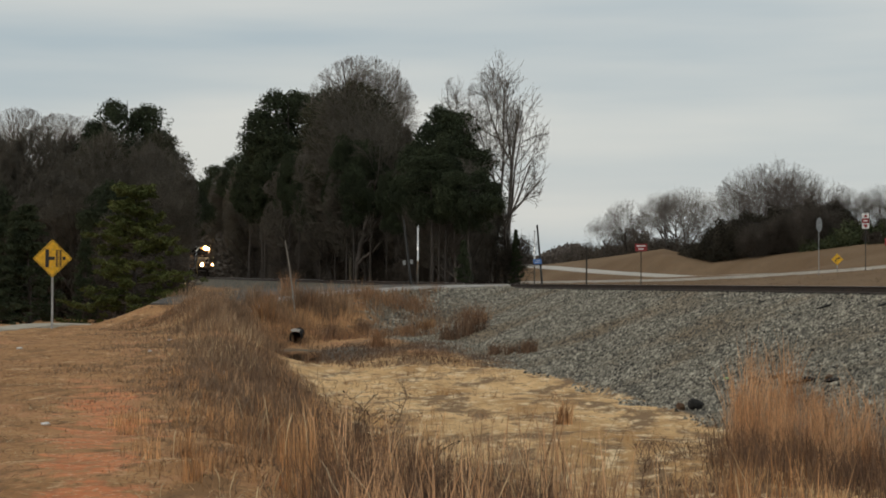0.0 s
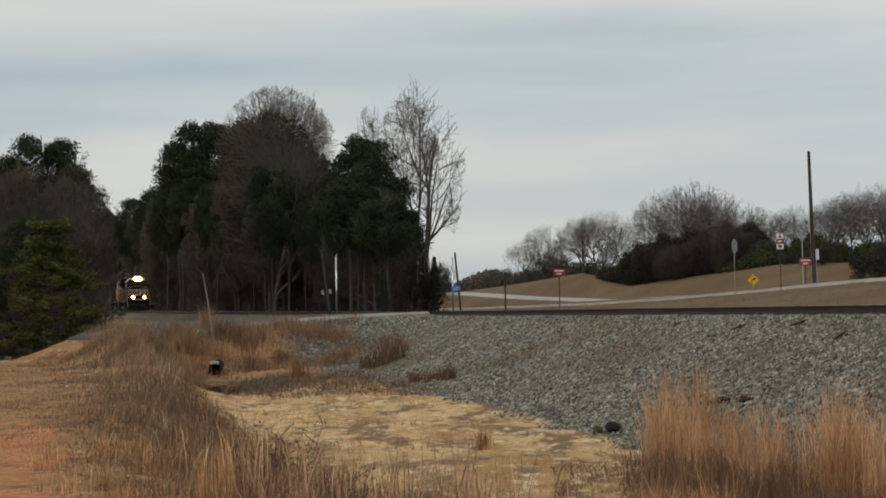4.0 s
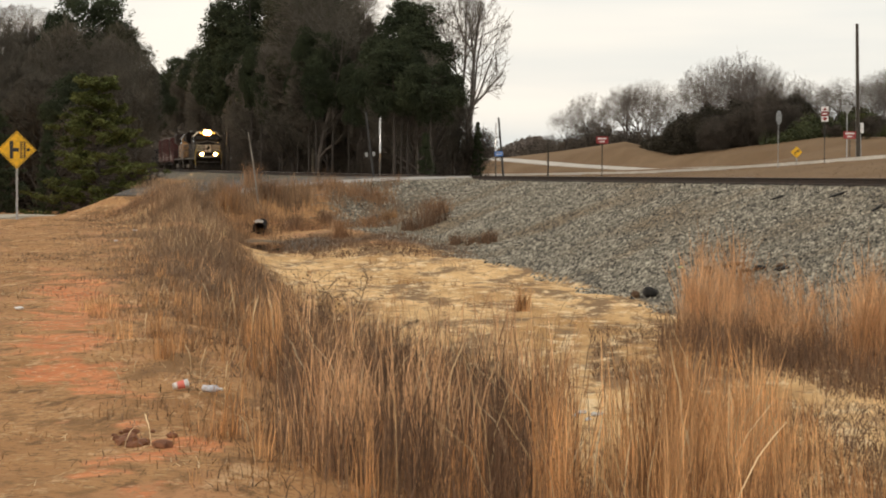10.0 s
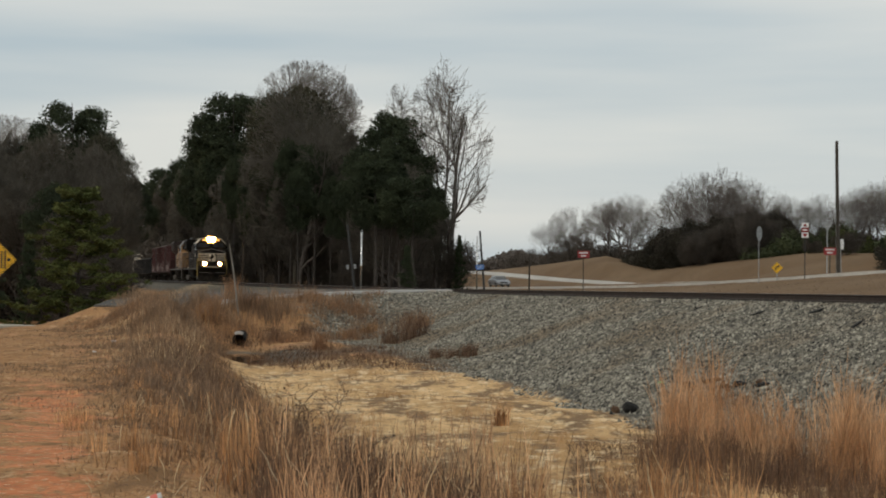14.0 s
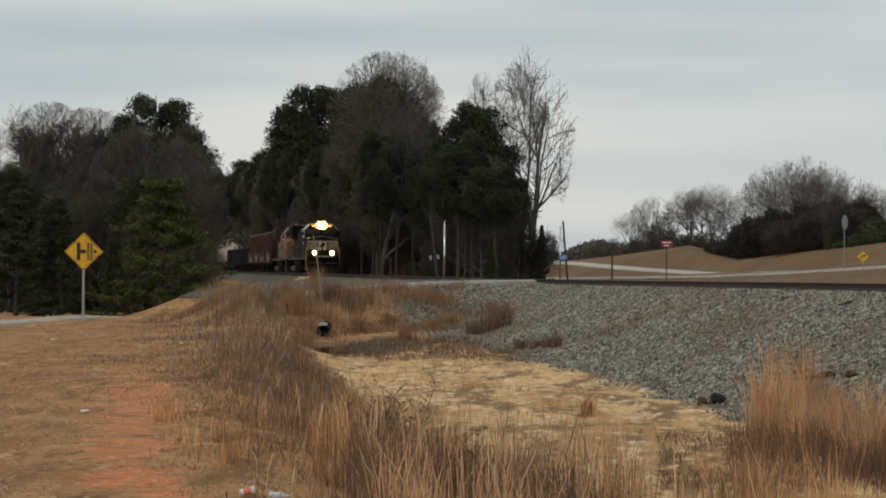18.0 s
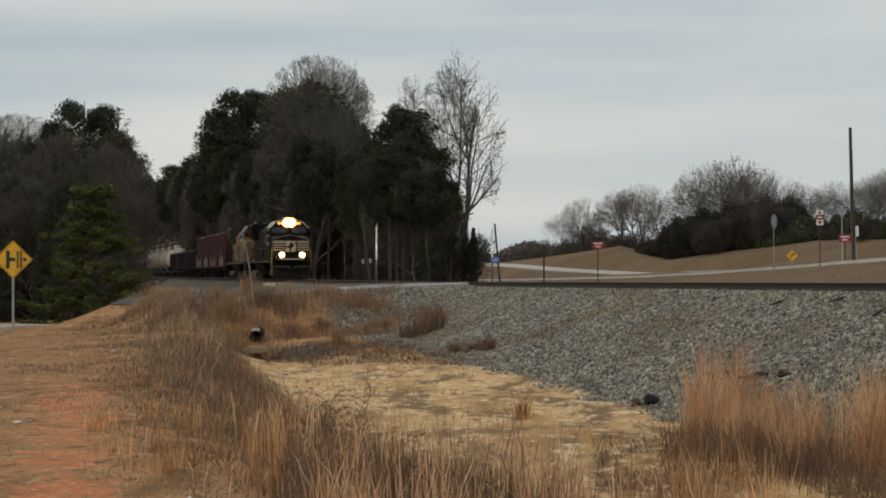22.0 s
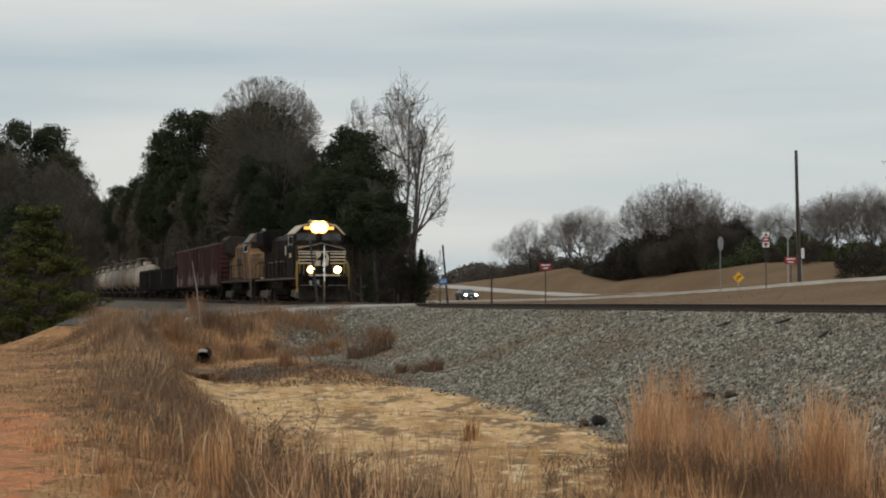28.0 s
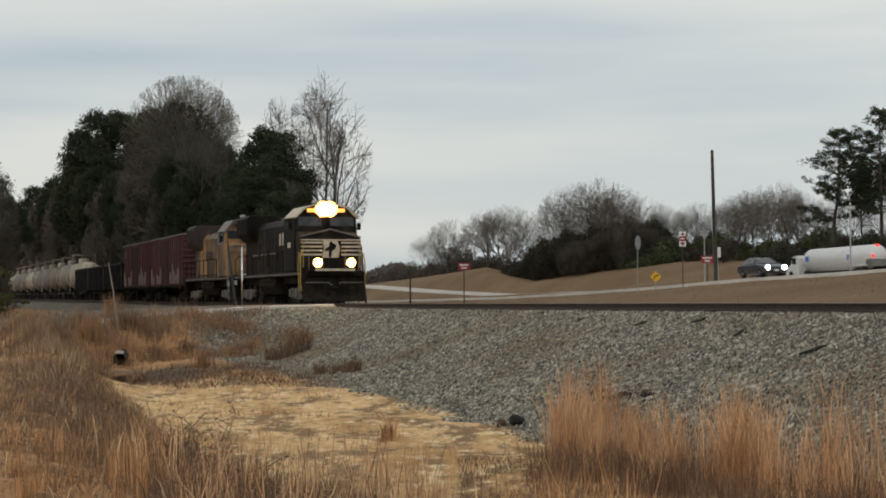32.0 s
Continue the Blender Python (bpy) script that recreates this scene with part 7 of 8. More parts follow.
def spots_between(seed, n, az0, az1, depth, height, r, top_at=None):
    g = np.random.RandomState(seed)
    out = []
    for k in range(n):
        az = g.uniform(az0, az1)
        y = depth(az) + g.uniform(0, 16)
        x = az * y
        if top_at:
            top = max(0.5, 1.6 + y * (top_at(az) + 0.0022 * math.sin(az * 410) + 0.0016 * math.sin(az * 970 + 1) - 0.001) - zf(x, y) - r) / y
        else:
            top = height * max(0.15, 0.75 + 0.3 * math.sin(az * 230) + 0.3 * math.sin(az * 97 + 1))
        out.append((x, y, zf(x, y) + g.rand() ** 1.1 * top * y, r))
    return out


thicket("understorey", "dark tangled leafless understorey behind the track", spots_between(21, 2600, -0.209, -0.064, lambda a: max(20.8 / (a + 0.287) + 50, 172), 0.050, 1.5), M["brush"], 0.17, 110)
thicket("understorey", "dark tangled understorey of the wood beside the lane", spots_between(22, 1500, -0.37, -0.236, lambda a: 134 if a < -0.245 else 190, 0.048, 1.4), M["brush"], 0.22, 56)
thicket("hedge_thicket", "low brown brush along the top of the field", spots_between(23, 600, 0.10, 0.27, lambda a: 104 / (a + 0.287) + 12, 0.011, 1.2), M["brush"], 0.26, 60)
thicket("hedge_thicket", "low brown brush on the crest of the brown hill", spots_between(24, 500, -0.03, 0.06, lambda a: 104 / (a + 0.287) + 14, 0.010, 1.3), M["brush"], 0.26, 60)
thicket("bush_mass", "dense dark tangled bushes between the brown hills", spots_between(25, 2700, 0.033, 0.121, lambda a: 104 / (a + 0.287) + 8 - 28 * (1 - float(ramp(a, 0.05, 0.085))), 0.027, 1.0, bush_top), M["brush_dark"], 0.22, 48)
thicket("field_edge", "low green-brown young growth along the field edge", spots_between(26, 950, 0.094, 0.27, lambda a: 104 / (a + 0.287) + 2 - 8 * (a < 0.12), 0.011, 1.0), M["scrub_green"], 0.32, 34)
thicket("roadside_hedge", "dense dark clipped hedge beside the highway", spots_between(28, 1500, 0.162, 0.30, lambda a: 95 / (a + 0.3), 0.012, 0.6, lambda a: 0.0262 + 0.05 * (a - 0.16)), M["brush_dark"], 0.16, 60)
thicket("understorey", "dark tangled understorey of the far wood along the line", spots_between(27, 700, -0.256, -0.198, lambda a: 20.8 / (a + 0.300) + 60, 0.024, 2.4), M["brush"], 0.6, 34)

# ---- ballast stones ----


def stones(name, label, pts, sizes, material, seed):
    """Angular stones: four-sided points with pushed corners, half sunk."""
    g = np.random.RandomState(seed)
    n = len(pts)
    base = np.array([(-1, -1, -0.6), (1, -1, -0.6), (1, 1, -0.6), (-1, 1, -0.6), (0, 0, 0.9)], float)
    v = base[None] + g.uniform(-0.45, 0.45, size=(n, 5, 3))
    v = v * sizes[:, None, None] * g.uniform(0.7, 1.3, size=(n, 1, 3))
    a = g.uniform(0, 2 * math.pi, n)
    ca, sa = np.cos(a)[:, None], np.sin(a)[:, None]
    v = np.stack([ca * v[..., 0] - sa * v[..., 1], sa * v[..., 0] + ca * v[..., 1], v[..., 2]], -1) + pts[:, None, :]
    f = np.array([(0, 1, 4), (1, 2, 4), (2, 3, 4), (3, 0, 4)])
    faces = (np.arange(n)[:, None, None] * 5 + f[None]).reshape(-1, 3)
    tagged(new(name, raw_mesh(name, v.reshape(-1, 3), faces, material)), label, "ballast", kind="stuff")


def stone_field():
    g = np.random.RandomState(3)
    n = 230000
    y = 24 + 70 * g.rand(n) ** 1.15
    off_n = -1.0 - 9.4 * g.rand(n) ** 0.9
    x = on_line(y, off_n)
    toe_n = np.interp(y, [0, 30, 45, 58, 66, 80], [-10.0, -9.2, -8.2, -7.8, -8.8, -9.8])
    keep = ditch(x, y) > toe_n + 0.7 * noise2(x, y, 0.8, 1.0) - 0.9 * g.rand(n)
    keep &= ~((y > 58) & (ditch(x, y) < -5.5) & (g.rand(n) < 0.95 * ramp(-ditch(x, y), 7.0, 9.8)))
    d, t = side_road(x, y)
    keep &= ~((np.abs(d) < 3.3) & (t > 0))
    x, y, off_n = x[keep], y[keep], off_n[keep]
    size = 0.015 + 0.026 * g.rand(len(x)) ** 2.5 + 0.004 * (off_n < -6)
    z = ground_at(x, y) + size * 0.25
    stones("ballast_stones", "grey angular crushed-stone ballast on the embankment slope", np.stack([x, y, z], -1), size, M["stone"], 8)


stone_field()

# ---- grass ----


def blades(name, label, x, y, h, lean, width, material, seed, curl=0.25, head=0.0, joints=3, category="grass"):
    """Ribbon blades that rise and bow over; head widens the last joint like a seed head."""
    g = np.random.RandomState(seed)
    # nothing grows in the mouth of the culvert
    free = np.hypot((x - puddle_x(y)) / 0.62, (y - 59.4) / 5.8) > 1
    x, y, h, lean = x[free], y[free], h[free], lean[free]
    n = len(x)
    z = ground_at(x, y) - 0.03
    a = g.uniform(0, 2 * math.pi, n)
    dx, dy = np.cos(a), np.sin(a)
    # the flat side of a blade turns any way
    b = g.uniform(0, math.pi, n)
    wx, wy = np.cos(b), np.sin(b)
    verts = []
    for k in range(joints + 1):
        t = k / joints
        out = lean * h * (0.35 * t + 0.65 * t ** 2.2) + curl * h * np.maximum(t - 0.55, 0) ** 2
        up = h * (t - 0.18 * lean * t ** 3)
        if 0 < k:
            out = out + h * 0.012 * g.normal(size=n)
        w = width * (1 - 0.75 * t)
        if head:
            w = width * (0.55 + (head if 0.6 < t < 0.99 else 0.0)) if t < 0.99 else width * 0.12
        verts.append(np.stack([x + dx * out - wx * w / 2, y + dy * out - wy * w / 2, z + up], -1))
        verts.append(np.stack([x + dx * out + wx * w / 2, y + dy * out + wy * w / 2, z + up], -1))
    m = 2 * (joints + 1)
    v = np.stack(verts, 1).reshape(-1, 3)
    f = np.concatenate([np.array([[2 * k, 2 * k + 1, 2 * k + 3, 2 * k + 2]]) for k in range(joints)])
    faces = (np.arange(n)[:, None, None] * m + f[None]).reshape(-1, 4)
    ob = new(name, raw_mesh(name, v, faces, material))
    return tagged(ob, label, category, kind="stuff")


def scatter(seed, n, x0, x1, y0, y1, keep):
    g = np.random.RandomState(seed)
    x, y = g.uniform(x0, x1, n), y0 + (y1 - y0) * g.rand(n)
    k = keep(x, y, g)
    return x[k], y[k]


def tufted(seed, n_tufts, per, spread, x0, x1, y0, y1, keep):
    """Blades gathered in tufts."""
    cx, cy = scatter(seed, n_tufts, x0, x1, y0, y1, keep)
    g = np.random.RandomState(seed + 1)
    x = np.repeat(cx, per) + g.normal(0, spread, len(cx) * per)
    y = np.repeat(cy, per) + g.normal(0, spread, len(cx) * per)
    return x, y, np.repeat(g.uniform(0.7, 1.15, len(cx)), per)


def edge_n(y):
    return np.interp(y, [0, 10, 14, 25, 40, 60, 72], [-20.2, -19.8, -19.5, -19.2, -18.6, -17.6, -16.6])


def sand_left(y):
    return np.interp(y, [0, 10, 20, 30, 40, 48, 60, 72], [-17.4, -17.2, -16.9, -16.6, -16.0, -15.4, -14.4, -13.2])


def foreground(x, y, g):
    n = ditch(x, y)
    k = (n > edge_n(y) - 1.0) & (n < sand_left(y) + 0.8 * noise2(x, y, 0.7, 3.0))
    return k & (g.rand(len(x)) < 0.75 + 0.4 * noise2(x, y, 0.9, 5.0))


def vary_h(seed, n, lo, hi):
    return np.random.RandomState(seed).uniform(lo, hi, n)


def low_far(y):
    """The tall growth gives way to low weeds farther along the bank."""
    return 1 - 0.62 * ramp(y, 19.5, 26.0)


def feather(x, y, wide=2.8):
    """0 at the edge of the terrace to 1 where the tall growth is full."""
    n = ditch(x, y)
    return 0.16 + 0.84 * ramp(n, edge_n(y) - 1.2 + 0.8 * noise2(x, y, 0.8, 3.3), edge_n(y) + wide * 0.75)


# low dark litter and weeds under the tall grass
x, y = scatter(99, 46000, -12, 2, 9.3, 36, foreground)
blades("undergrowth", "matted dark brown undergrowth on the near bank", x, y, vary_h(51, len(x), 0.06, 0.34) * feather(x, y), vary_h(52, len(x), 0.1, 0.9), 0.012, M["forb"], 10, joints=2)
# tall broomsedge on the near bank, in upright tufts
x, y, k = tufted(101, 850, 30, 0.06, -12, 2, 9.3, 34, lambda x, y, g: foreground(x, y, g) & (g.rand(len(x)) < 0.5 + 0.75 * noise2(x, y, 1.9, 4.4)))
blades("tall_dry_grass", "tall orange-brown dry broomsedge on the near bank", x, y, vary_h(1, len(x), 0.35, 0.95) * k * 1.25 * low_far(y) * feather(x, y), vary_h(2, len(x), 0.01, 0.16), 0.009, M["sedge"], 11)
x, y, k = tufted(103, 1300, 18, 0.14, -12, 2, 9.3, 34, foreground)
blades("dull_dry_grass", "dull brown dry grass among the broomsedge", x, y, vary_h(3, len(x), 0.2, 0.55) * k * 1.2 * low_far(y) * feather(x, y), vary_h(4, len(x), 0.03, 0.32), 0.009, M["sedge_dull"], 12)
x, y = scatter(105, 460, -10, 2.5, 9.5, 26, foreground)
blades("grass_stalks", "pale straw seed stalks bowing over the dry grass", x, y, vary_h(5, len(x), 0.65, 1.15) * low_far(y) * feather(x, y), vary_h(6, len(x), 0.05, 0.5), 0.0075, M["straw"], 13, 0.6, 0.5, 9)
x, y, k = tufted(107, 850, 20, 0.24, -11, 1, 9.6, 32, lambda x, y, g: (ditch(x, y) > edge_n(y) + 0.7) & (ditch(x, y) < sand_left(y) + 0.5) & (g.rand(len(x)) < 0.55 + 0.6 * noise2(x, y, 0.6, 8.0)))
blades("dark_weeds", "dry dark brown weeds with bare stems", x, y, vary_h(7, len(x), 0.2, 0.62) * k * (0.4 + 0.6 * low_far(y)) * feather(x, y), vary_h(8, len(x), 0.02, 0.25), 0.008, M["forb"], 14, 0.1, 0.4, 4)
# dark branching weeds against the sand
def weed_meshes(seed):
    """Branching stems a metre tall, and their dark seed heads."""
    rnd = random.Random(seed)
    segs, heads = [], []
    for k in range(9):
        a, lean = rnd.uniform(0, 2 * math.pi), rnd.uniform(0.02, 0.32)
        p, d = Vector((rnd.gauss(0, 0.04), rnd.gauss(0, 0.04), -0.05)), Vector((math.cos(a) * lean, math.sin(a) * lean, 1))
        tall = rnd.uniform(0.6, 1.02)
        for j in range(6):
            q = p + d.normalized() * tall / 6
            segs.append((tuple(p), tuple(q), 0.006 - 0.0006 * j, 0.0054 - 0.0006 * j))
            if j > 1:
                for m in range(3):
                    b, up = rnd.uniform(0, 2 * math.pi), rnd.uniform(0.4, 1.1)
                    tip = q + Vector((math.cos(b), math.sin(b), up)).normalized() * rnd.uniform(0.06, 0.2)
                    segs.append((tuple(q), tuple(tip), 0.0032, 0.002))
                    heads.append((*tip, rnd.uniform(0.015, 0.032)))
            p, d = q, d + Vector((rnd.gauss(0, 0.09), rnd.gauss(0, 0.09), 0))
        heads.append((*p, 0.03))
    return limbs_to_mesh("stem", segs, M["forb"], 3), leaf_mesh("seed_head", rnd, heads, 3, 0.017, 1.0, M["weed_dark"])


def weeds():
    rnd = random.Random(42)
    kinds = [weed_meshes(k) for k in (1, 2, 3)]
    spots = [(-2.28, 17.3, 1.1), (-2.5, 17.9, 0.95), (-1.95, 17.5, 0.85), (-1.4, 15.2, 0.95), (-1.15, 15.5, 0.8), (-0.75, 14.4, 0.85)]
    spots += [(rnd.uniform(-0.15, -0.04) * y, y, rnd.uniform(0.65, 0.95)) for y in np.linspace(12.0, 19.5, 7)]
    for k, (x, y, h) in enumerate(spots):
        g = thing("weed", pose(x, y, zf(x, y), 0, 0, 77 * k) @ Matrix.Diagonal((h * 1.1, h * 1.1, h, 1)), "dead brown weed with thin branching stem and dry seed heads", "weed", "dead weeds")
        part("stem", kinds[k % 3][0], None, g)
        tagged(part("seed_head", kinds[k % 3][1], None, g), "dark dry seed heads on the twigs", kind="stuff")


weeds()


# clumps along the foot of the ballast
def right_clump(x, y, g):
    n = ditch(x, y)
    return (np.abs(n + 10.95 - 7.0 * (np.minimum(x / y, 0.2) - 0.06) + 0.25 * noise2(x, y, 1.1, 2.0)) < 0.7) & (x / y > 0.058) & (x / y < 0.32) & (noise2(x, y, 2.3, 4.0) > -0.48)


x, y, k = tufted(111, 330, 120, 0.12, 0.8, 8.5, 17.5, 32.0, right_clump)
blades("tall_dry_grass", "dense russet broomsedge clumps at the foot of the ballast", x, y, vary_h(9, len(x), 0.45, 1.42) * k * (1.0 + 0.34 * noise2(x, y, 3.4, 7.0)), vary_h(10, len(x), 0.02, 0.42) ** 1.4, 0.0075, M["sedge_red"], 15, 0.25, 0.5, 5)
# dark blades put in for the shadow under the clumps
x, y, k = tufted(113, 620, 50, 0.22, 0.8, 8.5, 16.5, 32, lambda x, y, g: (np.abs(ditch(x, y) + 11.5 - 7.0 * (np.minimum(x / y, 0.2) - 0.06)) < 1.2) & (x / y > 0.055))
blades("dull_dry_grass", "dark dry grass standing in for shade at the base of the broomsedge clumps", x, y, vary_h(11, len(x), 0.12, 0.6) * k, vary_h(12, len(x), 0.05, 0.5), 0.011, M["forb"], 16)
# the shaded ground before the clumps, imitated by a dark low mat
x, y = scatter(157, 26000, 0.2, 8, 12, 30, lambda x, y, g: (ditch(x, y) > -14.6) & (ditch(x, y) < -11.3 + 6.0 * np.clip(x / y - 0.06, 0, 0.14)) & (x / y > -0.012) & (noise2(x, y, 0.9, 1.5) > -0.35 + 0.25 * (x / y < 0.04)))
blades("undergrowth", "flattened dead grass coloured dark as the shade before the broomsedge", x, y, vary_h(67, len(x), 0.04, 0.22), vary_h(68, len(x), 0.3, 1.3), 0.012, M["forb"], 39, joints=2)


def right_near(x, y, g):
    az = x / y
    return (az > -0.03) & (az < 0.30) & (g.rand(len(x)) < 0.12 + 0.85 * ramp(az, 0.02, 0.04) * (1 - 0.55 * ramp(az, 0.105, 0.125))) & (noise2(x, y, 1.6, 5.5) > -0.3)


x, y, k = tufted(115, 340, 46, 0.07, -0.6, 5.5, 10.0, 15.5, right_near)
blades("tall_dry_grass", "tawny broomsedge beside the ditch", x, y, vary_h(13, len(x), 0.5, 1.25) * k * (1 - 0.4 * ramp(x / y, 0.09, 0.13)), vary_h(14, len(x), 0.01, 0.16), 0.0065, M["sedge"], 17, 0.12, 0.4, 4)
x, y, k = tufted(119, 420, 30, 0.16, -0.6, 5.5, 9.6, 16.5, right_near)
blades("undergrowth", "matted brown undergrowth beside the ditch", x, y, vary_h(53, len(x), 0.1, 0.42) * k, vary_h(54, len(x), 0.1, 0.8), 0.009, M["forb"], 31)
x, y, k = tufted(117, 70, 7, 0.10, -0.5, 5.5, 10.0, 16, right_near)
blades("grass_stalks", "pale straw stalks with feathery heads", x, y, vary_h(15, len(x), 0.8, 1.3) * k, vary_h(16, len(x), 0.03, 0.3), 0.007, M["straw"], 18, 0.4, 0.6, 9)


# stems on the slope of the near bank, tall enough to stand before the sand
def slope_front(x, y, g):
    az = x / y
    return (az > -0.15) & (az < -0.018) & (noise2(x, y, 2.1, 6.6) > -0.35)


def slope_height(x, y):
    """Stems grow longer where the slope falls away."""
    return np.clip(0.62 - ground_at(x, y), 0.5, 1.35) * (0.9 + 0.25 * noise2(x, y, 2.7, 1.2))


x, y, k = tufted(109, 330, 26, 0.17, -2.4, 0.2, 10.5, 17, slope_front)
blades("dark_weeds", "dark brown weeds between the broomsedge tufts", x, y, vary_h(61, len(x), 0.35, 0.95) * k * slope_height(x, y), vary_h(62, len(x), 0.02, 0.2), 0.007, M["forb"], 36, 0.1, 0.4, 4)
x, y, k = tufted(159, 130, 34, 0.075, -2.4, 0.2, 10.5, 17, lambda x, y, g: slope_front(x, y, g) & (noise2(x, y, 1.5, 2.9) > 0.0))
blades("tall_dry_grass", "russet broomsedge tufts on the slope of the near bank", x, y, vary_h(69, len(x), 0.5, 1.1) * k * slope_height(x, y), vary_h(70, len(x), 0.01, 0.17), 0.0075, M["sedge_red"], 40, 0.2, 0.4, 4)
x, y = scatter(161, 60, -2.4, 0.2, 10.0, 17, slope_front)
blades("grass_stalks", "pale straw stalks among dark weeds", x, y, vary_h(71, len(x), 0.8, 1.2) * slope_height(x, y), vary_h(72, len(x), 0.05, 0.4), 0.0065, M["straw"], 41, 0.5, 0.5, 9)


# left bank
def bank(x, y, g):
    n = ditch(x, y)
    return (n > edge_n(y) - 1.2 - 0.02 * (y - 30) - 1.2 * noise2(x, y, 0.6, 12.0)) & (n < sand_left(y) - 0.2) & (x > lane_x(y) + 0.6)


x, y, k = tufted(121, 3000, 16, 0.24, -24, -4, 24, 74, bank)
blades("bank_grass", "pale tan dry grass covering the bank", x, y, vary_h(17, len(x), 0.2, 0.5) * k * np.maximum(feather(x, y, 2.6), 0.25), vary_h(18, len(x), 0.05, 0.6), 0.014, M["bank_tan"], 19)
x, y, k = tufted(123, 500, 14, 0.25, -24, -4, 34, 78, bank)
blades("bank_grass", "straw-coloured tufts on the bank", x, y, vary_h(19, len(x), 0.2, 0.5) * k * feather(x, y, 2.6), vary_h(20, len(x), 0.05, 0.5), 0.016, M["straw"], 20)
x, y, k = tufted(155, 1300, 20, 0.30, -12, -2, 18, 40, lambda x, y, g: foreground(x, y, g) & (noise2(x, y, 0.55, 3.7) > -0.25))
blades("dark_weeds", "grey-brown matted weeds along the bank", x, y, vary_h(65, len(x), 0.08, 0.34) * k * np.maximum(feather(x, y), 0.25), vary_h(66, len(x), 0.1, 0.8), 0.011, M["weed_grey"], 38)
x, y, k = tufted(125, 620, 18, 0.42, -14, -5.0, 29, 49, lambda x, y, g: bank(x, y, g) & (x / y > -0.224 + 0.02 * g.rand(len(x))) & (x / y < -0.172) & (g.rand(len(x)) < 0.7))
blades("dark_weeds", "grey-brown weedy thicket on the bank", x, y, vary_h(21, len(x), 0.12, 0.4) * k, vary_h(22, len(x), 0.1, 0.6), 0.014, M["weed_grey"], 21)


x, y, k = tufted(163, 420, 22, 0.34, -12, -5, 33, 52, lambda x, y, g: bank(x, y, g) & (np.abs(x / y + 0.186 + 0.008 * noise2(x, y, 0.5, 1.0)) < 0.022))
blades("dark_weeds", "dense dark weeds at the edge of the sand", x, y, vary_h(73, len(x), 0.12, 0.42) * k, vary_h(74, len(x), 0.1, 0.8), 0.014, M["forb"], 42)
x, y, k = tufted(129, 1700, 18, 0.34, -20, -4.0, 24, 78, bank)
blades("dark_weeds", "brown weeds scattered over the grassy bank", x, y, vary_h(59, len(x), 0.12, 0.5) * k * np.maximum(feather(x, y, 2.6), 0.22), vary_h(60, len(x), 0.1, 0.6), 0.015, M["weed_grey"], 35)
x, y, k = tufted(127, 900, 22, 0.3, -19, -8, 54, 78, lambda x, y, g: (np.abs(ditch(x, y) + 16.2) < 2.3) & (x > lane_x(y) + 0.8))
blades("bank_grass", "taller russet grass along the crest of the bank", x, y, vary_h(35, len(x), 0.2, 0.6) * k * feather(x, y, 1.6) * ramp(ditch(x, y), -18.2, -15.2), vary_h(36, len(x), 0.05, 0.4), 0.02, M["bank_tan"], 28)
# tufts round the culvert and under the side road
def below_road(x, y, g):
    d, t = side_road(x, y)
    return (d > 3.2) & (d < 9.5) & (t > -0.1) & (t < 0.8) & (ditch(x, y) < -5.0) & (g.rand(len(x)) < 0.55 + 0.5 * noise2(x, y, 0.9, 6.0))


x, y, k = tufted(131, 800, 18, 0.2, -24, -2, 60, 92, below_road)
blades("road_bank_grass", "russet tufts of grass below the side road", x, y, vary_h(23, len(x), 0.2, 0.6) * k, vary_h(24, len(x), 0.05, 0.4), 0.018, M["reed_red"], 22)
x, y, k = tufted(133, 800, 18, 0.25, -24, -2, 58, 92, below_road)
blades("road_bank_grass", "tan grass on the bank of the side road", x, y, vary_h(25, len(x), 0.15, 0.5) * k, vary_h(26, len(x), 0.05, 0.5), 0.018, M["sedge_dull"], 23)


x, y, k = tufted(135, 2800, 16, 0.25, -22, -2, 56, 92, below_road)
blades("dark_weeds", "dark brown weeds on the bank of the side road", x, y, vary_h(37, len(x), 0.1, 0.4) * k, vary_h(38, len(x), 0.1, 0.6), 0.018, M["forb"], 29)


x, y, k = tufted(137, 2200, 24, 0.26, -22, -4, 60, 92, lambda x, y, g: (side_road(x, y)[0] > 3.3) & (side_road(x, y)[0] < 5.4) & (side_road(x, y)[1] > 0.08) & (side_road(x, y)[1] < 0.34 + 0.24 * g.rand(len(x)) ** 2))
blades("road_bank_grass", "taller russet grass along the edge of the side road", x, y, vary_h(39, len(x), 0.3, 0.85) * k, vary_h(40, len(x), 0.05, 0.4), 0.02, M["bank_tan"], 34)


x, y, k = tufted(139, 900, 14, 0.25, -12, -2, 53, 65, lambda x, y, g: (ditch(x, y) > -14.5) & (ditch(x, y) < -8.2))
blades("dark_weeds", "low dark weeds on the damp ground below the culvert", x, y, vary_h(63, len(x), 0.06, 0.24) * k, vary_h(64, len(x), 0.2, 0.9), 0.018, M["forb"], 37, joints=2)


def tuft(az, el, h, r, material, label, seed=0):
    """A single clump of grass or low shrub, as a thing."""
    x0, y0 = on_ground(az, el)
    g = np.random.RandomState(seed)
    n = int(40 + 420 * r)
    x, y = x0 + g.normal(0, r * 0.6, n), y0 + g.normal(0, r * 0.45, n)
    ob = blades("grass_tuft", label, x, y, g.uniform(0.55, 1.0, n) * h, g.uniform(0.02, 0.45, n), 0.02, material, seed, category="grass tuft")


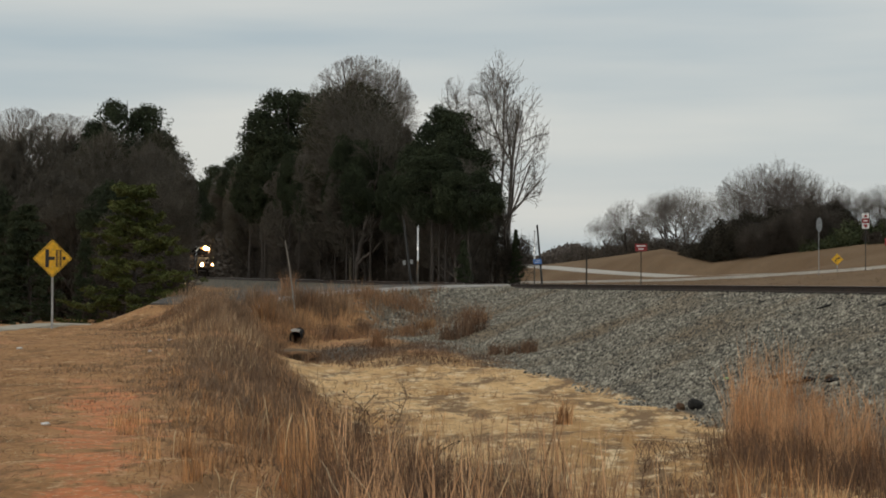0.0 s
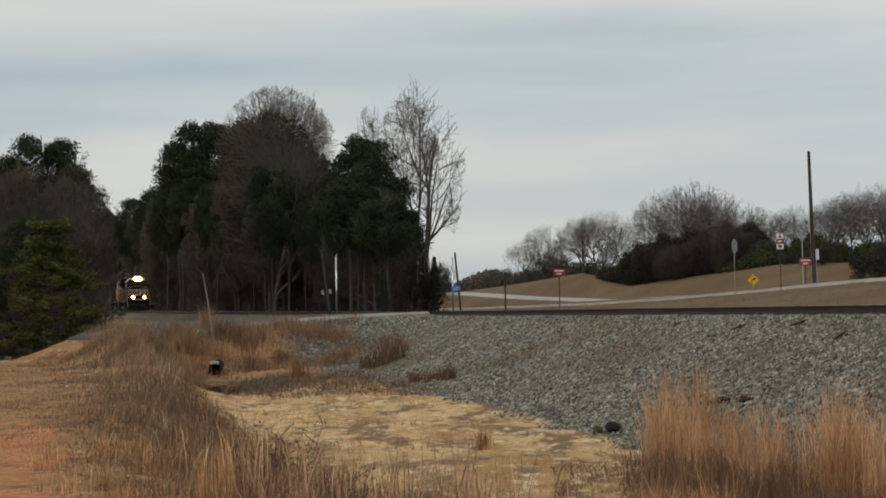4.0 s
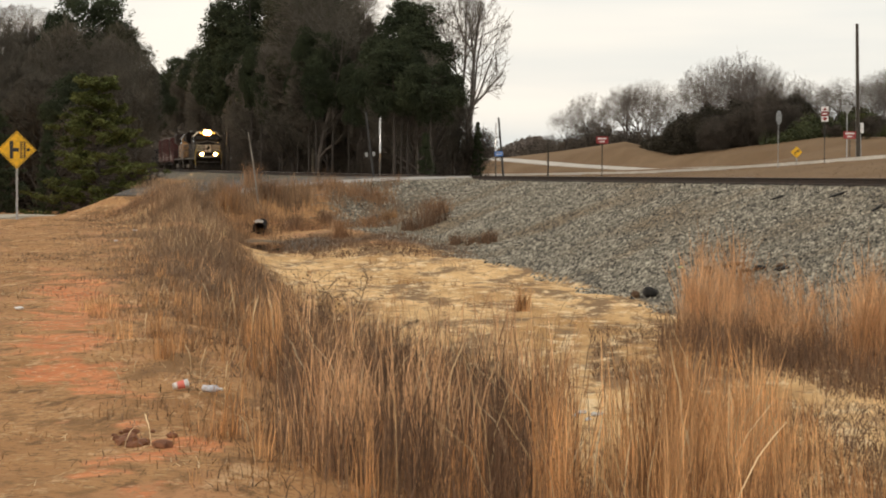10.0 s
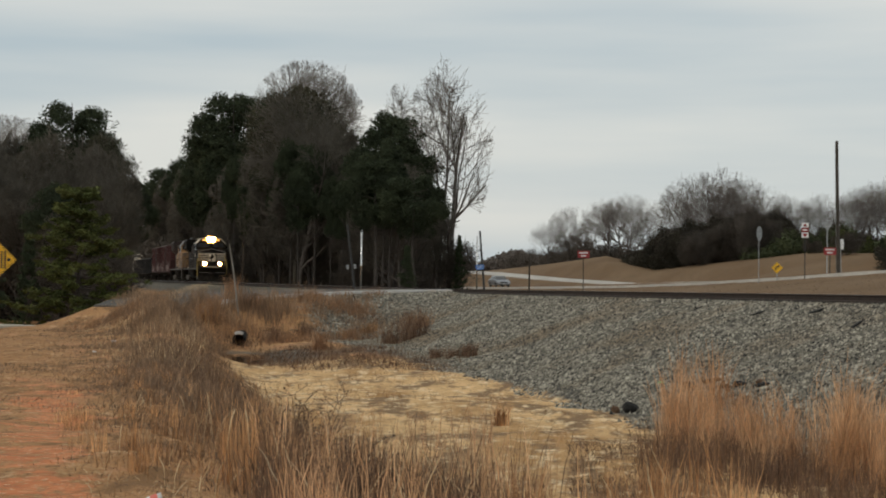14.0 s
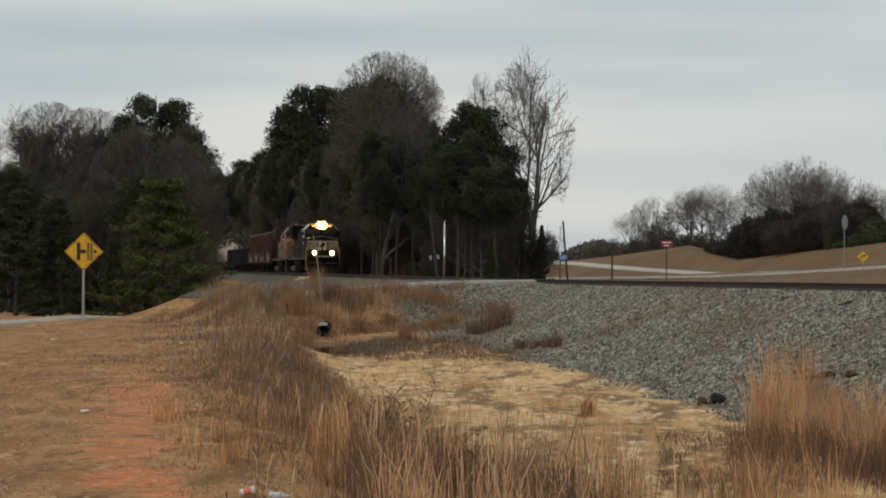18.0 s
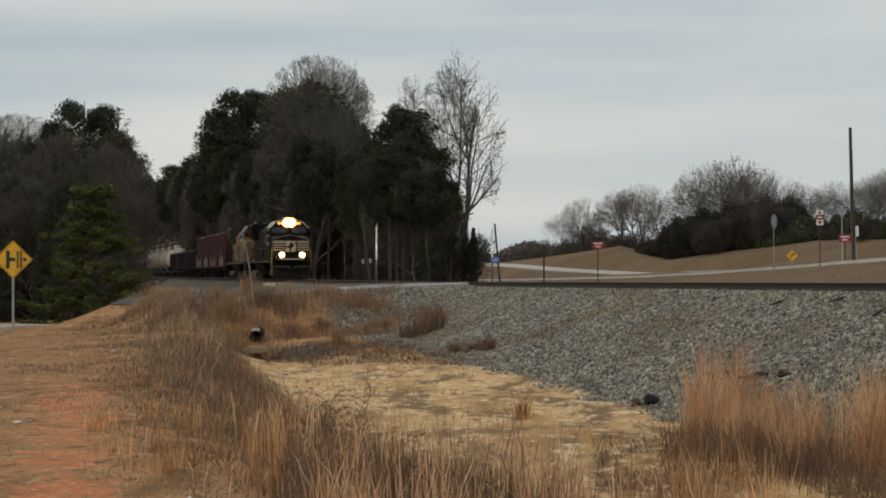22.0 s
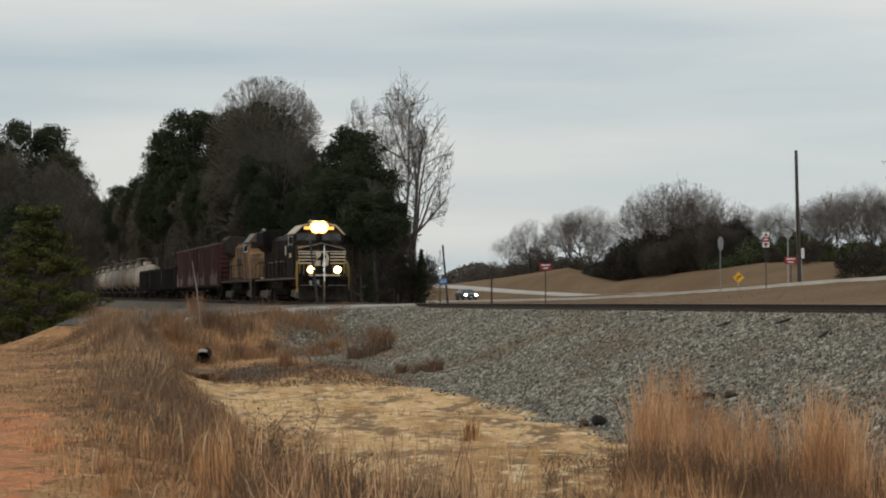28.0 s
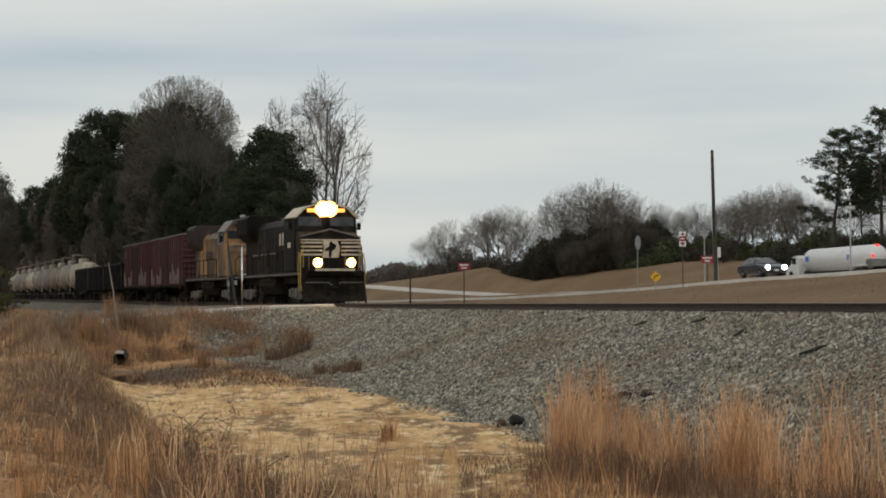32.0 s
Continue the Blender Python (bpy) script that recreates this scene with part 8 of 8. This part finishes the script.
for i, (az, el, h, r, m) in enumerate(((-0.1725, -0.0080, 1.15, 0.3, "reed_red"), (-0.2010, -0.0190, 0.9, 0.5, "bank_tan"), (-0.2130, -0.0190, 0.8, 0.5, "bank_tan"), (-0.1900, -0.0120, 0.9, 0.45, "bank_tan"), (-0.1820, -0.0135, 0.8, 0.4, "reed_red"), (-0.1680, -0.0130, 0.9, 0.35, "bank_tan"), (-0.1600, -0.0120, 0.6, 0.4, "reed_red"), (-0.1870, -0.0195, 0.9, 0.5, "sedge_dull"),
                                      (-0.1250, -0.0335, 0.75, 0.28, "reed_red"), (-0.0780, -0.0270, 1.25, 0.55, "forb"), (-0.123, -0.0100, 0.5, 0.9, "reed_red"), (-0.108, -0.0130, 0.45, 0.8, "reed_red"), (-0.0890, -0.0300, 0.6, 0.3, "forb"), (-0.0735, -0.0215, 0.6, 0.35, "reed_red"),
                                      (-0.0640, -0.0370, 0.45, 0.25, "forb"), (-0.0560, -0.0365, 0.35, 0.18, "forb"), (-0.0490, -0.0360, 0.5, 0.16, "forb"), (-0.0455, -0.0360, 0.5, 0.14, "forb"),
                                      (-0.1490, -0.0290, 0.6, 0.4, "forb"), (-0.1330, -0.0260, 0.6, 0.25, "forb"), (-0.1100, -0.0270, 0.5, 0.3, "reed_red"), (-0.1000, -0.0240, 0.5, 0.35, "sedge_dull"), (-0.0300, -0.0720, 0.5, 0.12, "sedge"))):
    tuft(az, el, h, r, M[m], {"reed_red": "russet clump of dry grass at the ditch", "sedge": "orange clump of broomsedge", "sedge_dull": "tan clump of dry grass", "bank_tan": "weathered tan clump of dry grass on the bank", "forb": "dark brown twiggy weed clump"}[m], seed=300 + i)


# short turf on the terrace
def terrace_turf(x, y, g):
    n = ditch(x, y)
    worn = np.exp(-((x - np.interp(y, [0, 8, 9.8, 11.2, 15, 20, 26.4, 34, 45], [-1.6, -2.0, -2.3, -2.6, -4.1, -5.4, -7.0, -9.4, -13.0])) / 0.9) ** 2)
    return (n < edge_n(y) + 1.5) & (x > lane_x(y) + 0.3) & (g.rand(len(x)) > worn * 0.9 * (y < 32)) & (noise2(x, y, 1.4, 9.0) > -0.55)


x, y, k = tufted(149, 1300, 12, 0.07, -16, 0.5, 8.5, 34, terrace_turf)
blades("short_grass", "small dark clumps of dead grass on the verge", x, y, vary_h(55, len(x), 0.02, 0.07) * k, vary_h(56, len(x), 0.2, 1.3), 0.010, M["forb"], 32, joints=2)
x, y, k = tufted(151, 2200, 14, 0.09, -16, 0.5, 8.5, 34, terrace_turf)
blades("short_grass", "small straw clumps of dormant grass on the verge", x, y, vary_h(57, len(x), 0.02, 0.08) * k, vary_h(58, len(x), 0.3, 1.4), 0.009, M["straw"], 33, joints=2)
x, y = scatter(141, 70000, -16, 0.5, 8.5, 34, terrace_turf)
blades("short_grass", "short matted dormant grass on the verge", x, y, vary_h(27, len(x), 0.02, 0.09), vary_h(28, len(x), 0.3, 1.4), 0.009, M["sedge_dull"], 24, joints=2)
x, y = scatter(143, 26000, -22, -6, 30, 64, lambda x, y, g: (ditch(x, y) < edge_n(y)) & (x > lane_x(y) + 0.2))
blades("short_grass", "thin dormant grass towards the lane", x, y, vary_h(29, len(x), 0.02, 0.08), vary_h(30, len(x), 0.2, 1.2), 0.016, M["sedge_dull"], 25, joints=2)
# sparse growth on the sand
x, y, k = tufted(145, 500, 12, 0.22, -10, 4, 20, 56, lambda x, y, g: (ditch(x, y) > sand_left(y)) & (ditch(x, y) < -9.4) & (noise2(x, y, 0.7, 11.0) > 0.02))
blades("sand_weeds", "sparse brown weeds on the sand", x, y, vary_h(31, len(x), 0.08, 0.3) * k, vary_h(32, len(x), 0.2, 0.9), 0.013, M["sedge_dull"], 26, joints=2)
# thin grass creeping over the gravel
x, y = scatter(165, 5200, 4.9, 8.6, 28.5, 34.5, lambda x, y, g: (np.abs(ditch(x, y) + 5.6 - 0.5 * noise2(x, y, 0.9, 2.0)) < 0.9) & (noise2(x, y, 1.7, 3.0) > -0.25))
blades("sand_weeds", "thin tan grass creeping over the gravel", x, y, vary_h(75, len(x), 0.03, 0.13), vary_h(76, len(x), 0.3, 1.2), 0.011, M["sedge_dull"], 43, joints=2)
# field grass beyond the rails
x, y = scatter(147, 16000, -8, 70, 60, 200, lambda x, y, g: (off(x, y) > 7) & (off(x, y) < 37))
blades("field_grass", "brown dormant grass between railway and highway", x, y, vary_h(33, len(x), 0.04, 0.15), vary_h(34, len(x), 0.2, 1.0), 0.05, M["weed_grey"], 27, joints=2)

motions()
